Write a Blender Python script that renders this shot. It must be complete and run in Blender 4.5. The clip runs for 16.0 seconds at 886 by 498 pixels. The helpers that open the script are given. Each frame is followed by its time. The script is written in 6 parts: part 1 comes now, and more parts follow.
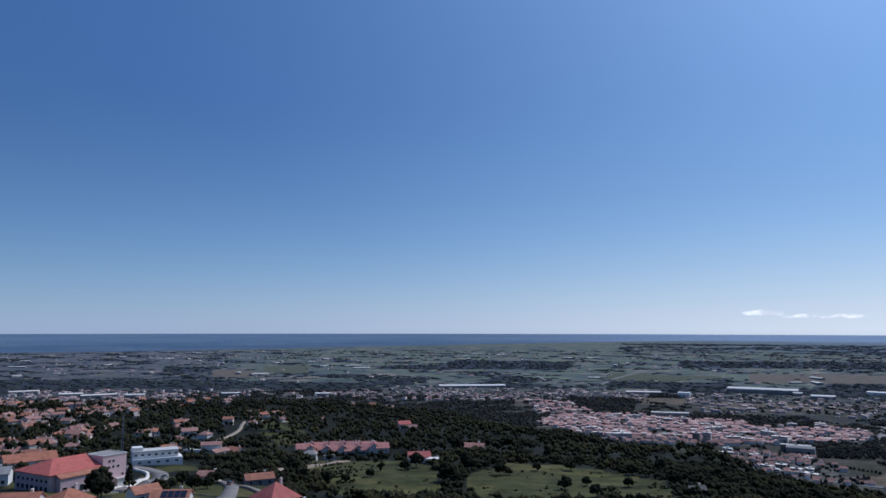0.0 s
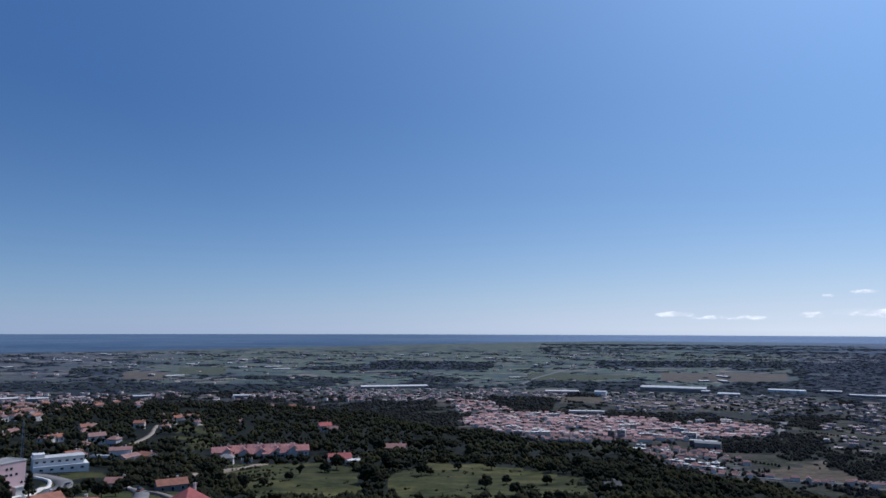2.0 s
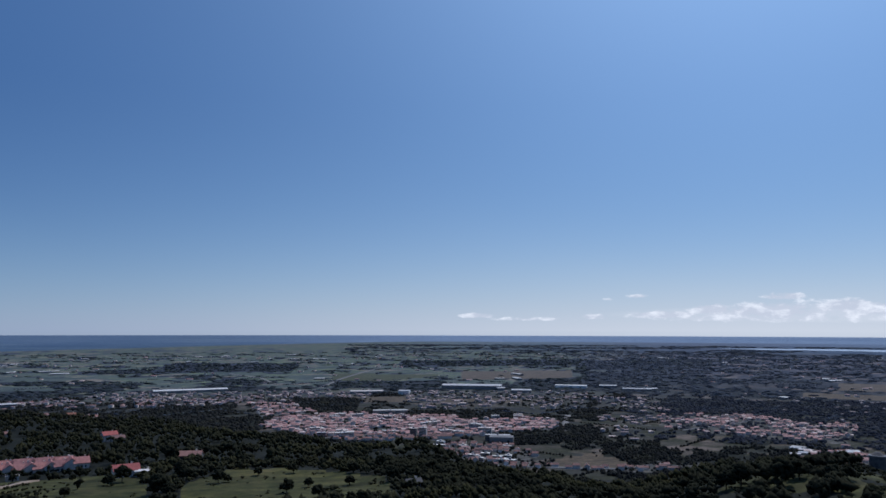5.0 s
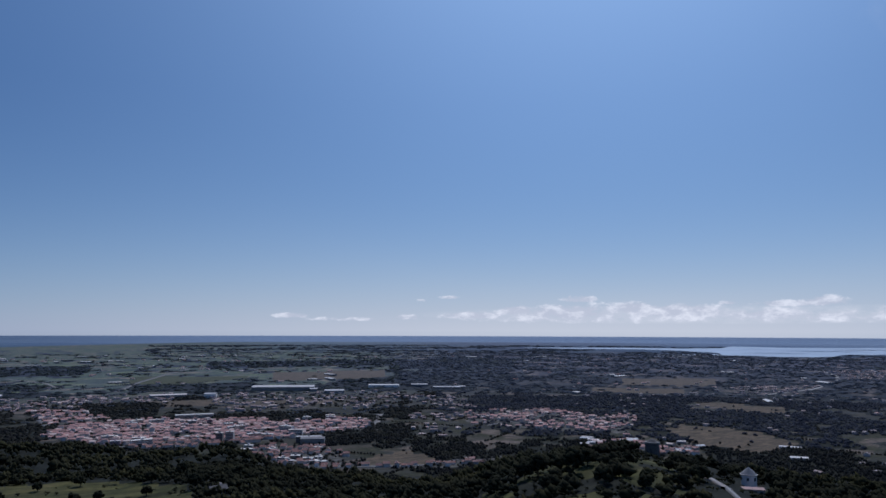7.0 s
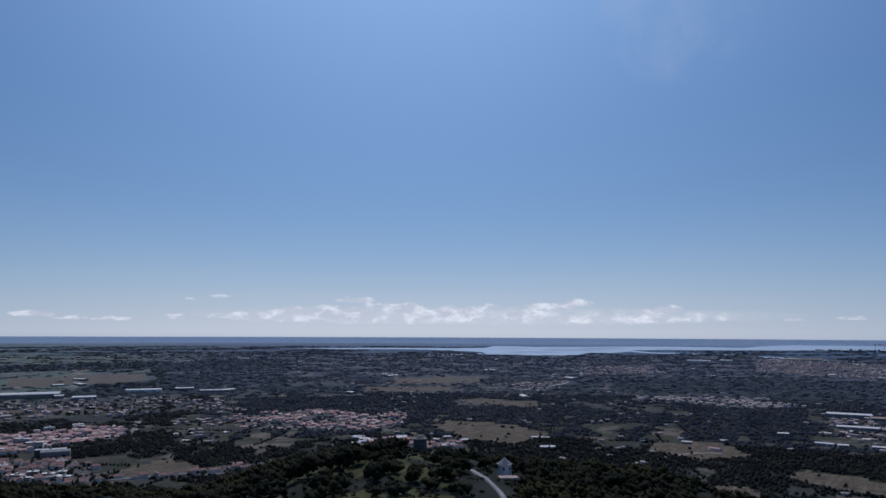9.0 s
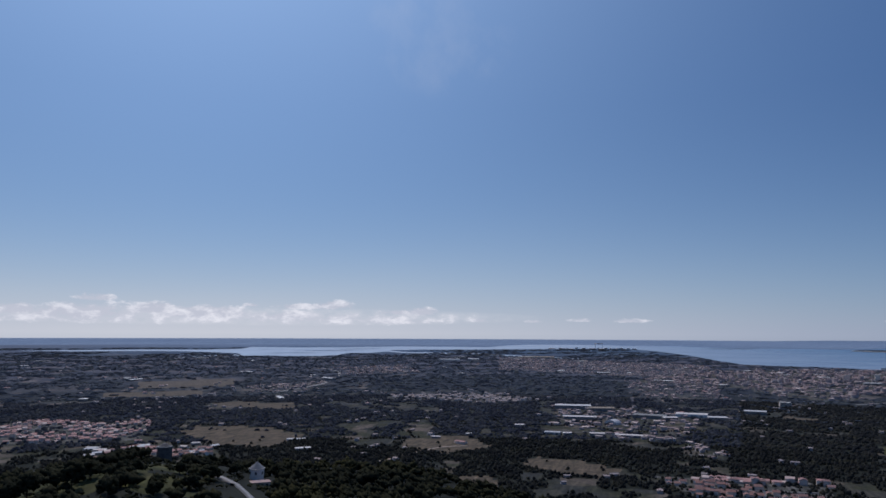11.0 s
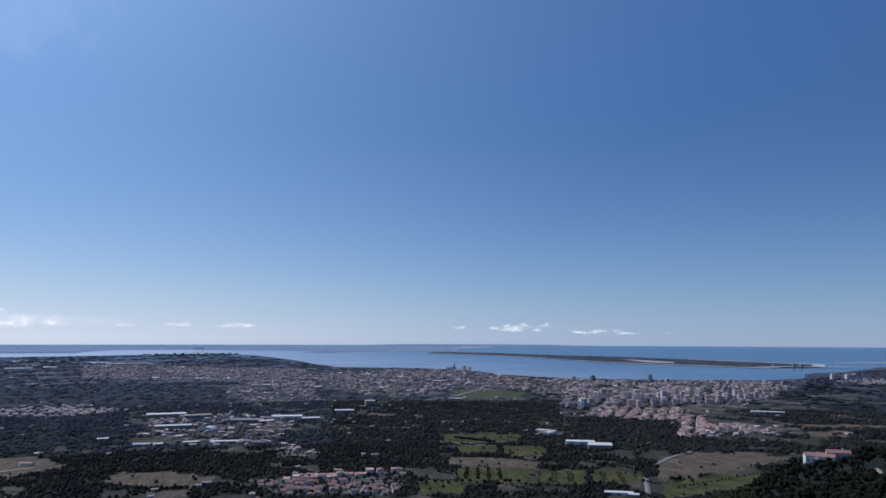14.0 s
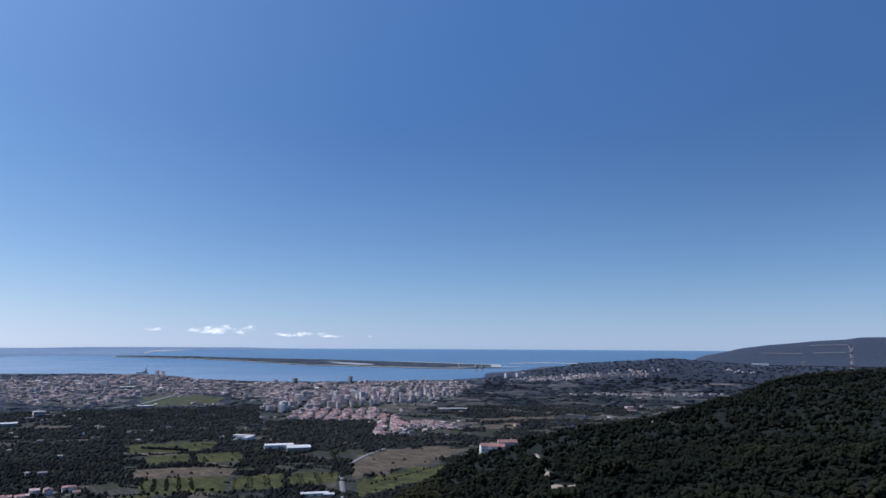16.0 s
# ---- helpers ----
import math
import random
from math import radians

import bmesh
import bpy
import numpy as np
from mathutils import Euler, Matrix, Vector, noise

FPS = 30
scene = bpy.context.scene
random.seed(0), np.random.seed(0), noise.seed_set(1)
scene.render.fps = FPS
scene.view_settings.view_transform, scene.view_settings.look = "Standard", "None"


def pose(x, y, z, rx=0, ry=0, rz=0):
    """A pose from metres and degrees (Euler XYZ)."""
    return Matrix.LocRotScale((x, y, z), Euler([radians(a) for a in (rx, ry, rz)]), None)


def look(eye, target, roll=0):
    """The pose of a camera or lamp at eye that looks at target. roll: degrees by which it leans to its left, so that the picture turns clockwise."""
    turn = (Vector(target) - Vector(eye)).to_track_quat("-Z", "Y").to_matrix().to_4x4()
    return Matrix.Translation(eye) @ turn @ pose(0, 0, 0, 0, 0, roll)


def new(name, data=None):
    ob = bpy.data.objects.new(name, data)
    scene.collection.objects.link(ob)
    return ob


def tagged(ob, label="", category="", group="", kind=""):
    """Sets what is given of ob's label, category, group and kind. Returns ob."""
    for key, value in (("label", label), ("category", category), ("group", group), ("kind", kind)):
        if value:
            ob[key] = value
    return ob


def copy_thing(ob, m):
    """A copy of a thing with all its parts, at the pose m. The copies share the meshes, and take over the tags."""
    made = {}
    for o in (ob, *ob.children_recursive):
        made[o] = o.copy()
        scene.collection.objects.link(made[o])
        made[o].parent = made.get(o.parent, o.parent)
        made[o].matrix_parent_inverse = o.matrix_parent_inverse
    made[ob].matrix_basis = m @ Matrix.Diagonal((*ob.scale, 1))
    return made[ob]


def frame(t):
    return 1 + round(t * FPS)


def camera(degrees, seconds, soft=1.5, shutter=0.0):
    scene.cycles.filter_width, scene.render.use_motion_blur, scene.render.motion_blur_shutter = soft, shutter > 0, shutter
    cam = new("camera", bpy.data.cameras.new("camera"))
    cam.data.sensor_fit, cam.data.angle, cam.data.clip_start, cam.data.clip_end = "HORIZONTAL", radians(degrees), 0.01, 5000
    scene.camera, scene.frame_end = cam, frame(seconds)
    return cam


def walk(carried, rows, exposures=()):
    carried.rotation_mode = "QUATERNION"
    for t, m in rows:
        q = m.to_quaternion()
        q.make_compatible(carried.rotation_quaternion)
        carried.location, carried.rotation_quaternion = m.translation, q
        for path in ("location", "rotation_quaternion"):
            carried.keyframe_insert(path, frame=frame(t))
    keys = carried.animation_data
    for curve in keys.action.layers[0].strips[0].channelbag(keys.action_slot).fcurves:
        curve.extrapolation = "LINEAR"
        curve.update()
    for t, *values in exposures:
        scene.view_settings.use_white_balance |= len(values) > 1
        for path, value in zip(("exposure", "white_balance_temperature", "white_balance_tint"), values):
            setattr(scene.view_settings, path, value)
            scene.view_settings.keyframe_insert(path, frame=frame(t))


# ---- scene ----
# seconds, x, y, z, turn about x, y and z
cam = camera(64.2, 16.0, soft=1.6)
PATH = [
    (0, -0.00, 0.00, 230.00, 96.392, -0.089, -0.000),
    (0.5, 0.02, 0.31, 229.95, 96.393, -0.128, -1.198),
    (1, 0.02, 0.60, 229.90, 96.419, -0.149, -2.509),
    (1.5, 0.01, 0.87, 229.86, 96.438, -0.157, -4.203),
    (2, -0.01, 1.11, 229.82, 96.446, -0.156, -6.196),
    (2.5, -0.04, 1.32, 229.79, 96.458, -0.151, -8.272),
    (3, -0.07, 1.50, 229.76, 96.470, -0.145, -10.424),
    (3.5, -0.10, 1.66, 229.73, 96.470, -0.139, -12.828),
    (4.2, -0.15, 1.84, 229.71, 96.514, -0.136, -16.741),
    (4.8, -0.18, 1.95, 229.69, 96.531, -0.138, -20.401),
    (5.4, -0.21, 2.03, 229.68, 96.546, -0.146, -24.406),
    (6, -0.23, 2.07, 229.67, 96.576, -0.159, -28.857),
    (6.5, -0.24, 2.09, 229.67, 96.573, -0.173, -32.592),
    (7, -0.25, 2.09, 229.67, 96.581, -0.189, -36.523),
    (7.5, -0.25, 2.07, 229.68, 96.609, -0.206, -40.810),
    (8, -0.25, 2.03, 229.68, 96.648, -0.223, -45.292),
    (8.5, -0.25, 1.99, 229.69, 96.676, -0.239, -49.845),
    (9.2, -0.24, 1.92, 229.70, 96.696, -0.257, -56.290),
    (9.8, -0.25, 1.86, 229.72, 96.741, -0.267, -62.014),
    (10.4, -0.26, 1.80, 229.73, 96.794, -0.270, -67.833),
    (11, -0.29, 1.75, 229.75, 96.811, -0.267, -73.589),
    (11.5, -0.33, 1.73, 229.77, 96.860, -0.259, -78.736),
    (12, -0.39, 1.72, 229.78, 96.982, -0.247, -83.895),
    (12.5, -0.47, 1.74, 229.80, 97.091, -0.232, -88.657),
    (13, -0.59, 1.79, 229.81, 97.160, -0.216, -93.907),
    (13.5, -0.74, 1.88, 229.83, 97.232, -0.202, -99.287),
    (14, -0.93, 2.01, 229.84, 97.297, -0.191, -104.807),
    (14.5, -1.16, 2.18, 229.86, 97.361, -0.190, -110.355),
    (15, -1.45, 2.41, 229.87, 97.384, -0.201, -116.303),
    (15.5, -1.80, 2.71, 229.88, 97.496, -0.232, -122.269),
    (16, -2.22, 3.07, 229.90, 97.612, -0.289, -128.266),
]
walk(cam, [(t, pose(x, y, z, rx, ry, rz)) for t, x, y, z, rx, ry, rz in PATH],
     exposures=[(0.0, 0.3, 5700, 12.0), (3.5, 0.2, 5700, 12.0), (6.5, -0.12, 5750, 13.0), (7.0, -0.14, 5700, 15.0), (7.5, -0.15, 6000, 17.0), (8.0, -0.14, 5750, 13.0), (9.0, -0.14, 5750, 13.0), (11.0, -0.13, 6000, 16.0), (11.6, -0.06, 5800, 14.0), (12.0, 0.0, 5720, 13.0), (13.5, 0.22, 5760, 13.0), (15.2, 0.42, 5820, 12.5), (16.0, 0.58, 5830, 12.5)])

# ---- sky and sun ----
SUN_BEARING, SUN_HEIGHT = 52.0, 50.0
world = bpy.data.worlds.new("sky")
scene.world = world
world.use_nodes = True
wt = world.node_tree
wt.nodes.clear()
sky = wt.nodes.new("ShaderNodeTexSky")
sky.sky_type = "NISHITA"
sky.sun_disc = False
sky.sun_elevation, sky.sun_rotation = radians(SUN_HEIGHT), radians(SUN_BEARING)
sky.altitude, sky.air_density, sky.dust_density, sky.ozone_density = 300, 1.0, 0.0, 6.0


def wn(kind, *ins, op=""):
    """A node of the sky, its inputs given in order as values or sockets."""
    n = wt.nodes.new(kind)
    if op:
        n.operation = op
    for k, v in enumerate(ins):
        if hasattr(v, "is_linked"):
            wt.links.new(v, n.inputs[k])
        elif v is not None:
            n.inputs[k].default_value = v
    return n.outputs[0]


def wm(op, a, b=0.0):
    return wn("ShaderNodeMath", a, b, op=op)


# fair-weather cumulus low over the horizon and a few wisps: bearing, height, half width, half depth, thickness
CLOUDS = (
    (24.4, 1.1, 1.3, 0.2, 1.3), (29.5, 0.85, 4.0, 0.14, 0.7), (37.1, 2.62, 0.8, 0.13, 0.9), (33.6, 1.0, 1.4, 0.2, 0.9), (34.8, 2.4, 0.4, 0.08, 0.6),
    (39.0, 1.15, 2.5, 0.28, 1.2), (42.5, 1.5, 1.4, 0.36, 1.5), (47.4, 2.45, 1.4, 0.28, 1.15), (46.5, 1.35, 3.4, 0.5, 1.5), (51.5, 1.7, 1.6, 0.4, 1.4), (55.0, 1.4, 3.4, 0.48, 1.4),
    (58.6, 2.1, 0.9, 0.14, 0.9), (62.4, 2.0, 2.2, 0.2, 1.2), (64.9, 2.1, 1.5, 0.34, 1.25), (61.0, 1.25, 3.5, 0.34, 1.0), (69.9, 1.62, 1.7, 0.18, 1.2), (72.0, 1.66, 1.3, 0.32, 1.25), (69.5, 0.9, 4.0, 0.22, 0.8),
    (76.5, 1.0, 0.8, 0.14, 1.1), (80.9, 0.95, 0.9, 0.12, 1.0), (84.6, 1.05, 1.0, 0.14, 1.0), (88.4, 1.0, 1.4, 0.16, 1.1), (106.0, 0.92, 0.8, 0.14, 0.9),
    (47.0, 1.05, 9.0, 0.5, 0.8), (62.0, 1.05, 12.0, 0.5, 0.75), (52.0, 1.5, 7.0, 0.5, 0.75), (111.2, 0.85, 2.4, 0.26, 0.5), (113.0, 1.0, 1.2, 0.32, 0.55), (116.8, 0.62, 2.4, 0.14, 0.48), (119.8, 0.5, 2.4, 0.1, 0.7),
)
up = wt.nodes.new("ShaderNodeTexCoord").outputs["Generated"]
xyz = wt.nodes.new("ShaderNodeSeparateXYZ")
wt.links.new(up, xyz.inputs[0])
bearing = wm("MULTIPLY", wm("ARCTAN2", xyz.outputs[0], xyz.outputs[1]), 57.29578)
rise = wm("MULTIPLY", wm("ARCSINE", xyz.outputs[2]), 57.29578)
spread = wn("ShaderNodeMapping", up, (0, 0, 0), (0, 0, 0), (40, 40, 90))
puff = wn("ShaderNodeTexNoise", spread)
wisp = wn("ShaderNodeTexNoise", wn("ShaderNodeMapping", up, (0, 0, 0), (0.6, 0.2, 0.4), (13, 15, 10)))
for sock, detail, rough in ((puff, 8.0, 0.62), (wisp, 7.0, 0.6)):
    sock.node.inputs["Scale"].default_value, sock.node.inputs["Detail"].default_value, sock.node.inputs["Roughness"].default_value = 1.0, detail, rough
cover = None
for cb, ce, cw, ch, thick in CLOUDS:
    cw, ch = cw * 1.25, ch * 1.7
    du = wm("DIVIDE", wm("SUBTRACT", bearing, cb), cw)
    dv = wm("SUBTRACT", rise, ce)
    dv = wm("MAXIMUM", wm("DIVIDE", dv, ch), wm("DIVIDE", dv, -0.55 * ch))
    one = wm("MULTIPLY", wm("SUBTRACT", 1.0, wm("ADD", wm("MULTIPLY", du, du), wm("MULTIPLY", dv, dv))), thick)
    cover = one if cover is None else wm("MAXIMUM", cover, one)
body = wm("ADD", wm("MULTIPLY", cover, 2.0), wm("MULTIPLY", wm("SUBTRACT", puff, 0.58), 7.0))
mask = wn("ShaderNodeMapRange", body, 0.0, 1.25, 0.0, 0.84)
veil_u = wm("DIVIDE", wm("SUBTRACT", bearing, 73.0), 7.0)
veil_v = wm("DIVIDE", wm("SUBTRACT", rise, 23.5), 5.0)
veil = wm("SUBTRACT", 1.0, wm("ADD", wm("MULTIPLY", veil_u, veil_u), wm("MULTIPLY", veil_v, veil_v)))
veil_mask = wm("MULTIPLY", wn("ShaderNodeMapRange", wm("ADD", veil, wm("MULTIPLY", wm("SUBTRACT", wisp, 0.55), 6.0)), 0.0, 2.0, 0.0, 0.15), wn("ShaderNodeMapRange", veil, 0.0, 0.4, 0.0, 1.0))


def wmix(fac, a, b):
    n = wt.nodes.new("ShaderNodeMix")
    n.data_type = "RGBA"
    for sock, v in ((n.inputs[0], fac), (n.inputs[6], a), (n.inputs[7], b)):
        if hasattr(v, "is_linked"):
            wt.links.new(v, sock)
        else:
            sock.default_value = (*v, 1)
    return n.outputs[2]


# the milky air low down, then the wisps and the clouds, grey beneath and white on top
low = wm("ABSOLUTE", rise)
milk = wm("MULTIPLY", wm("POWER", 2.718, wm("MULTIPLY", low, -0.3)), 0.62)
mid_air = wm("MULTIPLY", wm("POWER", 2.718, wm("MULTIPLY", low, -0.06)), 0.34)
sun_way = (math.sin(radians(SUN_BEARING)) * math.cos(radians(SUN_HEIGHT)), math.cos(radians(SUN_BEARING)) * math.cos(radians(SUN_HEIGHT)), math.sin(radians(SUN_HEIGHT)))
toward = wt.nodes.new("ShaderNodeVectorMath")
toward.operation = "DOT_PRODUCT"
wt.links.new(up, toward.inputs[0])
toward.inputs[1].default_value = sun_way
aureole = wm("MULTIPLY", wm("POWER", wm("MAXIMUM", toward.outputs["Value"], 0.0), 4.0), 0.55)
shade = wmix(wn("ShaderNodeMapRange", puff, 0.48, 0.66, 0.0, 1.0), (8.4, 8.6, 9.1), (12.6, 12.5, 12.3))
air = wmix(milk, wmix(mid_air, sky.outputs[0], (3.4, 6.4, 8.7)), (4.9, 5.75, 7.7))
air = wmix(aureole, air, (5.7, 7.7, 9.5))
deep = wm("MULTIPLY", wm("SUBTRACT", 1.0, wm("MAXIMUM", wm("MINIMUM", wm("MULTIPLY", wm("SUBTRACT", toward.outputs["Value"], 0.42), 1.7), 1.0), 0.0)), wn("ShaderNodeMapRange", low, 0.0, 18.0, 0.14, 0.72))
air = wmix(deep, air, (0.8, 2.05, 5.0))
bright = wm("MULTIPLY", wm("POWER", 2.718, wm("MULTIPLY", low, -0.32)), wm("MINIMUM", wm("MULTIPLY", wm("POWER", wm("MAXIMUM", toward.outputs["Value"], 0.0), 3.0), 3.1), 0.95))
air = wmix(bright, air, (10.2, 10.3, 10.2))
# the sky pales round the sun and deepens away from it
near_sun = wm("MAXIMUM", toward.outputs["Value"], 0.0)
glow = wt.nodes.new("ShaderNodeVectorMath")
glow.operation = "SCALE"
wt.links.new(air, glow.inputs[0])
depth = wm("ADD", wm("ADD", wm("MULTIPLY", near_sun, 0.36), wm("MULTIPLY", wm("POWER", near_sun, 8.0), 0.8)), -0.35)
wt.links.new(wm("ADD", wm("MULTIPLY", depth, wn("ShaderNodeMapRange", low, 1.0, 16.0, 0.42, 1.0)), 1.0), glow.inputs["Scale"])
air = glow.outputs[0]
air = wmix(veil_mask, air, (8.0, 8.6, 9.6))
deck_u = wm("DIVIDE", wm("SUBTRACT", bearing, 58.0), 24.0)
deck_v = wm("DIVIDE", wm("SUBTRACT", rise, 1.25), 0.75)
deck = wm("SUBTRACT", 1.0, wm("ADD", wm("MULTIPLY", deck_u, deck_u), wm("MULTIPLY", deck_v, deck_v)))
deck = wm("MULTIPLY", wn("ShaderNodeMapRange", deck, 0.0, 0.8, 0.0, 0.75), wn("ShaderNodeMapRange", puff, 0.36, 0.62, 0.15, 1.0))
air = wmix(deck, air, (10.8, 10.8, 10.7))
air = wmix(mask, air, shade)
back = wt.nodes.new("ShaderNodeBackground")
back.inputs["Strength"].default_value = 0.07
out = wt.nodes.new("ShaderNodeOutputWorld")
wt.links.new(air, back.inputs[0])
wt.links.new(back.outputs[0], out.inputs[0])

sun = new("sun", bpy.data.lights.new("sun", "SUN"))
sun.data.energy, sun.data.angle, sun.data.color = 2.05, radians(0.53), (1.0, 0.95, 0.88)
sa, se = radians(SUN_BEARING), radians(SUN_HEIGHT)
sun.matrix_world = look((2000 * math.sin(sa) * math.cos(se), 2000 * math.cos(sa) * math.cos(se), 2000 * math.sin(se)), (0, 0, 0))

# ---- the lie of the land ----
# Places on the map are set to fit the camera's view, in metres round the drone's hover point; bearings run clockwise
# from the first view.
EYE = 230.0
EARTH = 7.4e6
NEAR_FLAT, FAR_EDGE = 1900.0, 4900.0
RINGS = (0, 150, 250, 330, 450, 560, 700, 850, 1000, 1300, 1700)
SPURS_EAST = (
    (-180, 185, 182, 178, 172, 165, 155, 140, 120, 95, 50, 0),
    (-60, 185, 182, 178, 170, 163, 154, 148, 144, 140, 100, 10),
    (-32, 185, 180, 177, 168, 161, 152, 147, 143, 138, 100, 0),
    (-20, 185, 180, 175, 165, 156, 149, 142, 137, 132, 65, 0),
    (-10, 185, 178, 168, 159, 148, 138, 134, 131, 129, 40, 0),
    (0, 185, 178, 167, 157, 151, 142, 133, 123, 112, 20, 0),
    (10, 185, 178, 166, 158, 149, 136, 128, 98, 50, 0, 0),
)
SPURS_SOUTH = (
    (20, 185, 178, 168, 159, 149, 141, 92, 40, 10, 0, 0),
    (30, 185, 177, 168, 160, 141, 88, 38, 12, 2, 0, 0),
    (37, 185, 178, 172, 161, 122, 75, 25, 5, 0, 0, 0),
    (43, 185, 182, 183, 170, 115, 60, 20, 5, 0, 0, 0),
    (50, 185, 184, 188, 178, 120, 60, 20, 5, 0, 0, 0),
    (55, 185, 183, 184, 174, 118, 60, 20, 5, 0, 0, 0),
    (60, 185, 182, 178, 169, 116, 60, 20, 5, 0, 0, 0),
)
SPURS_WEST = (
    (70, 185, 180, 177, 168, 120, 60, 20, 5, 0, 0, 0),
    (80, 185, 178, 168, 155, 105, 60, 20, 5, 0, 0, 0),
    (95, 185, 170, 150, 130, 90, 50, 15, 4, 0, 0, 0),
    (112, 185, 172, 155, 135, 90, 50, 20, 5, 0, 0, 0),
    (122, 185, 178, 165, 152, 118, 90, 50, 15, 0, 0, 0),
    (126, 185, 180, 168, 156, 134, 112, 90, 50, 20, 0, 0),
    (132, 185, 180, 172, 162, 147, 139, 130, 90, 45, 5, 0),
)
SPURS_RIDGE = (
    (140, 185, 182, 175, 168, 160, 155, 148, 122, 85, 20, 0),
    (150, 185, 184, 178, 175, 172, 171, 172, 166, 159, 100, 30),
    (154, 185, 184, 178, 176, 175, 177, 182, 187, 187, 130, 70),
    (158, 185, 184, 179, 177, 178, 181, 187, 193, 197, 165, 110),
    (164, 185, 184, 180, 178, 180, 184, 190, 196, 202, 175, 120),
    (180, 185, 184, 180, 178, 180, 184, 190, 198, 206, 185, 130),
)


def smooth(a, lo, hi):
    u = np.clip((a - lo) / (hi - lo), 0, 1)
    return u * u * (3 - 2 * u)


SPURS = np.array(SPURS_EAST + SPURS_SOUTH + SPURS_WEST + SPURS_RIDGE, float)
RING_AT = np.array(RINGS, float)


def waves(x, y, size, seed):
    """Soft rolling noise, about -1 to 1, from a few crossed sines."""
    rng = np.random.RandomState(seed)
    out = 0
    for k in range(5):
        a, ph, w = rng.rand() * 6.283, rng.rand() * 6.283, size * (0.6 + 0.9 * rng.rand())
        out = out + np.sin((x * np.cos(a) + y * np.sin(a)) * 6.283 / w + ph + 1.3 * np.sin((x * np.sin(a) - y * np.cos(a)) * 4.1 / w + k))
    return out / 3.2


def far_hills(b, D):
    """The wooded hills and the long limestone ridge beyond the city, in the map's west."""
    low = np.interp(b, (130, 134, 136.3, 139.2, 142.3, 144, 144.8, 146.1, 146.9, 148, 152, 160), (0, 12, 46, 94, 112, 120, 132, 135, 129, 122, 95, 95)) * np.exp(-((D - 5200) / 850) ** 2)
    crest = np.interp(b, (146.8, 147.9, 148.3, 149.7, 150.9, 152.8, 154.3, 155.8, 157.9, 158.6, 160), (0, 91, 116, 154, 197, 234, 253, 276, 295, 313, 316))
    back = crest * np.exp(-((D - 8200) / 1150) ** 2)
    rise = 75 * smooth(b, 95, 103) * (1 - smooth(b, 112, 118)) * np.exp(-((D - 36000) / 5000) ** 2)
    east = 35 * smooth(b, 20, 60) * (1 - smooth(b, 88, 100)) * np.exp(-((D - 30000) / 6000) ** 2)
    return low + back + rise + east


def height(b, D):
    """Ground height in map metres at a bearing (degrees) and distance, without the earth's bend."""
    b, D = np.asarray(b, float), np.asarray(D, float)
    b = (b + 180) % 360 - 180
    keys = SPURS[:, 0]
    bb = np.where(b > 180, b - 360, b)
    i = np.clip(np.searchsorted(keys, bb, side="right") - 1, 0, len(keys) - 2)
    u = np.clip((bb - keys[i]) / (keys[i + 1] - keys[i]), 0, 1)
    u = u * u * (3 - 2 * u) * 0.5 + u * 0.5
    j = np.clip(np.searchsorted(RING_AT, D, side="right") - 1, 0, len(RING_AT) - 2)
    v = np.clip((D - RING_AT[j]) / (RING_AT[j + 1] - RING_AT[j]), 0, 1)
    z = SPURS[:, 1:]
    base = (z[i, j] * (1 - v) + z[i, j + 1] * v) * (1 - u) + (z[i + 1, j] * (1 - v) + z[i + 1, j + 1] * v) * u
    h = base * (1 - smooth(D, 1700, 3000))
    x, y = D * np.sin(np.radians(b)), D * np.cos(np.radians(b))
    rough = 1.6 * waves(x, y, 130, 3) + 0.5 * waves(x, y, 37, 4)
    return h + rough * smooth(h, 20, 90) * smooth(D, 150, 300) + far_hills(b, D)


def shrink(D):
    """Distance in the model for a map distance: unchanged out to the town, beyond it drawn in towards the eye to fit
    the camera's view.
    """
    D = np.asarray(D, float)
    span = FAR_EDGE - NEAR_FLAT
    return np.where(D < NEAR_FLAT, D, NEAR_FLAT + span * (1 - 1 / (1 + (np.maximum(D, NEAR_FLAT) - NEAR_FLAT) / span)))


def place(b, D, up=0.0):
    """Model position (n x 3) and scale of things that stand on the ground at bearing b and map distance D."""
    b, D = np.atleast_1d(np.asarray(b, float)), np.atleast_1d(np.asarray(D, float))
    z = height(b, D) + up - D * D / (2 * EARTH)
    s = shrink(D) / np.maximum(D, 1e-6)
    a = np.radians(b)
    return np.stack([np.sin(a) * D * s, np.cos(a) * D * s, EYE + (z - EYE) * s], -1), s


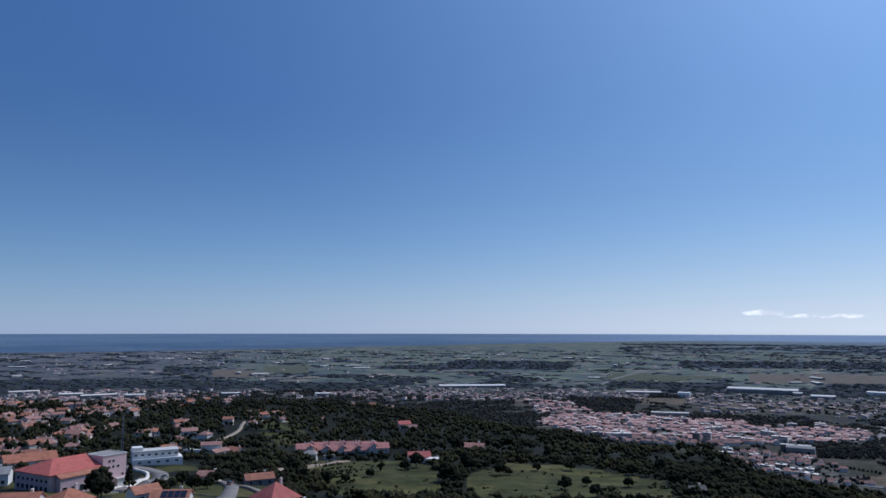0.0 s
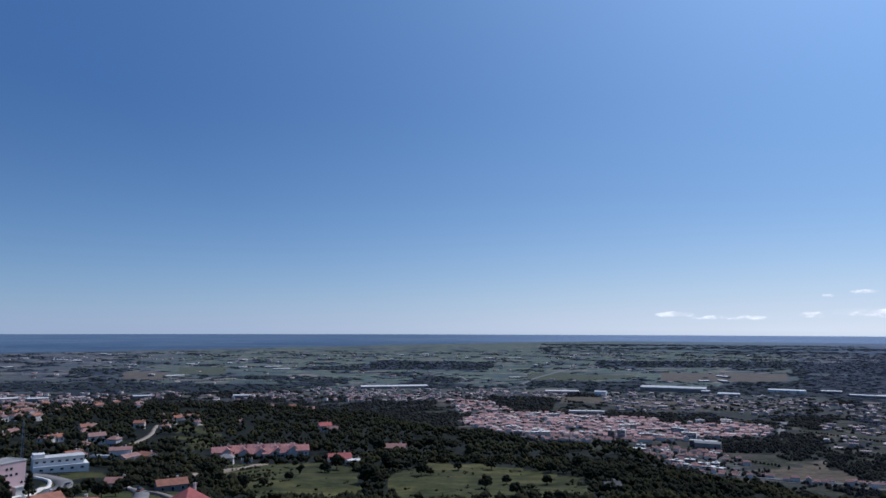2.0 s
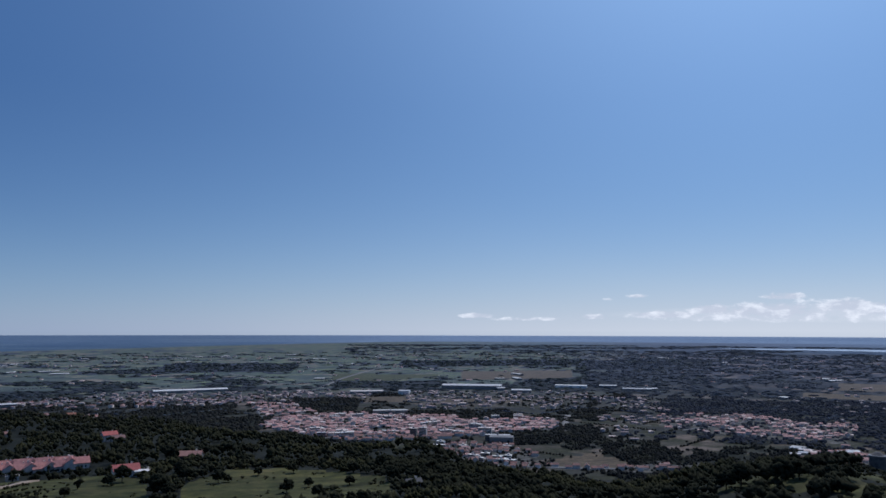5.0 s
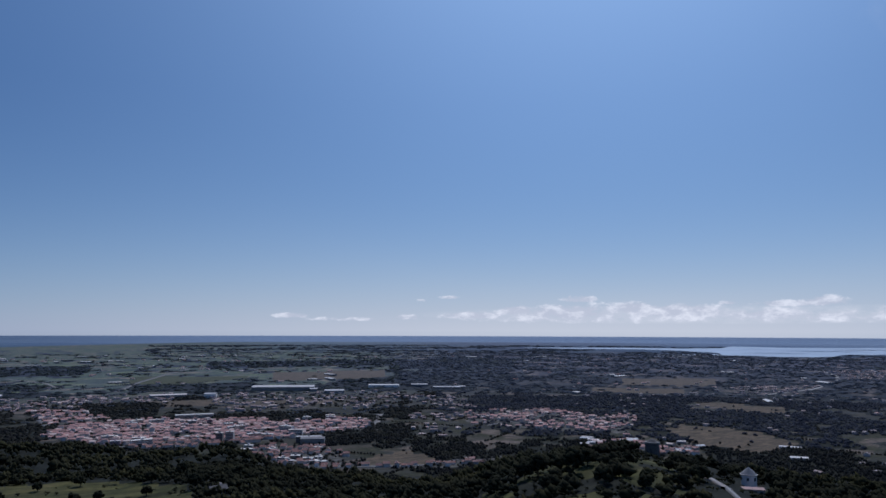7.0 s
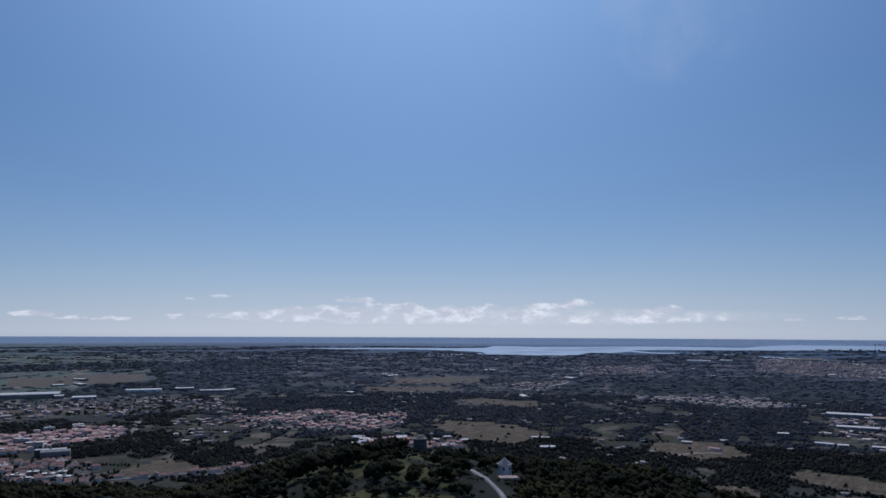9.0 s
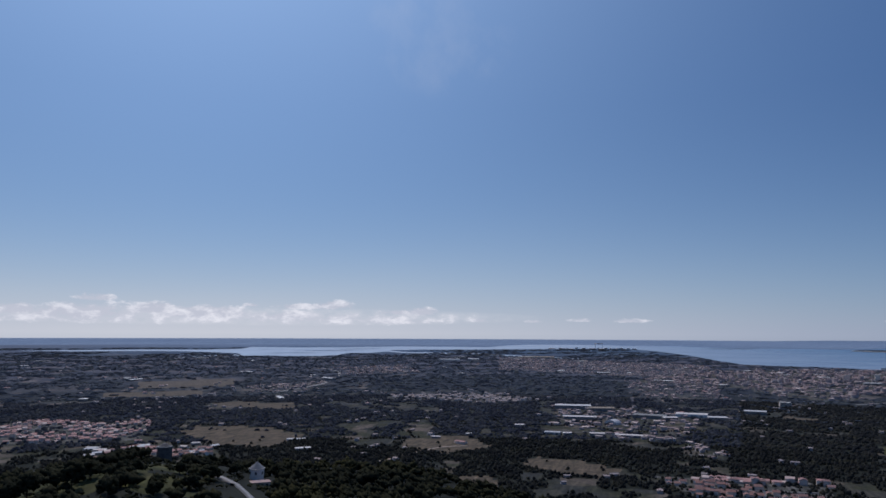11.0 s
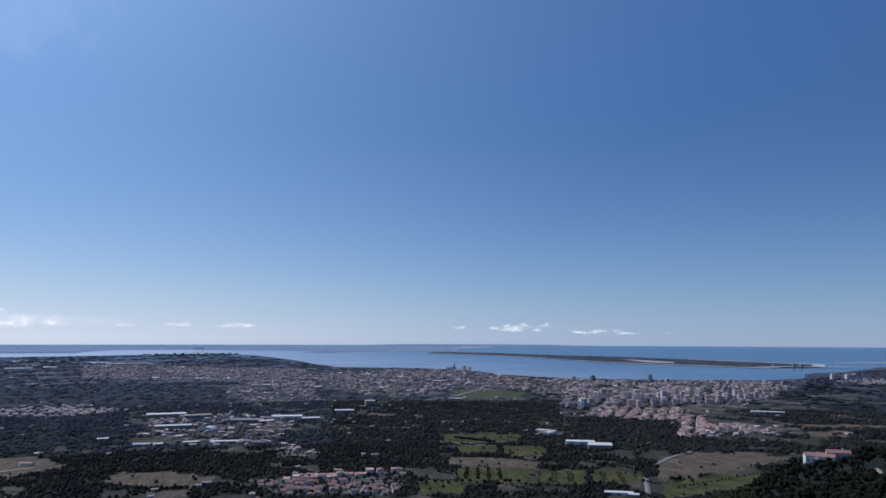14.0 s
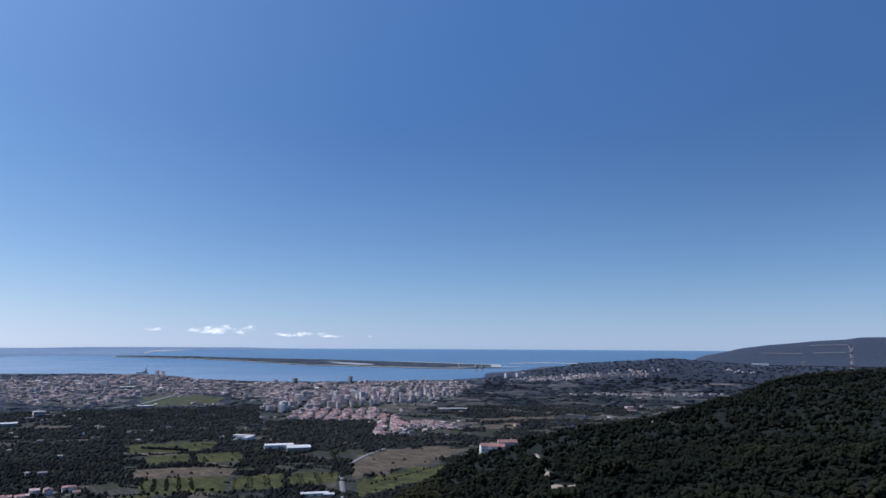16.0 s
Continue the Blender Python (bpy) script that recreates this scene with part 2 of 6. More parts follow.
# ---- materials ----
class Nodes:
    """A short hand for building one node material."""

    def __init__(self, name, rough=0.9, metal=0.0, spec=0.3):
        self.mat = bpy.data.materials.new(name)
        self.mat.use_nodes = True
        self.tree = self.mat.node_tree
        self.bsdf = self.tree.nodes["Principled BSDF"]
        self.bsdf.inputs["Roughness"].default_value = rough
        self.bsdf.inputs["Metallic"].default_value = metal
        self.bsdf.inputs["Specular IOR Level"].default_value = spec

    def add(self, kind, **sets):
        n = self.tree.nodes.new(kind)
        for k, v in sets.items():
            n.inputs[k].default_value = v
        return n

    def link(self, a, b):
        self.tree.links.new(a, b)

    def coords(self, attribute=""):
        if attribute:
            n = self.tree.nodes.new("ShaderNodeAttribute")
            n.attribute_name = attribute
            return n.outputs["Vector"]
        return self.tree.nodes.new("ShaderNodeTexCoord").outputs["Object"]

    def noise(self, scale, at, detail=4.0, rough=0.55):
        n = self.add("ShaderNodeTexNoise", Scale=scale, Detail=detail, Roughness=rough)
        self.link(at, n.inputs["Vector"])
        return n.outputs["Fac"]

    def ramp(self, fac, stops):
        n = self.tree.nodes.new("ShaderNodeValToRGB")
        el = n.color_ramp.elements
        while len(el) < len(stops):
            el.new(0.5)
        for e, (p, c) in zip(el, stops):
            e.position, e.color = p, (*c, 1)
        self.link(fac, n.inputs[0])
        return n.outputs[0]

    def mix(self, fac, a, b, mode="MIX"):
        n = self.tree.nodes.new("ShaderNodeMix")
        n.data_type, n.blend_type = "RGBA", mode
        for sock, v in ((n.inputs[0], fac), (n.inputs[6], a), (n.inputs[7], b)):
            if hasattr(v, "is_linked"):
                self.link(v, sock)
            elif sock.type == "RGBA":
                sock.default_value = (*v, 1)
            else:
                sock.default_value = v
        return n.outputs[2]

    def maths(self, op, a, b=0.0):
        n = self.tree.nodes.new("ShaderNodeMath")
        n.operation = op
        for sock, v in ((n.inputs[0], a), (n.inputs[1], b)):
            if hasattr(v, "is_linked"):
                self.link(v, sock)
            else:
                sock.default_value = v
        return n.outputs[0]

    def color(self, c):
        if hasattr(c, "is_linked"):
            self.link(c, self.bsdf.inputs["Base Color"])
        else:
            self.bsdf.inputs["Base Color"].default_value = (*c, 1)
        return self

    def bump(self, fac, distance, strength=0.6):
        n = self.add("ShaderNodeBump", Strength=strength, Distance=distance)
        self.link(fac, n.inputs["Height"])
        self.link(n.outputs[0], self.bsdf.inputs["Normal"])
        return self


def painted(name, base, vary=0.18, scale=0.35, rough=0.85, island=False, mixed=False):
    """A weathered coat: its colour drifts in patches, with finer stains, and from thing to thing."""
    m = Nodes(name, rough)
    at = m.coords()
    dark = tuple(c * (1 - vary * 1.6) for c in base)
    lite = tuple(min(1, c * (1 + vary)) for c in base)
    fac = m.noise(scale, at, 6)
    col = m.ramp(fac, ((0.3, dark), (0.5, base), (0.72, lite)))
    if island:
        rnd = m.tree.nodes.new("ShaderNodeNewGeometry").outputs["Random Per Island"]
    else:
        rnd = m.tree.nodes.new("ShaderNodeObjectInfo").outputs["Random"]
    if mixed:
        # some coats bleached or whitewashed, some browned
        col = m.mix(m.ramp(rnd, ((0.74, (0, 0, 0)), (0.84, (0.55, 0.55, 0.55)), (0.95, (0.9, 0.9, 0.9)))), col, (0.66, 0.58, 0.54))
        col = m.mix(m.ramp(rnd, ((0.12, (0.55, 0.55, 0.55)), (0.26, (0, 0, 0)))), col, (0.22, 0.145, 0.125))
    col = m.mix(1.0, col, m.ramp(rnd, ((0.0, (0.72, 0.72, 0.74)), (0.5, (1.0, 0.98, 0.95)), (1.0, (1.0, 0.9, 0.84)))), "MULTIPLY")
    m.color(col).bump(m.noise(scale * 8, at, 3), 0.02, 0.4)
    return m.mat


def foliage(name, dark, mid, lite, size=0.25, relief=0.6, tone=0.018):
    """Leaves in the mass: clumps of slightly differing green, mottled by finer light and dark, that let some light through."""
    m = Nodes(name, 0.9, spec=0.05)
    rnd = m.tree.nodes.new("ShaderNodeNewGeometry").outputs["Random Per Island"]
    col = m.ramp(rnd, ((0.0, tuple(0.4 * p + 0.6 * q for p, q in zip(dark, mid))), (0.6, mid), (1.0, tuple(0.5 * p + 0.5 * q for p, q in zip(lite, mid)))))
    at = m.coords()
    col = m.mix(0.75, col, m.ramp(m.noise(size, at, 5, 0.75), ((0.3, (0.5, 0.5, 0.52)), (0.65, (1.3, 1.3, 1.15)))), "MULTIPLY")
    stand_tone = m.ramp(m.noise(tone, at, 4, 0.65), ((0.34, (0.62, 0.64, 0.70)), (0.5, (1.0, 0.98, 0.95)), (0.68, (1.55, 1.42, 1.05))))
    col = m.mix(1.0, col, stand_tone, "MULTIPLY")
    m.color(col)
    thin = m.tree.nodes.new("ShaderNodeBsdfTranslucent")
    m.link(col, thin.inputs["Color"])
    both = m.tree.nodes.new("ShaderNodeMixShader")
    both.inputs[0].default_value = 0.5
    m.link(m.bsdf.outputs[0], both.inputs[1])
    m.link(thin.outputs[0], both.inputs[2])
    m.link(both.outputs[0], m.tree.nodes["Material Output"].inputs["Surface"])
    if relief:
        m.bump(m.noise(size * 2.5, at, 4, 0.7), relief, 0.7)
    return m.mat


def land():
    """The ground: a patchwork of scrub, fields and fallow, with meadow, tan field, built-up and far wooded ground by
    its land use; haze and tree shade are put into its colours.
    """
    m = Nodes("land", 0.95, spec=0.1)
    at = m.coords("map")
    cells = m.add("ShaderNodeTexVoronoi", Scale=0.0062, Randomness=0.9)
    stretch = m.add("ShaderNodeMapping", Scale=(1.0, 2.2, 1.0), Rotation=(0, 0, 0.5))
    m.link(at, stretch.inputs["Vector"])
    m.link(stretch.outputs[0], cells.inputs["Vector"])
    pick = m.add("ShaderNodeSeparateColor")
    m.link(cells.outputs["Color"], pick.inputs[0])
    # near fields are greyed a little: thin haze put into the colour
    fields = m.ramp(pick.outputs[0], ((0.0, (0.036, 0.037, 0.036)), (0.3, (0.048, 0.048, 0.042)), (0.55, (0.066, 0.060, 0.048)), (0.75, (0.098, 0.080, 0.064)), (0.92, (0.15, 0.118, 0.096))))
    fine = m.noise(0.09, at, 6, 0.65)
    coarse = m.noise(0.012, at, 4)
    # with distance the ground turns bluer and paler: haze put into the colours
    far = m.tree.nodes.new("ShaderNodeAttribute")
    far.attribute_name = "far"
    far_haze = far.outputs["Fac"]
    hazy_fields = m.ramp(pick.outputs[0], ((0.0, (0.078, 0.088, 0.126)), (0.3, (0.098, 0.106, 0.140)), (0.55, (0.122, 0.126, 0.146)), (0.75, (0.162, 0.144, 0.150)), (0.92, (0.22, 0.188, 0.182))))
    fields = m.mix(far.outputs["Fac"], fields, hazy_fields)
    marsh = m.tree.nodes.new("ShaderNodeAttribute")
    marsh.attribute_name = "marsh"
    lush = m.ramp(pick.outputs[0], ((0.0, (0.064, 0.084, 0.096)), (0.25, (0.096, 0.122, 0.11)), (0.5, (0.122, 0.152, 0.112)), (0.75, (0.165, 0.195, 0.12)), (0.92, (0.27, 0.22, 0.18))))
    fields = m.mix(marsh.outputs["Fac"], fields, lush)
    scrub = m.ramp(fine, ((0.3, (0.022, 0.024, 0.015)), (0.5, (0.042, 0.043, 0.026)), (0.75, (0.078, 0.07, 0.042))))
    scrub = m.mix(far_haze, scrub, m.ramp(fine, ((0.3, (0.066, 0.070, 0.106)), (0.7, (0.104, 0.102, 0.126)))))
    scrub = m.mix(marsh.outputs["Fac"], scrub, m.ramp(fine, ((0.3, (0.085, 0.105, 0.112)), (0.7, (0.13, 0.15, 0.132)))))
    base = m.mix(m.ramp(coarse, ((0.42, (0, 0, 0)), (0.56, (1, 1, 1)))), scrub, fields)
    use = m.tree.nodes.new("ShaderNodeAttribute")
    use.attribute_name = "use"
    part_use = m.tree.nodes.new("ShaderNodeSeparateColor")
    m.link(use.outputs["Color"], part_use.inputs[0])
    edge = m.noise(0.035, at, 5)

    def broken(sock):
        return m.maths("GREATER_THAN", m.maths("ADD", sock, m.maths("MULTIPLY", m.maths("SUBTRACT", edge, 0.5), 0.9)), 0.5)

    grass = m.ramp(m.noise(0.05, at, 7, 0.7), ((0.25, (0.036, 0.039, 0.015)), (0.45, (0.058, 0.060, 0.022)), (0.6, (0.082, 0.077, 0.031)), (0.8, (0.125, 0.102, 0.05))))
    tan = m.ramp(m.noise(0.03, at, 7, 0.65), ((0.3, (0.066, 0.056, 0.040)), (0.5, (0.112, 0.086, 0.060)), (0.72, (0.175, 0.130, 0.090))))
    town = m.ramp(m.noise(0.05, at, 5, 0.7), ((0.35, (0.045, 0.045, 0.035)), (0.5, (0.09, 0.085, 0.075)), (0.68, (0.19, 0.175, 0.165))))
    grass = m.mix(1.0, grass, m.ramp(m.noise(0.014, at, 5, 0.65), ((0.35, (0.6, 0.62, 0.6)), (0.5, (1.0, 1.0, 1.0)), (0.68, (1.35, 1.22, 1.1)))), "MULTIPLY")
    # far meadows and tan fields take on the painted haze too
    grass = m.mix(m.maths("MULTIPLY", far_haze, 0.8), grass, (0.12, 0.135, 0.115))
    tan = m.mix(m.maths("MULTIPLY", far_haze, 0.7), tan, (0.17, 0.15, 0.14))
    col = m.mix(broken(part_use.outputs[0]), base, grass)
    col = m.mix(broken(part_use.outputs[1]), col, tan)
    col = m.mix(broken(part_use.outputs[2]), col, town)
    # ground under woods is darkened: the trees' shade put into the colour
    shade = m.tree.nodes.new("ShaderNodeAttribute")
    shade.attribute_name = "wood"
    shaded_floor = m.mix(far_haze, m.ramp(fine, ((0.3, (0.012, 0.014, 0.011)), (0.7, (0.023, 0.025, 0.018)))), m.ramp(fine, ((0.3, (0.052, 0.062, 0.092)), (0.7, (0.074, 0.086, 0.116)))))
    col = m.mix(m.maths("GREATER_THAN", m.maths("ADD", shade.outputs["Fac"], m.maths("MULTIPLY", m.maths("SUBTRACT", edge, 0.5), 0.8)), 0.45), col, shaded_floor)
    # the pine woods and marshes out on the plain as one mass, blue haze put into their colour
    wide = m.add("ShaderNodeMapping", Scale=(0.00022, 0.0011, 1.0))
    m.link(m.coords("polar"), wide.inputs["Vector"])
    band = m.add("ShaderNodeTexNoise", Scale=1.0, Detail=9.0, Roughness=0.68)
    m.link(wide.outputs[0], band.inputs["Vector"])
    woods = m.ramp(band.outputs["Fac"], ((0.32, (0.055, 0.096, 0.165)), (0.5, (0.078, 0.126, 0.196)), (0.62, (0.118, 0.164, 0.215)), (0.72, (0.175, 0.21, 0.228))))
    # a pale band of haze painted into the land near the horizon
    horizon_haze = m.tree.nodes.new("ShaderNodeAttribute")
    horizon_haze.attribute_name = "horizon_haze"
    woods = m.mix(horizon_haze.outputs["Fac"], woods, m.ramp(band.outputs["Fac"], ((0.35, (0.19, 0.26, 0.37)), (0.65, (0.25, 0.315, 0.41)))))
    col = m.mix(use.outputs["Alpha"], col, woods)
    strip = m.add("ShaderNodeMapping", Scale=(0.016, 0.11, 1.0), Rotation=(0, 0, 0.5))
    m.link(at, strip.inputs["Vector"])
    streak = m.add("ShaderNodeTexNoise", Scale=1.0, Detail=6.0, Roughness=0.7)
    m.link(strip.outputs[0], streak.inputs["Vector"])
    col = m.mix(1.0, col, m.ramp(streak.outputs["Fac"], ((0.34, (0.62, 0.63, 0.66)), (0.5, (1.0, 1.0, 1.0)), (0.64, (1.4, 1.36, 1.28)))), "MULTIPLY")
    col = m.mix(1.0, col, m.ramp(m.noise(0.13, at, 5, 0.75), ((0.36, (0.7, 0.71, 0.73)), (0.5, (1.0, 1.0, 1.0)), (0.66, (1.35, 1.33, 1.27)))), "MULTIPLY")
    m.color(col)
    return m.mat


def water():
    """Ruffled water: deeper blue in the bay, pale in the river mouth, where the bright sky's reflection is put into the
    colour.
    """
    m = Nodes("estuary", 0.12, spec=0.9)
    at = m.coords("map")
    split = m.add("ShaderNodeSeparateXYZ")
    m.link(at, split.inputs[0])
    flats = m.add("ShaderNodeMapRange")
    for k, v in ((1, -3000.0), (2, 1800.0), (3, 0.0), (4, 1.0)):
        flats.inputs[k].default_value = v
    m.link(split.outputs[1], flats.inputs[0])
    ripple = m.noise(0.0012, at, 6, 0.65)
    deep = m.ramp(ripple, ((0.35, (0.13, 0.20, 0.27)), (0.65, (0.19, 0.27, 0.33))))
    # pale tone painted in for the low sky mirrored by the water
    sky_shine = m.ramp(ripple, ((0.35, (0.60, 0.58, 0.56)), (0.65, (0.74, 0.71, 0.67))))
    m.color(m.mix(flats.outputs[0], deep, sky_shine))
    return m.bump(m.noise(0.02, at, 8, 0.7), 2.0, 0.05).mat


LAND, WATER = land(), water()
LEAF_WOOD = foliage("wood_leaves", (0.042, 0.045, 0.030), (0.064, 0.066, 0.042), (0.094, 0.090, 0.052), 0.8)
# valley and mid woods slightly, farther ones strongly blued: haze in the leaf colour
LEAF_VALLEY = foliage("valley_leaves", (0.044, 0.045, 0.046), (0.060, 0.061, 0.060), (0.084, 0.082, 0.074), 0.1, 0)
LEAF_PLAIN_HAZE = foliage("hazy_plain_leaves", (0.080, 0.088, 0.124), (0.102, 0.110, 0.146), (0.134, 0.140, 0.168), 0.05, 0)
LEAF_RIDGE = foliage("pine_needles", (0.026, 0.030, 0.025), (0.036, 0.041, 0.033), (0.052, 0.056, 0.040), 0.8)
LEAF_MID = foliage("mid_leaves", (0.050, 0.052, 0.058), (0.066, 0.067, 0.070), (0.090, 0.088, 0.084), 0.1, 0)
LEAF_MARSH_HAZE = foliage("hazy_marsh_leaves", (0.066, 0.084, 0.106), (0.084, 0.104, 0.122), (0.108, 0.128, 0.138), 0.03, 0)
LEAF_FAR_HAZE = foliage("hazy_far_leaves", (0.100, 0.122, 0.176), (0.128, 0.150, 0.204), (0.164, 0.184, 0.228), 0.03, 0)
LEAF_HILL_HAZE = foliage("hazy_hill_leaves", (0.034, 0.042, 0.060), (0.044, 0.053, 0.072), (0.058, 0.066, 0.084), 0.03, 0)
CITY_WALL = painted("city_plaster", (0.60, 0.53, 0.51), island=True)
# duller copy of the city walls, the haze's low contrast put into it
CITY_DULL = painted("hazed_city_plaster", (0.54, 0.47, 0.46), 0.25, island=True)
CITY_ROOF = painted("city_roofs", (0.42, 0.30, 0.28), island=True, mixed=True)
ROOF = painted("terracotta_roof", (0.38, 0.21, 0.175))
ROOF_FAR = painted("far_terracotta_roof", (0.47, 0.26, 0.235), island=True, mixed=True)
WALL = painted("lime_wall", (0.80, 0.71, 0.63))
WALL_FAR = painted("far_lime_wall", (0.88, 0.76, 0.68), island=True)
WHITE_ROOF = painted("bleached_roofs", (0.36, 0.30, 0.29), 0.2, island=True)
SHED = painted("sheet_metal_white", (0.76, 0.73, 0.70), 0.1, 0.1, 0.8)
SHED_SIDE = painted("sheet_metal_grey", (0.30, 0.29, 0.28), 0.12, 0.1, 0.8)
TARMAC = painted("pale_road", (0.22, 0.21, 0.20), 0.15, 0.2)
SAND = painted("sand", (0.52, 0.51, 0.49), 0.1, 0.01)


# ---- mesh helpers ----
def mesh_of(name, verts, faces, mats, which=None):
    """A mesh from numpy arrays of corners and of equal-sided faces."""
    me = bpy.data.meshes.new(name)
    verts, faces = np.asarray(verts, np.float32), np.asarray(faces, np.int32)
    n, k = faces.shape
    me.vertices.add(len(verts))
    me.vertices.foreach_set("co", verts.ravel())
    me.loops.add(n * k)
    me.loops.foreach_set("vertex_index", faces.ravel())
    me.polygons.add(n)
    me.polygons.foreach_set("loop_start", np.arange(0, n * k, k, dtype=np.int32))
    me.polygons.foreach_set("loop_total", np.full(n, k, np.int32))
    for mat in mats:
        me.materials.append(mat)
    if which is not None:
        me.polygons.foreach_set("material_index", np.asarray(which, np.int32))
    me.update(calc_edges=True)
    return me


def sheet_faces(rows, cols, wrap=False):
    i, j = np.meshgrid(np.arange(rows - 1), np.arange(cols if wrap else cols - 1), indexing="ij")
    j2 = (j + 1) % cols
    return np.stack([i * cols + j, (i + 1) * cols + j, (i + 1) * cols + j2, i * cols + j2], -1).reshape(-1, 4)


def inside(poly, b, D):
    """Which points lie in a polygon of (bearing, distance) corners."""
    p = np.array(poly, float)
    hit = np.zeros(np.shape(b), bool)
    for (b0, d0), (b1, d1) in zip(p, np.roll(p, -1, 0)):
        cross = (d0 > D) != (d1 > D)
        hit ^= cross & (b < (b1 - b0) * (D - d0) / (d1 - d0 + 1e-9) + b0)
    return hit


# ---- land use, as (bearing, distance) outlines ----
MEADOWS = (
    ((-10, 470), (-5, 460), (-1, 420), (0, 330), (-3, 290), (-8, 290), (-11, 380)),
    ((1.5, 290), (2, 380), (6, 430), (12, 410), (17, 370), (18, 290)),
    ((104.7, 1771), (110.8, 1784), (110.7, 1630), (104.9, 1620)),
    ((106, 1600), (109, 1600), (109, 1480), (106, 1480)), ((109.5, 1600), (113, 1596), (112.9, 1478), (109.5, 1480)),
    ((105.7, 1313), (111.6, 1320), (111.6, 1195), (105.7, 1185)), ((112, 1300), (116, 1320), (116, 1200), (112, 1190)), ((116.4, 1330), (120.2, 1340), (119.9, 1225), (116.4, 1205)),
    ((102.8, 1195), (106.5, 1190), (106.5, 1086), (102.8, 1085)), ((121.5, 1230), (126.5, 1370), (129, 1380), (127, 1150), (121.5, 1100)),
    ((13, 3300), (13, 3800), (21.5, 3750), (21, 3550), (17, 3250)), ((105.5, 3300), (108.5, 3420), (111.5, 3150), (110.5, 2800), (105.5, 2780)),
    ((-14.1, 4570), (-10.5, 4470), (-10.5, 3730), (-14.1, 3820)),
)
ROUGH_GRASS = (((-21.5, 300), (-21.5, 395), (-18.6, 395), (-17.2, 300)), ((-19, 225), (-19, 312), (-13.5, 312), (-13.5, 225)), ((-14.4, 734), (-13.4, 765), (-11.7, 795), (-10.6, 680), (-11.4, 576), (-13.3, 540), (-14.4, 613)), ((38, 180), (39.5, 268), (46, 268), (53, 320), (55.5, 180)), ((-33, 200), (-33, 335), (-26, 345), (-19.5, 395), (-19, 300), (-17.5, 200)))
TAN_FIELDS = (
    ((79.4, 1290), (80.8, 1380), (84, 1352), (87.6, 1275), (86, 1200), (82.5, 1225)), ((71.7, 1544), (73.4, 1650), (75.8, 1625), (75.4, 1528)), ((74.5, 1090), (74.8, 1180), (77.6, 1173), (78.1, 1082)), ((88.5, 1010), (89, 1060), (93, 1050), (92.5, 990)),
    ((121.2, 1481), (124.0, 1572), (127.9, 1639), (130.4, 1572), (126.6, 1390), (121.2, 1250)),
    ((105.2, 1435), (112.4, 1411), (112.2, 1335), (105.2, 1334)),
    ((14.5, 2480), (19.5, 2520), (19.5, 2330), (15.5, 2330)), ((20.5, 2400), (28, 2450), (28, 2330), (21, 2300)), ((48.1, 3010), (55, 3043), (55, 2812), (48.1, 2785)), ((50.6, 3650), (57.3, 3710), (57.3, 3230), (50.6, 3180)), ((23.2, 3990), (32, 4220), (32, 3520), (23.1, 3330)), ((-17.9, 4180), (-14.7, 4070), (-14.7, 3430), (-17.9, 3520)),
    ((53.5, 1780), (54.8, 1900), (60, 1820), (63, 1650), (60, 1500), (56, 1560)),
    ((30, 1215), (30.5, 1330), (33.7, 1400), (36, 1310), (35.5, 1230)),
    ((70, 1480), (71, 1600), (76, 1600), (77.5, 1480), (74, 1400)),
    ((55.3, 2464), (58, 2500), (61.9, 2420), (61.9, 2230), (58, 2290)), ((98.7, 2287), (101.1, 2272), (101.1, 2175), (98.7, 2189)), ((131.2, 2240), (137.2, 2350), (137.2, 2260), (131.2, 2150)), ((131.6, 2084), (134.2, 2129), (134.2, 1989), (131.5, 1947)),
)
TOWNS = (
    ((7.2, 1790), (9.6, 1960), (14.4, 1990), (18.5, 1930), (27.2, 1950), (30.9, 1860), (30.2, 1580), (25.7, 1600), (19.2, 1490), (13.9, 1510), (9.6, 1650)),
    ((6.4, 2320), (7.9, 1960), (11.4, 1980), (12, 2250)),
    ((19.6, 1460), (26.4, 1490), (29.3, 1330), (25.2, 1220), (21.9, 1330)),
    ((38.2, 2060), (44, 2150), (47.9, 2040), (51.8, 2060), (50.9, 1700), (44, 1700), (38.6, 1790)),
    ((47.9, 1570), (55.4, 1560), (56.2, 1410), (48.7, 1450)),
    ((25.8, 1310), (33.7, 1245), (44.4, 1405), (46.1, 1375), (37.3, 1215), (26.7, 1220)),
    ((89.4, 1260), (101.7, 1275), (101.6, 1090), (92.1, 1095)),
    ((67.5, 2640), (78.7, 2760), (82.3, 2510), (77, 2370)),
)
CITY = (
    ((88.5, 3700), (93, 4600), (100.1, 5350), (104.5, 5500), (108.9, 4850), (112.7, 4350), (117, 4200), (120.1, 4250), (113.5, 2900), (110.8, 3350), (104.5, 3200), (103.0, 2850), (100.1, 2900), (94.0, 3500)),
    ((114.1, 2850), (116, 4150), (121, 4250), (129, 4500), (131, 3900), (129.7, 3500), (120, 3300)),
)
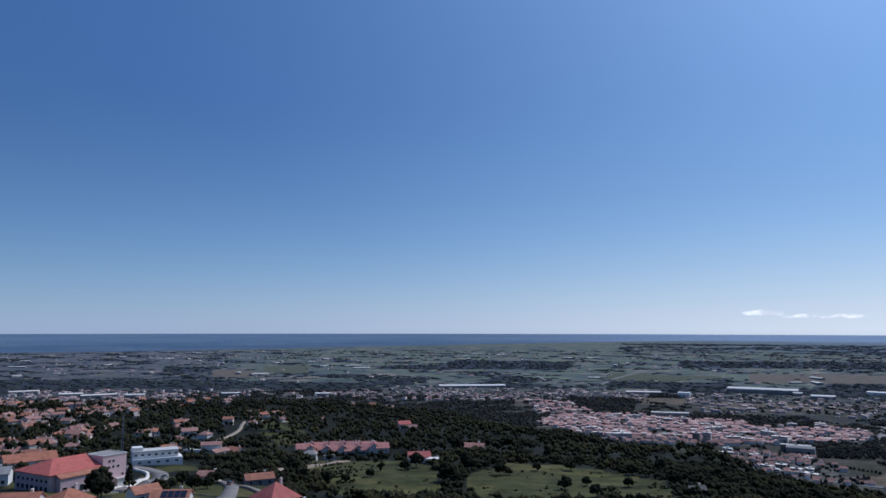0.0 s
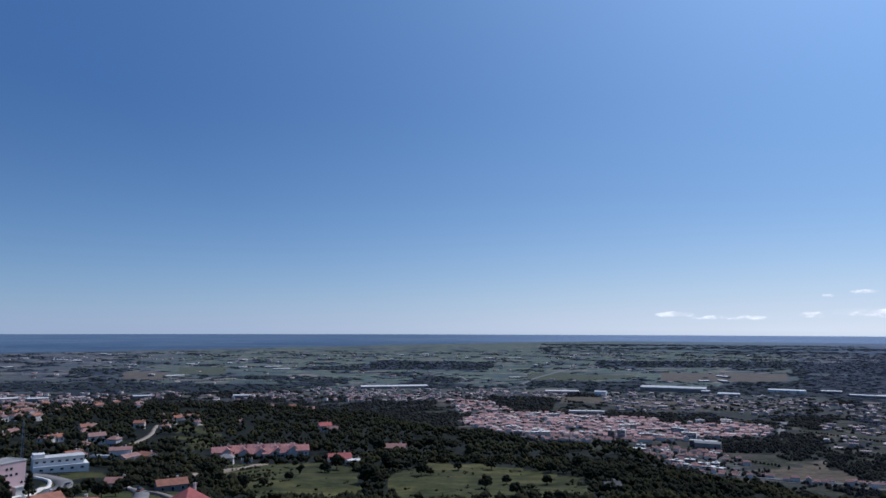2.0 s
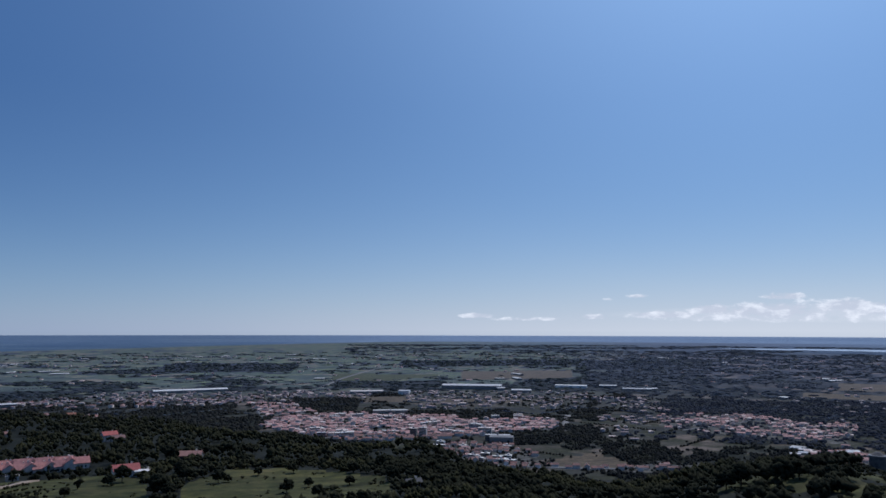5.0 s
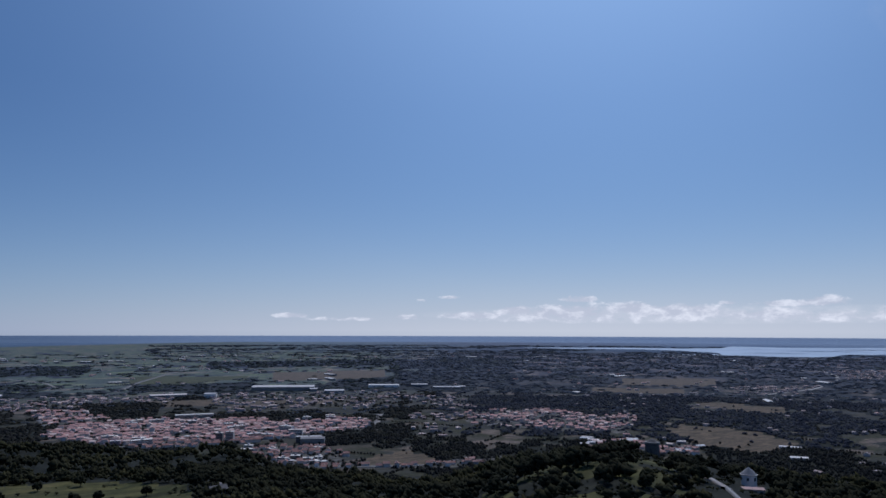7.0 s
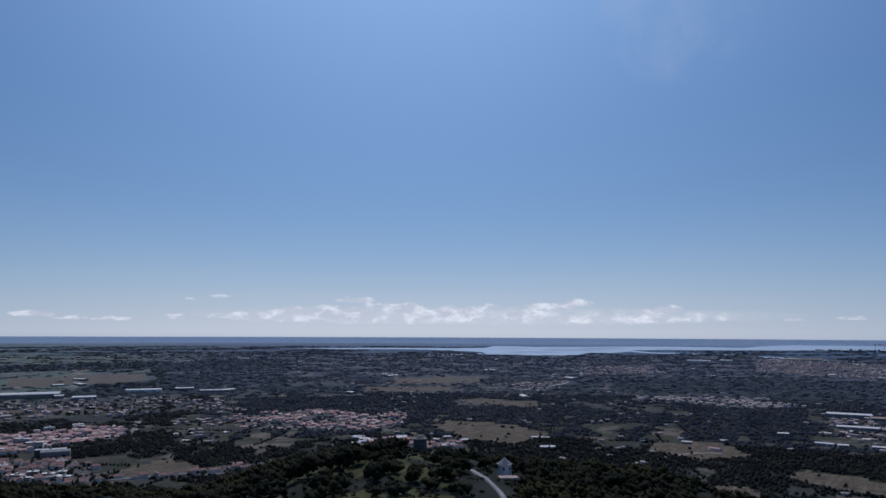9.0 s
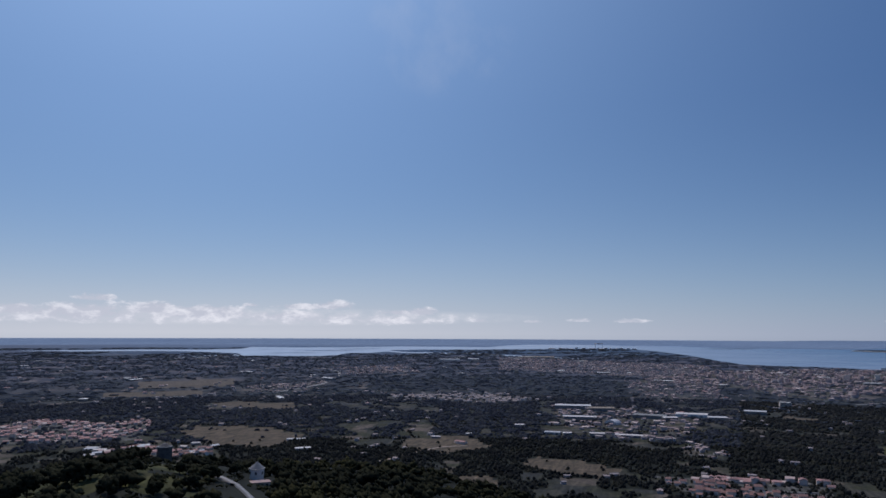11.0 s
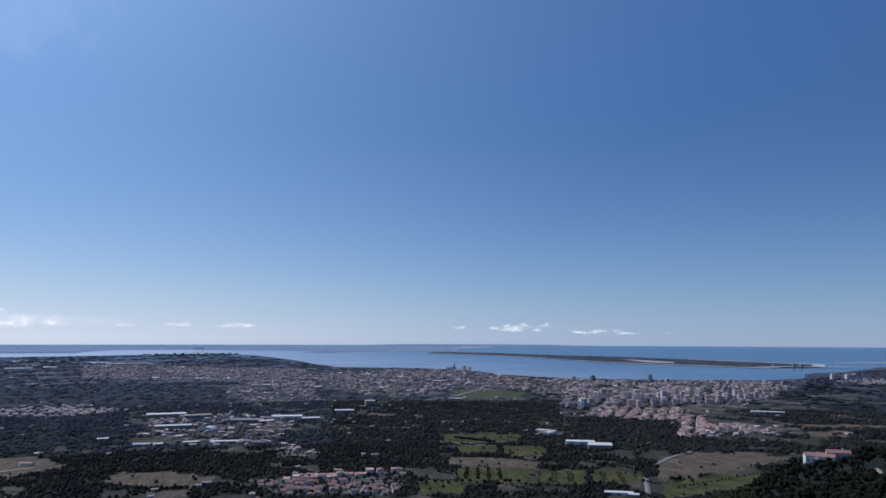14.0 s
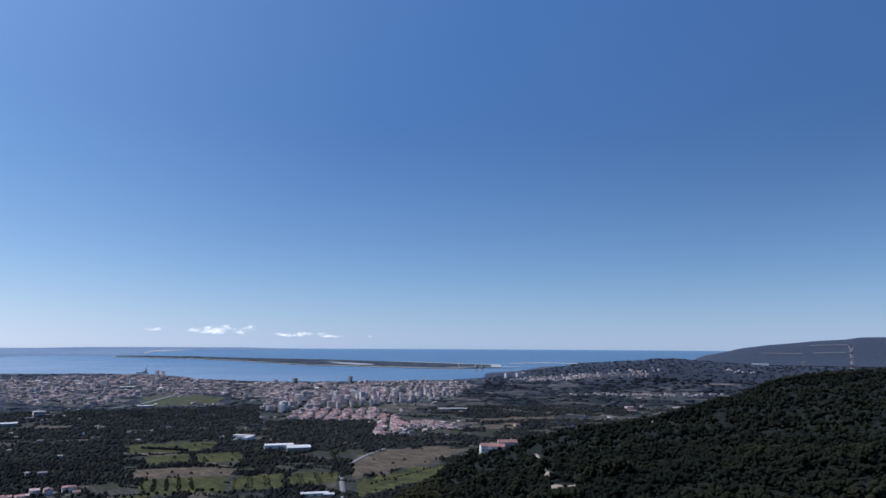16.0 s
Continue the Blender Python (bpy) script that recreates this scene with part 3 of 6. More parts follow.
WOODS = (
    ((78.7, 3880), (82.8, 3910), (87.9, 3600), (88.1, 2520), (82.9, 2490), (78.8, 2620)),
    ((103.1, 2620), (113.8, 2760), (114.2, 2140), (108.4, 2040), (103.1, 2140)),
    ((114.6, 2170), (118.2, 2240), (123.0, 1780), (120.0, 1690), (115.1, 1740)),
    ((9.7, 2470), (15.1, 2450), (14.8, 2010), (10.4, 2120)),
    ((24.9, 1620), (32.0, 1720), (31.8, 1500), (25.5, 1440)),
    ((22.6, 2010), (27.6, 2030), (27.4, 1860), (22.8, 1840)),
    ((32.6, 3950), (39.8, 4540), (39.7, 3480), (33.1, 3290)),
    ((-5.2, 4430), (9.8, 4440), (9.8, 4070), (-5.2, 4070)),
    ((78.8, 1480), (90.8, 1500), (91.2, 1310), (80.6, 1370)),
    ((100.1, 2570), (106.0, 2720), (113.8, 2700), (113.7, 2250), (100.5, 1990)),
    ((18.4, 5330), (32.6, 5800), (32.6, 4830), (18.4, 4450)), ((32.2, 5580), (42.2, 6180), (42.2, 4600), (32.2, 4170)), ((28.2, 3500), (42.2, 3970), (42.1, 3290), (28.2, 2910)),
    ((13.0, 3240), (21.8, 3250), (21.8, 2930), (13.0, 2860)), ((0.4, 5090), (10.4, 5060), (10.4, 4380), (0.4, 4410)), ((-36, 3900), (-21.3, 3350), (-5.2, 2990), (-5.1, 2650), (-21.2, 2930), (-36, 3200)), ((-21.3, 4600), (-17.6, 4450), (-17.6, 3880), (-21.3, 4010)),
    ((67.6, 3730), (81.6, 4260), (81.5, 3090), (67.6, 2760)), ((39.0, 2570), (55.1, 2570), (55.0, 2210), (39.0, 2215)), ((55.1, 2150), (61.7, 2190), (61.6, 1920), (55.1, 1880)), ((62.9, 1440), (71.4, 1517), (71.3, 1336), (62.8, 1270)),
    ((73.4, 2330), (81.2, 2480), (81.1, 1830), (73.3, 1700)), ((78.7, 3580), (87.0, 3350), (87.1, 2420), (78.8, 2600)), ((82.0, 1600), (90.9, 1500), (91.0, 1290), (82.1, 1390)), ((98.7, 1890), (104.4, 1870), (104.5, 1320), (98.8, 1310)),
    ((114.2, 2140), (122.6, 2190), (122.5, 1710), (118.5, 1700)), ((121.7, 1800), (127.5, 1850), (127.5, 1630), (121.6, 1590)), ((93.7, 1900), (98.7, 1860), (98.8, 1535), (93.7, 1570)),
)
HAMLETS = (
    ((-8.9, 2840), (0.1, 2810), (0.1, 2440), (-8.5, 2470)),
    ((-0.4, 2760), (16.2, 2780), (16.2, 2440), (4.5, 2280), (-0.4, 2370)),
    ((-31.7, 2960), (-19.6, 2620), (-19.6, 2240), (-31.6, 2440)),
    ((64.7, 4800), (70.5, 5160), (72.0, 4250), (66.0, 3960)),
    ((91.7, 1620), (95.0, 1640), (95.0, 1420), (91.8, 1430)),
    ((82.3, 2360), (93.9, 2200), (91.7, 1640), (82.3, 1670)),
    ((86.5, 3630), (94.4, 3920), (94.9, 2780), (89.6, 2620)),
    ((33.1, 2530), (38.2, 2540), (39.1, 2130), (34.8, 2130)),
    ((56.9, 3160), (64.3, 3480), (63.4, 2930), (57.8, 2810)),
    ((133.5, 4610), (144.4, 4470), (144.4, 4340), (134.9, 4270)),
    ((138, 3280), (150.0, 3420), (150, 3560), (138, 3420)),
    ((124.1, 2090), (130.0, 2170), (130.4, 1940), (124.6, 1820)),
    ((78, 7000), (94, 5600), (94, 3900), (87, 4100), (78, 4600)), ((18, 2700), (33, 2720), (33, 2150), (20, 2080)), ((34, 1980), (38, 2000), (38, 1560), (34, 1560)),
)
CITY_FRONT = ((116.0, 2260), (118.2, 2520), (122.6, 2560), (125.1, 2170), (125.5, 1870), (123.0, 1810))
CITY_HIGH = ((113.8, 2640), (120.0, 3460), (129.7, 3640), (129.7, 3010), (120.0, 2530), (116.9, 2310))
# ground kept free of trees: yards, drives and the camera's lines of sight
CLEARINGS = (
    ((-21.5, 300), (-21.5, 395), (-18.6, 395), (-17.2, 300)), ((-19, 225), (-19, 312), (-13.5, 312), (-13.5, 225)),
    ((-20, 495), (-15.4, 475), (-15.4, 450), (-17, 440), (-20, 470)), ((-15.2, 745), (-15.2, 560), (-17.6, 560), (-16.2, 745)),
    ((-33, 200), (-33, 335), (-26, 345), (-19.5, 395), (-19, 300), (-17.5, 200)),
    ((-25.5, 330), (-25, 425), (-19, 425), (-18.5, 340)),
    ((-13.5, 480), (-13.5, 540), (-4, 530), (-4, 475)),
    ((-15.5, 190), (-17, 330), (-13, 330), (-11, 190)),
    ((55.5, 190), (56, 290), (60.5, 290), (60, 190)), ((51.0, 225), (51.3, 330), (53.6, 330), (54.0, 225)),
    ((131, 640), (131, 690), (134, 690), (134, 640)),
    ((135.2, 575), (136.1, 575), (137.1, 355), (135.9, 355)), ((136.5, 352), (138.9, 348), (139.0, 308), (136.5, 315)),
)


def any_inside(polys, b, D):
    hit = np.zeros(np.shape(b), bool)
    for p in polys:
        hit |= inside(p, b, D)
    return hit


# ---- shores, as distance by bearing ----
wb = np.arange(43.0, 170, 0.15)
shore = np.interp(wb, (43, 46, 50.6, 52.8, 55.1, 57.6, 57.8, 58.7, 60.3, 61.7, 63.9, 65.2, 66, 67.7, 69.1, 69.4, 71.7, 75.9, 79.4, 81.7, 84, 87.6, 89.4, 92.1, 94.4, 96.1, 98.3, 102.1, 106.6, 109.3, 113.3, 116.5, 120, 128.5, 132.5, 134, 136.3, 138, 170),
                  (9990, 9620, 9560, 9466, 8959, 8290, 7434, 7471, 7400, 7229, 7280, 7589, 8380, 8440, 9050, 9926, 10300, 10521, 10867, 11250, 11800, 12299, 10931, 8683, 6879, 6063, 5880, 5804, 5467, 4759, 4425, 4329, 4320, 4529, 4965, 5766, 7389, 7600, 7600))
shore = shore * (1 + 0.006 * waves(wb * 60, wb * 0, 90, 8) + 0.005 * waves(wb * 60, wb * 0, 25, 9))
coast = np.interp(wb, (43, 46, 50.6, 55.1, 57.8, 58.5, 61.8, 66, 70, 74, 77.3, 78.5, 80.4, 84.9, 89.4, 91.7, 96.2, 100.6, 103.1, 105.4, 105.8, 106.1, 108.1, 110.9, 113, 170),
                  (10020, 10250, 10429, 10254, 10807, 12270, 11700, 12050, 12900, 12900, 12650, 14500, 16392, 16647, 15118, 15316, 13480, 13958, 13700, 15500, 17442, 20890, 24645, 33628, 56000, 56000))


# ---- woods and ground ----
def wood_cover(b, D):
    """How thick the trees stand, 0 to 1, at each point of the map."""
    x, y = D * np.sin(np.radians(b)), D * np.cos(np.radians(b))
    n = waves(x, y, 520, 21) * 0.55 + waves(x, y, 190, 22) * 0.35 + waves(x, y, 70, 23) * 0.3
    east_plain = smooth(D, 2600, 3600) * (1 - smooth(b, 20, 34))
    belt = smooth(D, 1700, 1950) * (1 - 0.45 * smooth(D, 2450, 2800) - 0.55 * smooth(D, 3300, 4000)) * (1 - smooth(b, 4, 12))
    cover = 0.95 * smooth(n - 0.28 * east_plain + 0.4 * belt + 0.3 * smooth(b, 34, 44) * (1 - smooth(b, 112, 118)) * (1 - 0.35 * smooth(D, 2600, 3600)) + 0.2 * smooth(b, 127, 132) + 0.15 * smooth(b, 12, 18) * (1 - smooth(b, 36, 44)) * smooth(D, 1850, 2000) * (1 - smooth(D, 3000, 3400)), 0.0, 0.12)
    hill = smooth(height(b, D), 15, 60) * (D < 2000)
    cover = np.maximum(cover, hill * 0.95)
    cover = np.maximum(cover, 0.95 * smooth(far_hills(b, D), 12, 40))
    cover = np.where(any_inside(TOWNS, b, D), 0.3, cover)
    cover = np.where(any_inside(CITY + (CITY_FRONT, CITY_HIGH), b, D), 0.26, cover)
    cover = np.where(any_inside(HAMLETS, b, D), np.minimum(cover, 0.2), cover)
    cover = np.where(any_inside(WOODS, b, D), 0.98, cover)
    cover = np.where(any_inside(ROUGH_GRASS, b, D), 0.42, cover)
    return np.where(any_inside(MEADOWS + TAN_FIELDS, b, D), 0.015, cover)


def build_ground():
    b = np.concatenate([np.arange(-50, 178, 0.38), np.arange(178, 310, 3.0)])
    D = np.concatenate([[0.001, 40, 80], np.exp(np.linspace(np.log(110), np.log(57000), 236))])
    DD, BB = np.meshgrid(D, b, indexing="ij")
    sea = (BB > 43.0) & (BB < 170) & (DD > np.interp(BB, wb, shore) * 1.015) & (DD < np.interp(BB, wb, coast) * 0.985) & (far_hills(BB, DD) < 4)
    co, _ = place(BB.ravel(), DD.ravel(), np.where(sea, -0.004 * DD, 0).ravel())
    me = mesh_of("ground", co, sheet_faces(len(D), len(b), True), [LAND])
    me.polygons.foreach_set("use_smooth", np.ones(len(me.polygons), bool))
    bw, dw = (BB.ravel() + 180) % 360 - 180, DD.ravel()
    xy = np.zeros((len(bw), 3), np.float32)
    xy[:, 0], xy[:, 1] = dw * np.sin(np.radians(bw)), dw * np.cos(np.radians(bw))
    me.attributes.new("map", "FLOAT_VECTOR", "POINT").data.foreach_set("vector", xy.ravel())
    use = np.zeros((len(bw), 4), np.float32)
    use[:, 0] = any_inside(MEADOWS + ROUGH_GRASS, bw, dw)
    use[:, 1] = any_inside(TAN_FIELDS, bw, dw)
    use[:, 2] = any_inside(TOWNS + CITY + (CITY_FRONT, CITY_HIGH), bw, dw) * 0.9 + any_inside(HAMLETS, bw, dw) * 0.45
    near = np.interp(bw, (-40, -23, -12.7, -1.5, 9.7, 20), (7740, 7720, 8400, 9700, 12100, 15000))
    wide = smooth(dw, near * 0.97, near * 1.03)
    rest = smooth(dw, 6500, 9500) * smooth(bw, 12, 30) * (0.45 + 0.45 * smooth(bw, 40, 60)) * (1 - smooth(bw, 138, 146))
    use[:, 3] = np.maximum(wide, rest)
    # share of painted haze by distance, weaker in the map's west
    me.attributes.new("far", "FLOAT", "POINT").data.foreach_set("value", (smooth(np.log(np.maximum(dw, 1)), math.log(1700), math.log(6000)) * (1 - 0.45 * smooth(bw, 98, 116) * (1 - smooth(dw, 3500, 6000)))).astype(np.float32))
    me.attributes.new("marsh", "FLOAT", "POINT").data.foreach_set("value", (smooth(dw, 2300, 3300) * (1 - smooth(bw, 26, 42)) * (0.3 + 0.7 * smooth(bw, -24, -6))).astype(np.float32))
    me.attributes.new("use", "FLOAT_COLOR", "POINT").data.foreach_set("color", use.ravel())
    # strength of the pale haze painted along the horizon
    me.attributes.new("horizon_haze", "FLOAT", "POINT").data.foreach_set("value", (smooth(dw, 9000, 16000) * (0.25 + 0.75 * smooth(bw, 0, 25)) * (1 - smooth(bw, 128, 134))).astype(np.float32))
    # tree cover, which sets where the painted shade lies
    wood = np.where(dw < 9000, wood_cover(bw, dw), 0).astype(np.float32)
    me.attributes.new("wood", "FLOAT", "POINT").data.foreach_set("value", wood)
    polar = np.stack([bw * 500, np.log(np.maximum(dw, 1)) * 9000, 0 * dw], -1).astype(np.float32)
    me.attributes.new("polar", "FLOAT_VECTOR", "POINT").data.foreach_set("vector", polar.ravel())
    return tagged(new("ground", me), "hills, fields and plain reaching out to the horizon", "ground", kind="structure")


def sheet(name, bs, near, far, rows, up, mat, label, category):
    """A ground-hugging sheet between two distances that depend on the bearing."""
    v = np.linspace(0, 1, rows)[:, None]
    near, far = np.asarray(near, float)[None], np.asarray(far, float)[None]
    DD = np.exp(np.log(near) * (1 - v) + np.log(far) * v)
    BB = np.broadcast_to(bs, DD.shape)
    z = np.zeros(DD.shape) + up - DD * DD / (2 * EARTH)
    s = shrink(DD) / DD
    a = np.radians(BB)
    co = np.stack([np.sin(a) * DD * s, np.cos(a) * DD * s, EYE + (z - EYE) * s], -1).reshape(-1, 3)
    me = mesh_of(name, co, sheet_faces(*DD.shape), [mat])
    me.polygons.foreach_set("use_smooth", np.ones(len(me.polygons), bool))
    xy = np.stack([np.sin(a) * DD, np.cos(a) * DD, 0 * DD], -1).astype(np.float32)
    me.attributes.new("map", "FLOAT_VECTOR", "POINT").data.foreach_set("vector", xy.ravel())
    use = np.zeros((DD.size, 4), np.float32)
    use[:, 3] = 1
    polar = np.stack([BB * 500, np.log(DD) * 9000, 0 * DD], -1).astype(np.float32)
    me.attributes.new("polar", "FLOAT_VECTOR", "POINT").data.foreach_set("vector", polar.ravel())
    me.attributes.new("use", "FLOAT_COLOR", "POINT").data.foreach_set("color", use.ravel())
    return tagged(new(name, me), label, category, kind="structure")


build_ground()
sheet("water", wb, shore, np.maximum(coast, shore * 1.01), 40, 2.0, WATER, "calm blue water of a wide river mouth and the sea", "water")
cb_ = np.arange(69.2, 85.2, 0.2)
creek = np.interp(cb_, (69.2, 70.7, 74, 75.8, 76.9, 78, 79.4, 81.1, 84.9), (8950, 8420, 8234, 8194, 7992, 7560, 7409, 7220, 6722)) + 30 * waves(cb_ * 50, cb_, 60, 14)
sheet("water", cb_, creek, creek + np.interp(cb_, (69.2, 70.7, 77, 80, 85.2), (800, 420, 420, 260, 90)), 4, 2.0, WATER, "narrow bright creek in the salt marsh", "water")
cb_ = np.arange(53.2, 58.0, 0.15)
sheet("water", cb_, np.interp(cb_, (53.2, 54.4, 55.1, 57.7), (6930, 6950, 7300, 7434)), np.interp(cb_, (53.2, 54.4, 55.1, 56.5, 57.9), (7080, 7250, 7480, 7620, 7950)), 4, 2.0, WATER, "shallow pool beside a dark tongue of marsh", "water")
tb = np.arange(103.4, 133.0, 0.1)
t_near = np.interp(tb, (103.4, 104.8, 106.7, 108.9, 111, 113, 114.6, 115.8, 117.6, 119.2, 121.3, 124.4, 126.5, 128.5, 130.6, 133), (12550, 12097, 11320, 10794, 10040, 9240, 8566, 8200, 7620, 7510, 7230, 6992, 6771, 6649, 6900, 7250))
t_far = np.interp(tb, (103.4, 104.3, 106.7, 108.9, 111, 113, 114.7, 116.5, 118, 120.1, 122.2, 124.4, 126.5, 128.6, 130.6, 133), (12700, 13361, 13000, 12600, 11650, 11150, 10700, 10450, 10235, 9800, 9324, 8886, 8507, 8178, 7890, 7640))
t_near = t_near * (1 + 0.006 * waves(tb * 60, tb * 0, 120, 11))
sheet("sand_spit_beach", tb, t_near * 0.985, t_far * (1.0 + 0.03 * smooth(tb, 121, 126)), 4, 5.0, SAND, "pale sand beach round a long low spit", "beach")
sheet("sand_spit", tb[2:-8], t_near[2:-8] * 1.004, t_far[2:-8] * 0.996, 10, 9.0, LEAF_FAR_HAZE, "long low wooded sand spit in the bay", "spit")
# a lagoon whose pale, bright water is put in as sand colour
bar = np.arange(119.1, 122.8, 0.15)
sheet("tidal_flat", bar, np.interp(bar, (119.1, 120, 121.3, 122.8), (8450, 7760, 7420, 7300)), np.interp(bar, (119.1, 120.1, 122.8), (8600, 8400, 7640)), 3, 12.0, SAND, "pale lagoon in a bight of the spit, coloured as sand", "mudflat")
bar = np.arange(133.5, 140.0, 0.2)
sheet("sand_bar", bar, np.interp(bar, (133.5, 136.3, 140), (8340, 8700, 8500)), np.interp(bar, (133.5, 136.3, 140), (8500, 9050, 8640)), 3, 4.0, SAND, "pale sand bar at the bay's mouth", "beach")
bar = np.arange(128.4, 134.6, 0.2)
sheet("sand_bar", bar, np.interp(bar, (128.4, 130, 134.6), (6760, 6800, 7020)), np.interp(bar, (128.4, 130, 134.6), (6830, 6980, 7110)), 3, 9.5, SAND, "pale sand beach at the spit's end", "beach")
bar = np.arange(105.5, 111, 0.1)
outer = np.interp(bar, wb, coast)
sheet("ocean_beach", bar, outer * 0.985, outer * 1.12, 3, 4.5, SAND, "pale ocean beach curving away behind the spit", "beach")
for edges, near, far in (((59.2, 64.0), (8300, 8500), (8450, 8600)), ((61.5, 67.5), (9350, 9650), (9500, 9800)), ((65.0, 69.0), (10350, 10750), (10550, 10950)), ((58.9, 61.5), (10200, 10500), (10300, 10560)), ((93.5, 97.5), (12700, 13100), (13050, 13350))):
    bar = np.arange(edges[0], edges[1], 0.15)
    wob = 1 + 0.006 * waves(bar * 60, bar * 0, 60, int(edges[0]))
    taper = np.sin(np.linspace(0.05, 3.09, len(bar)))
    lo, hi = np.interp(bar, edges, near) * wob, np.interp(bar, edges, far) * wob
    sheet("mudflat", bar, lo, lo + (hi - lo) * taper, 3, 3.6, LAND, "low dark mudflat in the river mouth", "mudflat")


# ---- woods ----
def ball(level):
    bm = bmesh.new()
    bmesh.ops.create_icosphere(bm, subdivisions=level, radius=1.0)
    v = np.array([p.co[:] for p in bm.verts])
    f = np.array([[p.index for p in q.verts] for q in bm.faces])
    bm.free()
    return v, f


def dome():
    """A plain low crown: two rings and a peak."""
    r = [(math.cos(a) * k, math.sin(a) * k, z) for k, z, t in ((1.0, -0.6, 0), (0.68, 0.5, 0.785)) for a in (t, t + 1.571, t + 3.142, t + 4.712)]
    f = [(i, (i + 1) % 4, 4 + i) for i in range(4)] + [((i + 1) % 4, 4 + (i + 1) % 4, 4 + i) for i in range(4)] + [(4 + i, 4 + (i + 1) % 4, 8) for i in range(4)]
    return np.array(r + [(0, 0, 1.0)]), np.array(f)


def tuft():
    """The smallest clump of leaves: eight faces."""
    v = np.array([(1, 0, 0), (-1, 0, 0), (0, 1, 0), (0, -1, 0), (0, 0, 1), (0, 0, -1)], float)
    return v, np.array([(0, 2, 4), (2, 1, 4), (1, 3, 4), (3, 0, 4), (2, 0, 5), (1, 2, 5), (3, 1, 5), (0, 3, 5)])


BALLS = {0: dome(), 1: ball(1), 2: tuft()}


def clumps(name, b, D, wide, tall, level, mat, label, rng):
    """Many ragged tree crowns joined into one mesh, each standing on the ground."""
    v, f = BALLS[level]
    co, s = place(b, D)
    n = len(co)
    if not n:
        return None
    lump = rng.uniform(0.62, 1.22, (n, len(v), 1)) * v[None]
    spin = rng.rand(n) * 6.283
    c, t = np.cos(spin)[:, None], np.sin(spin)[:, None]
    x, y = lump[..., 0] * c - lump[..., 1] * t, lump[..., 0] * t + lump[..., 1] * c
    size = np.stack([x * (wide * s)[:, None], y * (wide * s)[:, None], (lump[..., 2] * 0.55 + 0.45) * (tall * s)[:, None]], -1)
    verts = (co[:, None, :] + size).reshape(-1, 3)
    faces = (f[None] + (np.arange(n) * len(v))[:, None, None]).reshape(-1, 3)
    me = mesh_of(name, verts, faces, [mat])
    me.polygons.foreach_set("use_smooth", np.ones(len(me.polygons), bool))
    return tagged(new(name, me), label, "woodland", kind="stuff")


def scatter(rng, count, b0, b1, d0, d1):
    """Points spread evenly over a ring sector of the map."""
    return rng.uniform(b0, b1, count), np.sqrt(rng.uniform(d0 * d0, d1 * d1, count))


rng = np.random.RandomState(5)
def leafy(name, b, D, wide, tall, lumps, mat, label, rng):
    """Trees and bushes whose crowns are heaps of small ragged tufts with gaps between them."""
    n = len(b)
    tree = np.repeat(np.arange(n), lumps)
    az, el = rng.rand(n * lumps) * 6.283, np.arcsin(rng.uniform(-0.25, 1.0, n * lumps))
    co, _ = place(b, D)
    v, f = BALLS[2]
    w, h = wide[tree], tall[tree]
    reach = w * rng.uniform(0.35, 0.95, n * lumps)
    off = np.stack([np.cos(az) * np.cos(el) * reach, np.sin(az) * np.cos(el) * reach, h * 0.5 + np.sin(el) * h * 0.38 * rng.uniform(0.6, 1.1, n * lumps)], -1)
    size = (w * rng.uniform(0.28, 0.6, n * lumps))[:, None, None]
    spin = rng.rand(n * lumps) * 6.283
    c, t = np.cos(spin)[:, None], np.sin(spin)[:, None]
    lump = rng.uniform(0.5, 1.5, (n * lumps, len(v), 1)) * v[None] * size
    lump = np.stack([lump[..., 0] * c - lump[..., 1] * t, lump[..., 0] * t + lump[..., 1] * c + 0.3 * lump[..., 2], lump[..., 2] * np.minimum(h / w, 1.2)[:, None] * 0.8], -1)
    verts = (co[tree][:, None] + off[:, None] + lump).reshape(-1, 3)
    faces = (f[None] + (np.arange(n * lumps) * len(v))[:, None, None]).reshape(-1, 3)
    me = mesh_of(name, verts, faces, [mat])
    me.polygons.foreach_set("use_smooth", np.ones(len(me.polygons), bool))
    return tagged(new(name, me), label, "woodland", kind="stuff")


def grow(count, b0, b1, d0, d1, share=1.0):
    b, D = scatter(rng, count, b0, b1, d0, d1)
    keep = (rng.rand(len(b)) < wood_cover(b, D) * share) & ~any_inside(CLEARINGS, b, D)
    return b[keep], D[keep]


NEAR_RUNS = ((-38, 92, 0.9), (92, 120, 0.12), (120, 172, 1.0))


def grow_runs(dense, d0, d1):
    """Trees round the hill; thinned out in the south-west, where the slope lies below the camera's view."""
    found = [grow(int(dense * share * (b1 - b0)), b0, b1, d0, d1) for b0, b1, share in NEAR_RUNS]
    return np.concatenate([f[0] for f in found]), np.concatenate([f[1] for f in found])


b, D = grow_runs(62, 185, 470)
for k, mat, name, label in ((b <= 128, LEAF_WOOD, "hillside_wood", "dense dark green trees and scrub on the near hillsides"), (b > 128, LEAF_RIDGE, "ridge_wood", "dense dark pines and scrub on the shaded ridge")):
    leafy(name, b[k], D[k], rng.uniform(1.2, 3.4, k.sum()), rng.uniform(1.5, 5.2, k.sum()), 9, mat, label, rng)
b, D = grow(2400, 128, 172, 185, 470)
leafy("ridge_scrub", b, D, rng.uniform(0.8, 2.2, len(b)), rng.uniform(1.0, 3.0, len(b)), 6, LEAF_RIDGE, "low dark scrub between the pines", rng)
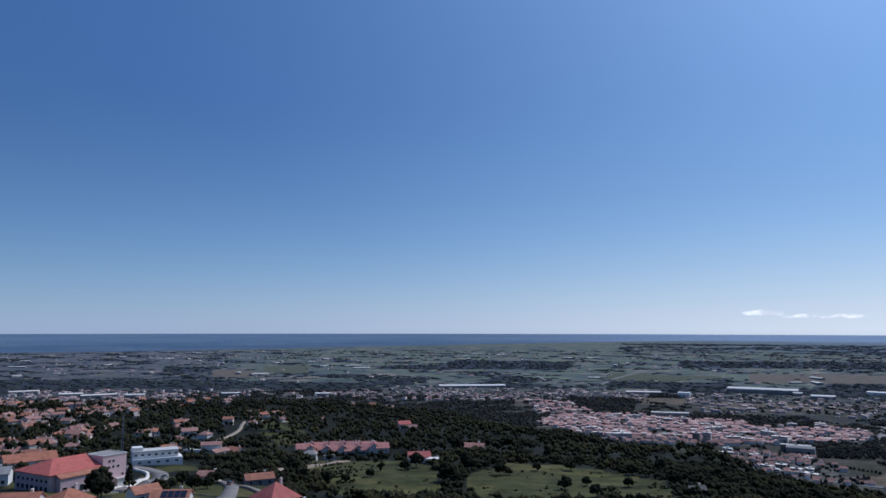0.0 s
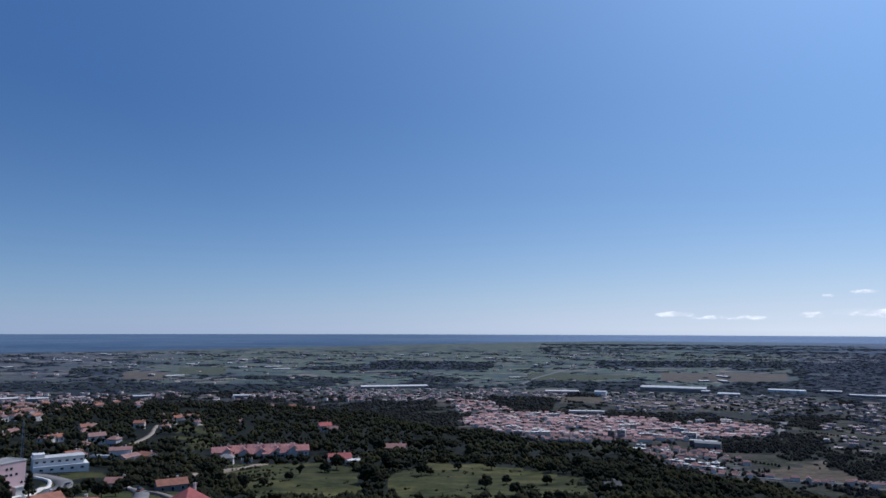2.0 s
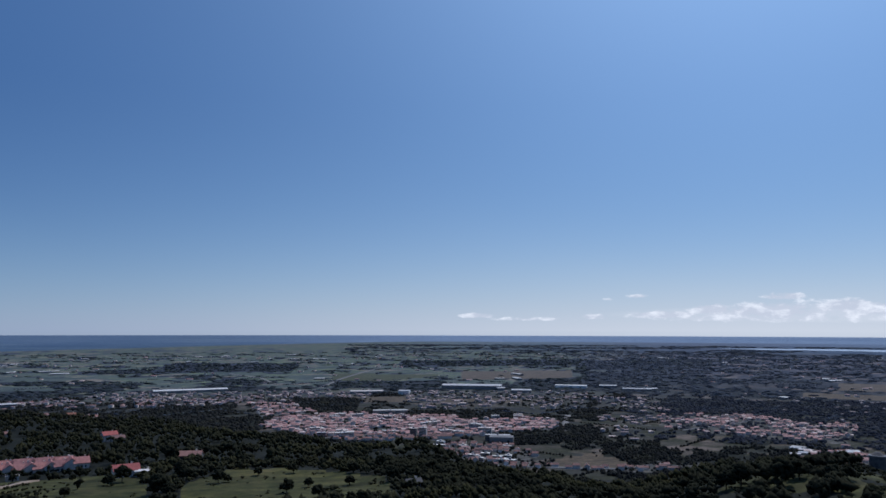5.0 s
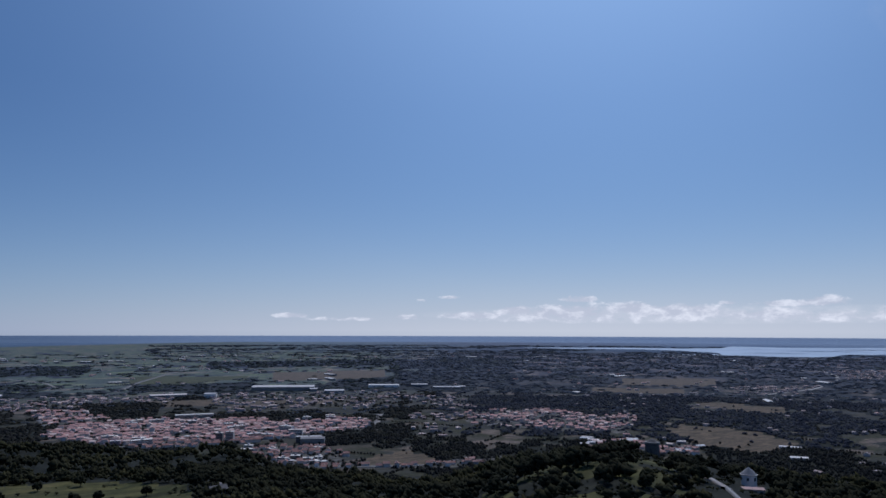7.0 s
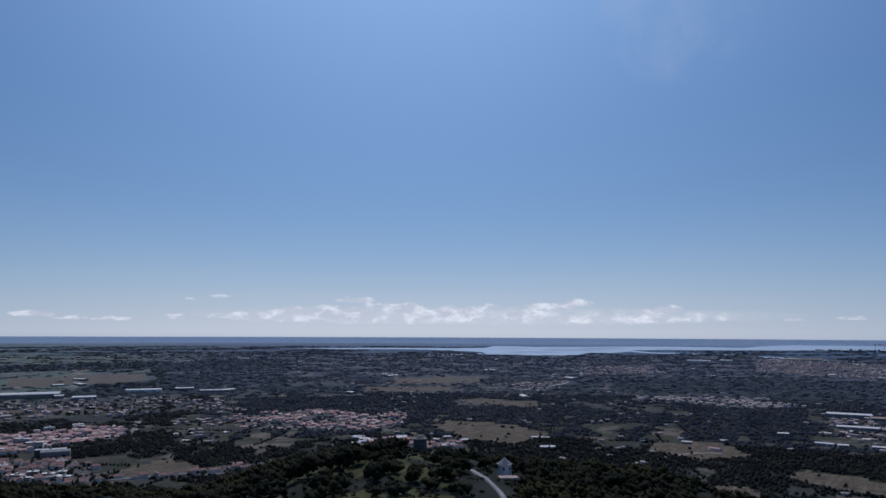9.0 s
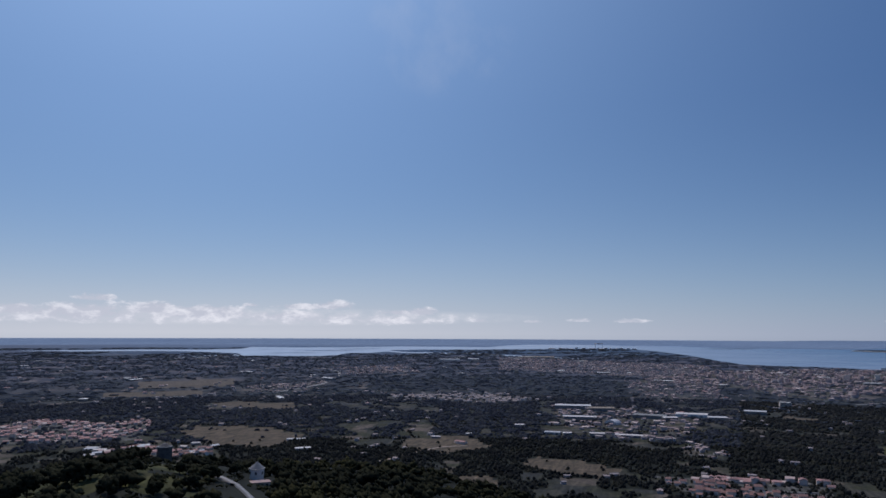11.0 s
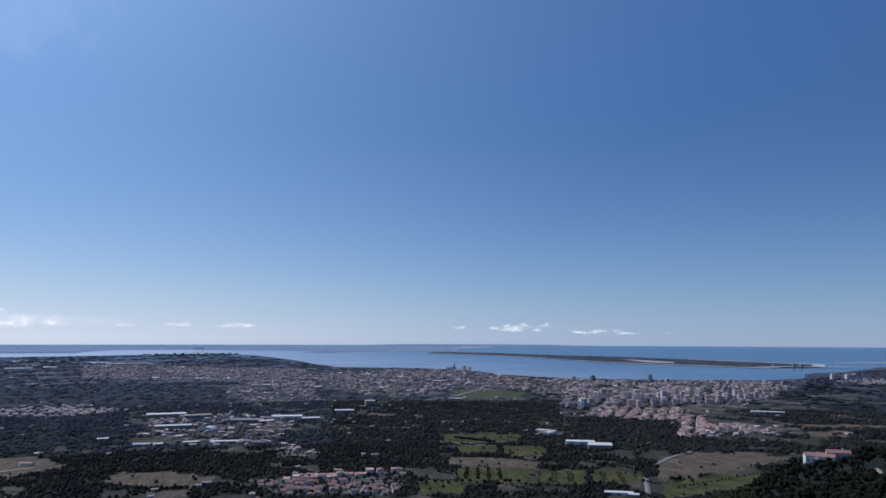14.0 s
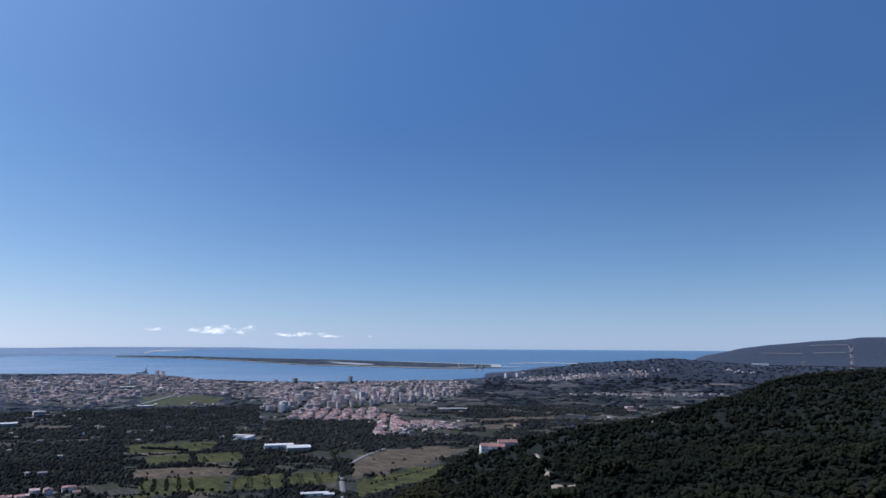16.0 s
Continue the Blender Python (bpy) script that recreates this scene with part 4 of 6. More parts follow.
b, D = grow_runs(82, 470, 1000)
for k, mat, name, label in ((b <= 128, LEAF_WOOD, "slope_wood", "dark green trees covering the slopes"), (b > 128, LEAF_RIDGE, "ridge_slope_wood", "dark pine wood covering the ridge's flank")):
    leafy(name, b[k], D[k], rng.uniform(2.2, 4.6, k.sum()), rng.uniform(3.5, 8.5, k.sum()), 5, mat, label, rng)
b, D = grow(52000, -38, 172, 950, 1600)
clumps("valley_wood", b, D, rng.uniform(2.0, 5.0, len(b)), rng.uniform(3.2, 7.0, len(b)), 0, LEAF_VALLEY, "dark green woods below the hill", rng)
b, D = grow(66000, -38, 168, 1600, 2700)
for k, mat, label in (((b > 36) & (b < 96), LEAF_PLAIN_HAZE, "dark woods and hedges out on the plain"), (b <= 36, LEAF_VALLEY, "dark green woods round the town on the plain"), (b >= 96, LEAF_MID, "dark olive woods below the city")):
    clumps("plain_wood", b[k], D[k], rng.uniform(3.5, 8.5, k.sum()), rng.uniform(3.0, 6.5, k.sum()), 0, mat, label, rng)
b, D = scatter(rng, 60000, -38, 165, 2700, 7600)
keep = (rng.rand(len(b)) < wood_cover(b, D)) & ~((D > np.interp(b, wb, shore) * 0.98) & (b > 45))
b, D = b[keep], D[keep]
for name, label, mat, k in (("distant_wood", "distant belts of dark trees between the fields", LEAF_FAR_HAZE, (b > 33) & (b < 112)), ("distant_wood", "distant dark woods behind the city", LEAF_HILL_HAZE, (b >= 112) & (D < 4300)), ("hill_wood", "close dark woods on the low far hill", LEAF_HILL_HAZE, (b >= 112) & (D >= 4300) & (D < 6300)), ("marsh_wood", "thin belts of trees between the marsh fields", LEAF_MARSH_HAZE, b <= 33)):
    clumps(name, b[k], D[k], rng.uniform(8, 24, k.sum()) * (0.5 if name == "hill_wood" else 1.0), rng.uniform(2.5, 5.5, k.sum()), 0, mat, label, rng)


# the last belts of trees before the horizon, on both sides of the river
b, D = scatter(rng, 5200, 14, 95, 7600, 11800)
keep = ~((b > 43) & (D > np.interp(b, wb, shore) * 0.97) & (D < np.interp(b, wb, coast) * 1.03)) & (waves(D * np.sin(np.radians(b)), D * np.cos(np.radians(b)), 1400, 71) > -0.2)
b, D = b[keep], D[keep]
clumps("horizon_wood", b, D, rng.uniform(20, 60, len(b)), rng.uniform(3, 6, len(b)), 0, LEAF_FAR_HAZE, "faint belts of trees near the horizon", rng)


# hedges and tree lines along the field edges
def hedges(d0, d1, step, gap_u, gap_v, wide, tall, mat, label):
    bs, Ds = [], []
    for turn, gap, seed in ((0.5, gap_u, 61), (0.5 + math.pi / 2, gap_v, 62)):
        c, s = math.cos(turn), math.sin(turn)
        gu, gv = np.meshgrid(np.arange(-d1, d1, gap), np.arange(-d1, d1, step))
        gu, gv = gu.ravel(), gv.ravel()
        gu = gu + 40 * waves(gv * 0.3, gu, 900, seed) + rng.normal(0, 1.5, len(gu))
        x, y = gu * c - gv * s, gu * s + gv * c
        b, D = np.degrees(np.arctan2(x, y)), np.hypot(x, y)
        keep = (D > d0) & (D < d1) & (b > -36) & (b < 166) & (waves(gv, gu * 3.7, 300, seed + 5) > 0.12)
        b, D = b[keep], D[keep]
        keep = ~((b > 45) & (D > np.interp(b, wb, shore) * 0.97)) & (height(b, D) < 30) & ~any_inside(TOWNS + CITY + (CITY_FRONT, CITY_HIGH) + MEADOWS + TAN_FIELDS, b, D)
        bs.append(b[keep])
        Ds.append(D[keep])
    b, D = np.concatenate(bs), np.concatenate(Ds)
    clumps("hedgerows", b, D, rng.uniform(*wide, len(b)), rng.uniform(*tall, len(b)), 0, mat, label, rng)


hedges(950, 2000, 7, 150, 95, (2.2, 4.2), (2.5, 6.0), LEAF_VALLEY, "dark hedges between the nearer fields")
hedges(2000, 3600, 13, 240, 150, (5, 9), (3, 5), LEAF_FAR_HAZE, "dark hedges between fields on the plain")


def hedge_line(points, step, wide, tall, mat, label):
    """A row of bushes along (bearing, distance) points."""
    p = np.array(points, float)
    a = np.radians(p[:, 0])
    x, y = p[:, 1] * np.sin(a), p[:, 1] * np.cos(a)
    t = np.concatenate([[0], np.cumsum(np.hypot(np.diff(x), np.diff(y)))])
    u = np.arange(0, t[-1], step)
    X, Y = np.interp(u, t, x) + rng.normal(0, 0.8, len(u)), np.interp(u, t, y) + rng.normal(0, 0.8, len(u))
    clumps("hedge", np.degrees(np.arctan2(X, Y)), np.hypot(X, Y), rng.uniform(*wide, len(u)), rng.uniform(*tall, len(u)), 1, mat, label, rng)


for pts, step, wide, tall in (
    (((104.4, 1593), (107.5, 1607), (110.7, 1624), (113.1, 1654)), 4, (2.2, 3.4), (2.0, 3.2)), (((105.7, 1707), (107.2, 1675), (108.9, 1640)), 4, (3.5, 5.5), (4, 7)),
    (((104.4, 1443), (106.7, 1447), (108.4, 1432)), 4, (2, 3), (2, 3)), (((109.1, 1438), (111.1, 1412), (112.7, 1388)), 4, (2, 3), (2, 3)),
    (((112.5, 1388), (112.5, 1327), (114.3, 1325)), 5, (1.5, 2.4), (1.5, 2.5)), (((114.2, 1385), (115.5, 1369)), 5, (1.6, 2.6), (1.6, 2.6)),
    (((122.7, 1202), (124.6, 1247), (126.6, 1323), (129.9, 1441)), 11, (1.8, 2.8), (2, 3.4)), (((102.3, 1192), (104, 1202), (106.2, 1198)), 5, (1.8, 2.6), (2, 3)),
    (((109.8, 1735), (113.3, 1636), (114.1, 1546)), 6, (2, 3), (2, 3.4)), (((119.6, 1500), (120.4, 1400), (120.6, 1300)), 9, (3, 4.6), (5, 8)), (((116.6, 1440), (117.7, 1441), (119.3, 1427)), 9, (3, 5), (4, 8)),
):
    hedge_line(pts, step, wide, tall, LEAF_VALLEY, "dark hedge between the fields below the city")


# ---- towns ----
def house_block(name, b, D, turn, long, deep, tall, pitch, mats, label, rng):
    """Houses too many to count, each a walled box under a pitched roof with eaves, joined into one mesh."""
    co, s = place(b, D)
    n = len(co)
    lx, ly, lz, rz = long * s / 2, deep * s / 2, tall * s, pitch * s
    e = 0.5 * s
    unit = ((-1, -1, 0), (1, -1, 0), (1, 1, 0), (-1, 1, 0), (-1, -1, 1), (1, -1, 1), (1, 1, 1), (-1, 1, 1))
    P = [np.stack([ux * lx, uy * ly, uz * lz - (1 - uz) * 3 * s], -1) for ux, uy, uz in unit]
    for ux in (-1, 1):
        P.append(np.stack([ux * lx, 0 * ly, lz + rz], -1))
    for uy in (-1, 1):
        for ux in (-1, 1):
            P.append(np.stack([ux * (lx + e), uy * (ly + e), lz - e * rz / ly + 0.15 * s], -1))
    for ux in (-1, 1):
        P.append(np.stack([ux * (lx + e), 0 * ly, lz + rz + 0.15 * s], -1))
    L = np.stack(P, 1)
    c, t = np.cos(turn)[:, None], np.sin(turn)[:, None]
    x, y = L[..., 0] * c - L[..., 1] * t, L[..., 0] * t + L[..., 1] * c
    verts = (np.stack([x, y, L[..., 2]], -1) + co[:, None]).reshape(-1, 3)
    q = np.array([(0, 1, 5), (0, 5, 4), (1, 2, 6), (1, 6, 5), (2, 3, 7), (2, 7, 6), (3, 0, 4), (3, 4, 7), (5, 6, 9), (7, 4, 8), (10, 11, 15), (10, 15, 14), (13, 12, 14), (13, 14, 15)])
    k = np.array([0] * 10 + [1] * 4)
    faces = (q[None] + (np.arange(n) * len(P))[:, None, None]).reshape(-1, 3)
    return tagged(new(name, mesh_of(name, verts, faces, mats, np.tile(k, n))), label, "houses", kind="stuff")


def town_plots(poly, step_x, step_y, turn, rng):
    """Plots in rows on a turned grid inside an outline."""
    p = np.array(poly, float)
    x, y = p[:, 1] * np.sin(np.radians(p[:, 0])), p[:, 1] * np.cos(np.radians(p[:, 0]))
    c, s = math.cos(turn), math.sin(turn)
    u, v = x * c + y * s, -x * s + y * c
    gu, gv = np.meshgrid(np.arange(u.min(), u.max(), step_x), np.arange(v.min(), v.max(), step_y))
    gv = gv + np.where(np.round(gv / step_y) % 2 > 0, 4.0, -4.0)
    gu, gv = (gu + rng.uniform(-2.5, 2.5, gu.shape)).ravel(), (gv + rng.uniform(-2.5, 2.5, gv.shape)).ravel()
    X, Y = gu * c - gv * s, gu * s + gv * c
    b, D = np.degrees(np.arctan2(X, Y)), np.hypot(X, Y)
    ok = inside(poly, b, D)
    return b[ok], D[ok]


# plots of the town's near edge become houses of their own further down
NEAR_PLOTS = []
for k, poly in enumerate(TOWNS):
    turn = (-0.28, -0.1, -0.45, -0.75, -0.85, -0.5, -1.6, -1.3)[k]
    b, D = town_plots(poly, 10.5, 25, turn, rng)
    keep = rng.rand(len(b)) < (0.82, 0.6, 0.6, 0.66, 0.55, 0.5, 0.6, 0.42)[k]
    x, y = D * np.sin(np.radians(b)), D * np.cos(np.radians(b))
    keep &= waves(x, y, 170, 41) > (-0.75, -0.6, -0.4, -0.2, -0.2, -0.2, -0.2, -0.3)[k]
    keep &= ~any_inside(WOODS, b, D)
    b, D, x, y = b[keep], D[keep], x[keep], y[keep]
    spin = turn + 0.12 * waves(x, y, 500, 42) + rng.choice([0, math.pi / 2], len(b), p=(0.8, 0.2)) + rng.normal(0, 0.06, len(b))
    single = D < (1585, 0, 1480, 0, 1460, 1275, 1200, 0)[k]
    NEAR_PLOTS += list(zip(b[single], D[single], np.degrees(spin[single]) + b[single]))
    b, D, spin = b[~single], D[~single], spin[~single]
    n = len(b)
    small = 0.78 if k in (3, 4, 5) else 1.0
    if n:
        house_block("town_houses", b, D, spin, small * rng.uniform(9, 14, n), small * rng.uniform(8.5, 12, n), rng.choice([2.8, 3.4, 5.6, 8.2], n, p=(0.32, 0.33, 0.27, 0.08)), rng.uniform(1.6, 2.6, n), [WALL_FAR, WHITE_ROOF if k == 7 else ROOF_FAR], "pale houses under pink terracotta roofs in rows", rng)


def pale_blocks(name, polys, sx, sy, share, longs, deeps, talls, odds, label, mats):
    for k, poly in enumerate(polys):
        turn = -0.6 + 0.35 * k
        b, D = town_plots(poly, sx, sy, turn, rng)
        x, y = D * np.sin(np.radians(b)), D * np.cos(np.radians(b))
        keep = rng.rand(len(b)) < share * (0.25 + 0.75 * smooth(waves(x, y, 420, 31) + 0.6 * waves(x, y, 140, 32), -0.35, 0.3))
        keep &= ~any_inside(MEADOWS + WOODS, b, D) & ~((b > 88) & (D > np.interp(b, wb, shore) * 0.985))
        b, D = b[keep] + rng.normal(0, 0.12, keep.sum()), D[keep] + rng.normal(0, 9, keep.sum())
        n = len(b)
        house_block(name, b, D, turn + 0.6 * waves(b * 100, D, 500, 33) + rng.choice([0, math.pi / 2], n), rng.uniform(*longs, n), rng.uniform(*deeps, n), rng.choice(talls, n, p=odds), rng.uniform(0.4, 1.8, n), mats, label, rng)


pale_blocks("city_houses", CITY, 24, 36, 0.58, (14, 34), (10, 16), (4, 6, 8, 12, 20), (0.42, 0.34, 0.16, 0.06, 0.02), "hazy city of pale blocks with reddish roofs", [CITY_DULL, CITY_ROOF])
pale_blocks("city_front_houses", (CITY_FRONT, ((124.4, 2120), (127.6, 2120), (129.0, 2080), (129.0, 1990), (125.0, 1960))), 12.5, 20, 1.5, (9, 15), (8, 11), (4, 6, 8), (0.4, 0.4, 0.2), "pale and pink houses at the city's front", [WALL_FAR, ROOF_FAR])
pale_blocks("city_slabs", (CITY_HIGH,), 24, 38, 0.7, (12, 28), (10, 14), (7, 10, 15, 24), (0.35, 0.35, 0.2, 0.1), "pale apartment slabs of the city", [CITY_WALL, CITY_ROOF])
pale_blocks("hamlet_houses", HAMLETS, 22, 32, 0.55, (9, 20), (8, 12), (3.2, 5, 6.5), (0.5, 0.3, 0.2), "scattered pale houses and sheds on the plain", [CITY_WALL, CITY_ROOF])
b, D = scatter(rng, 2600, -34, 162, 1350, 6500)
x, y = D * np.sin(np.radians(b)), D * np.cos(np.radians(b))
keep = ~((b > 101) & (b < 132) & (D < 1750)) & (waves(x, y, 700, 51) + 0.7 * waves(x, y, 240, 52) > 0.35) & (wood_cover(b, D) < 0.6) & (height(b, D) < 40) & ~((b > 45) & (D > np.interp(b, wb, shore) * 0.95))
b, D = b[keep], D[keep]
n = len(b)
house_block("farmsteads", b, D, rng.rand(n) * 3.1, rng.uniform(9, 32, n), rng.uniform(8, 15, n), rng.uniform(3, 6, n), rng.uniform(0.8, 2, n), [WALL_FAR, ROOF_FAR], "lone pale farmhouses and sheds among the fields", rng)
b, D = scatter(rng, 800, 44, 130, 1050, 3000)
x, y = D * np.sin(np.radians(b)), D * np.cos(np.radians(b))
keep = (waves(x, y, 420, 55) + 0.7 * waves(x, y, 150, 56) > 0.15) & (height(b, D) < 40) & ~any_inside(MEADOWS + TAN_FIELDS + CITY + WOODS[1:3], b, D) & ~((b > 101) & (D < 1750))
b, D = b[keep], D[keep]
n = len(b)
house_block("country_houses", b, D, rng.rand(n) * 3.1, rng.uniform(7, 16, n), rng.uniform(6, 10, n), rng.uniform(3.2, 5.5, n), rng.uniform(0.6, 1.8, n), [CITY_WALL, WHITE_ROOF], "pale houses, yards and sheds scattered through the woods", rng)
b, D = scatter(rng, 500, -34, 130, 2300, 7000)
x, y = D * np.sin(np.radians(b)), D * np.cos(np.radians(b))
keep = (waves(x, y, 900, 53) > 0.15) & (wood_cover(b, D) < 0.5) & ~((b > 45) & (D > np.interp(b, wb, shore) * 0.95))
b, D = b[keep], D[keep]
n = len(b)
house_block("far_sheds", b, D, rng.rand(n) * 3.1, rng.uniform(30, 110, n), rng.uniform(14, 34, n), rng.uniform(4, 8, n), rng.uniform(0.8, 2.2, n), [SHED_SIDE, SHED], "white roofed sheds and greenhouses out on the plain", rng)
pale_blocks("hill_foot_houses", (((133.6, 4440), (137.6, 4150), (141.7, 4460), (145.2, 4520), (145.2, 4660), (141.5, 4620), (138, 4450), (133.8, 4640)), ((149.6, 4600), (152, 4570), (152, 4720), (149.6, 4740))), 24, 36, 0.4, (8, 16), (8, 11), (4, 5, 7), (0.4, 0.4, 0.2), "white houses strung along the foot of a wooded hill", [WALL_FAR, CITY_WALL])
pale_blocks("valley_town_houses", (((-34, 2620), (-27, 2600), (-21, 2480), (-14, 2450), (-14, 2720), (-21, 2820), (-34, 3050)), ((-12, 2350), (-4, 2300), (3, 2250), (6, 2420), (-4, 2560), (-12, 2620))), 19, 28, 0.38, (9, 18), (8, 12), (4, 6, 8), (0.4, 0.4, 0.2), "white houses with pink roofs beyond the hill", [WALL_FAR, ROOF_FAR])


# ---- building blocks for things ----
def part(name, bm, material, parent=None, label=""):
    """One bmesh as one mesh object under a thing or a part."""
    bmesh.ops.recalc_face_normals(bm, faces=bm.faces)
    me = bpy.data.meshes.new(name)
    bm.to_mesh(me)
    bm.free()
    me.materials.append(material)
    ob = new(name, me)
    ob.parent = parent
    return tagged(ob, label)


def thing(name, m, label, category, group=""):
    ob = tagged(new(name), label, category, group)
    ob.matrix_basis = m
    return ob


def box(bm, x0, x1, y0, y1, z0, z1):
    v = [bm.verts.new(p) for p in ((x0, y0, z0), (x1, y0, z0), (x1, y1, z0), (x0, y1, z0), (x0, y0, z1), (x1, y0, z1), (x1, y1, z1), (x0, y1, z1))]
    for q in ((3, 2, 1, 0), (4, 5, 6, 7), (0, 1, 5, 4), (1, 2, 6, 5), (2, 3, 7, 6), (3, 0, 4, 7)):
        bm.faces.new([v[i] for i in q])
    return bm


def boxes(*each):
    bm = bmesh.new()
    for e in each:
        box(bm, *e)
    return bm


def prism(bm, outline, z0, z1, top=1.0, mid=(0, 0)):
    """An outline raised from z0 to z1, its top drawn in towards mid."""
    lo = [bm.verts.new((x, y, z0)) for x, y in outline]
    hi = [bm.verts.new((mid[0] + (x - mid[0]) * top, mid[1] + (y - mid[1]) * top, z1)) for x, y in outline]
    n = len(lo)
    bm.faces.new(lo[::-1])
    bm.faces.new(hi)
    for i in range(n):
        bm.faces.new((lo[i], lo[(i + 1) % n], hi[(i + 1) % n], hi[i]))
    return bm


def ring(n, r, cx=0.0, cy=0.0):
    return [(cx + r * math.cos(6.28318 * i / n), cy + r * math.sin(6.28318 * i / n)) for i in range(n)]


def tube(bm, p, q, r, n=5):
    p, q = Vector(p), Vector(q)
    w = (q - p).normalized()
    u = w.orthogonal().normalized()
    t = w.cross(u)
    ends = [[bm.verts.new(c + (u * math.cos(6.28318 * i / n) + t * math.sin(6.28318 * i / n)) * r) for i in range(n)] for c in (p, q)]
    bm.faces.new(ends[0][::-1])
    bm.faces.new(ends[1])
    for i in range(n):
        bm.faces.new((ends[0][i], ends[0][(i + 1) % n], ends[1][(i + 1) % n], ends[1][i]))
    return bm


def stand(b, D, turn=0.0, up=0.0):
    """The pose of a thing on the ground at (bearing, distance): its x axis is turned by turn degrees from due right of the drone's line to it."""
    co, s = place(b, D, up)
    return Matrix.Translation(co[0]) @ Matrix.Rotation(radians(-b + turn), 4, "Z") @ Matrix.Scale(s[0], 4)


def gable_roof(lx, ly, z, rise, over=0.45, thick=0.22):
    """Two roof slabs on a house lx by ly with its ridge along x."""
    bm = bmesh.new()
    k = rise / (ly / 2)
    for side in (-1, 1):
        y0, z0 = side * (ly / 2 + over), z - over * k
        ring_ = []
        for x in (-lx / 2 - over, lx / 2 + over):
            ring_.append([bm.verts.new(c) for c in ((x, y0, z0), (x, 0, z + rise), (x, 0, z + rise + thick), (x, y0, z0 + thick))])
        a, b2 = ring_
        bm.faces.new(a)
        bm.faces.new(b2[::-1])
        for i in range(4):
            bm.faces.new((a[i], b2[i], b2[(i + 1) % 4], a[(i + 1) % 4]))
    return bm


def hip_roof(lx, ly, z, rise, over=0.5, thick=0.2):
    bm = bmesh.new()
    hx, hy = lx / 2 + over, ly / 2 + over
    rx = max(hx - hy, 0.3)
    z0 = z - over * rise / (ly / 2)
    lo = [bm.verts.new((x, y, z0 - thick)) for x, y in ((-hx, -hy), (hx, -hy), (hx, hy), (-hx, hy))]
    e = [bm.verts.new((x, y, z0)) for x, y in ((-hx, -hy), (hx, -hy), (hx, hy), (-hx, hy))]
    a, c = bm.verts.new((-rx, 0, z + rise)), bm.verts.new((rx, 0, z + rise))
    bm.faces.new(lo[::-1])
    for i in range(4):
        bm.faces.new((lo[i], lo[(i + 1) % 4], e[(i + 1) % 4], e[i]))
    bm.faces.new((e[0], e[1], c, a))
    bm.faces.new((e[1], e[2], c))
    bm.faces.new((e[2], e[3], a, c))
    bm.faces.new((e[3], e[0], a))
    return bm


def gable_walls(lx, ly, z, rise, deep=3.0):
    bm = bmesh.new()
    box(bm, -lx / 2, lx / 2, -ly / 2, ly / 2, -deep, z)
    for x in (-lx / 2, lx / 2):
        d = 0.25 if x < 0 else -0.25
        v = [bm.verts.new(c) for c in ((x, -ly / 2, z), (x, ly / 2, z), (x, 0, z + rise), (x + d, -ly / 2, z), (x + d, ly / 2, z), (x + d, 0, z + rise))]
        bm.faces.new(v[:3])
        bm.faces.new(v[:2:-1])
        for i, j in ((0, 1), (1, 2), (2, 0)):
            bm.faces.new((v[i], v[j], v[j + 3], v[i + 3]))
    return bm


GLASS = painted("dark_window", (0.03, 0.035, 0.045), 0.1, 1.0, 0.15)
TRIM = painted("pale_trim", (0.78, 0.74, 0.68), 0.1)
PINK = painted("pink_plaster", (0.76, 0.54, 0.54), 0.08, 0.12)
RED_ROOF = painted("red_tiles", (0.50, 0.145, 0.125), 0.14, 0.5)
PINK_ROOF = painted("pink_tiles", (0.47, 0.215, 0.19), 0.2, 0.6)
ORANGE_ROOF = painted("orange_tiles", (0.42, 0.18, 0.115), 0.2, 0.6)
CONCRETE = painted("concrete", (0.32, 0.31, 0.30), 0.15, 0.3)
STONE = painted("dark_rubble", (0.14, 0.13, 0.125), 0.25, 0.9)
WHITE = painted("whitewash", (0.86, 0.83, 0.79), 0.06, 0.4)
STEEL_RED = painted("red_steel", (0.30, 0.12, 0.10), 0.1, 1.0, 0.5)
STEEL = painted("grey_steel", (0.3, 0.31, 0.33), 0.1, 1.0, 0.5)
BARK = painted("bark", (0.07, 0.05, 0.04), 0.2, 2.0)
PANEL = painted("solar_glass", (0.02, 0.025, 0.05), 0.1, 1.0, 0.12)
DIRT = painted("dirt_track", (0.34, 0.28, 0.22), 0.15, 0.2)


def window_on(parent, x, y, z, w, h, face):
    """A window set on a wall: pane and frame, facing along face ('x-', 'x+', 'y-', 'y+')."""
    d = 0.07 * (1 if face[1] == "+" else -1)
    if face[0] == "y":
        frame_box = (x - w / 2 - 0.08, x + w / 2 + 0.08, min(y, y + d), max(y, y + d), z - 0.08, z + h + 0.08)
        pane_box = (x - w / 2, x + w / 2, min(y, y + d * 1.5), max(y, y + d * 1.5), z, z + h)
    else:
        frame_box = (min(x, x + d), max(x, x + d), y - w / 2 - 0.08, y + w / 2 + 0.08, z - 0.08, z + h + 0.08)
        pane_box = (min(x, x + d * 1.5), max(x, x + d * 1.5), y - w / 2, y + w / 2, z, z + h)
    ob = part("window", boxes(pane_box), GLASS, parent)
    part("window_frame", boxes(frame_box), TRIM, ob)
    return ob


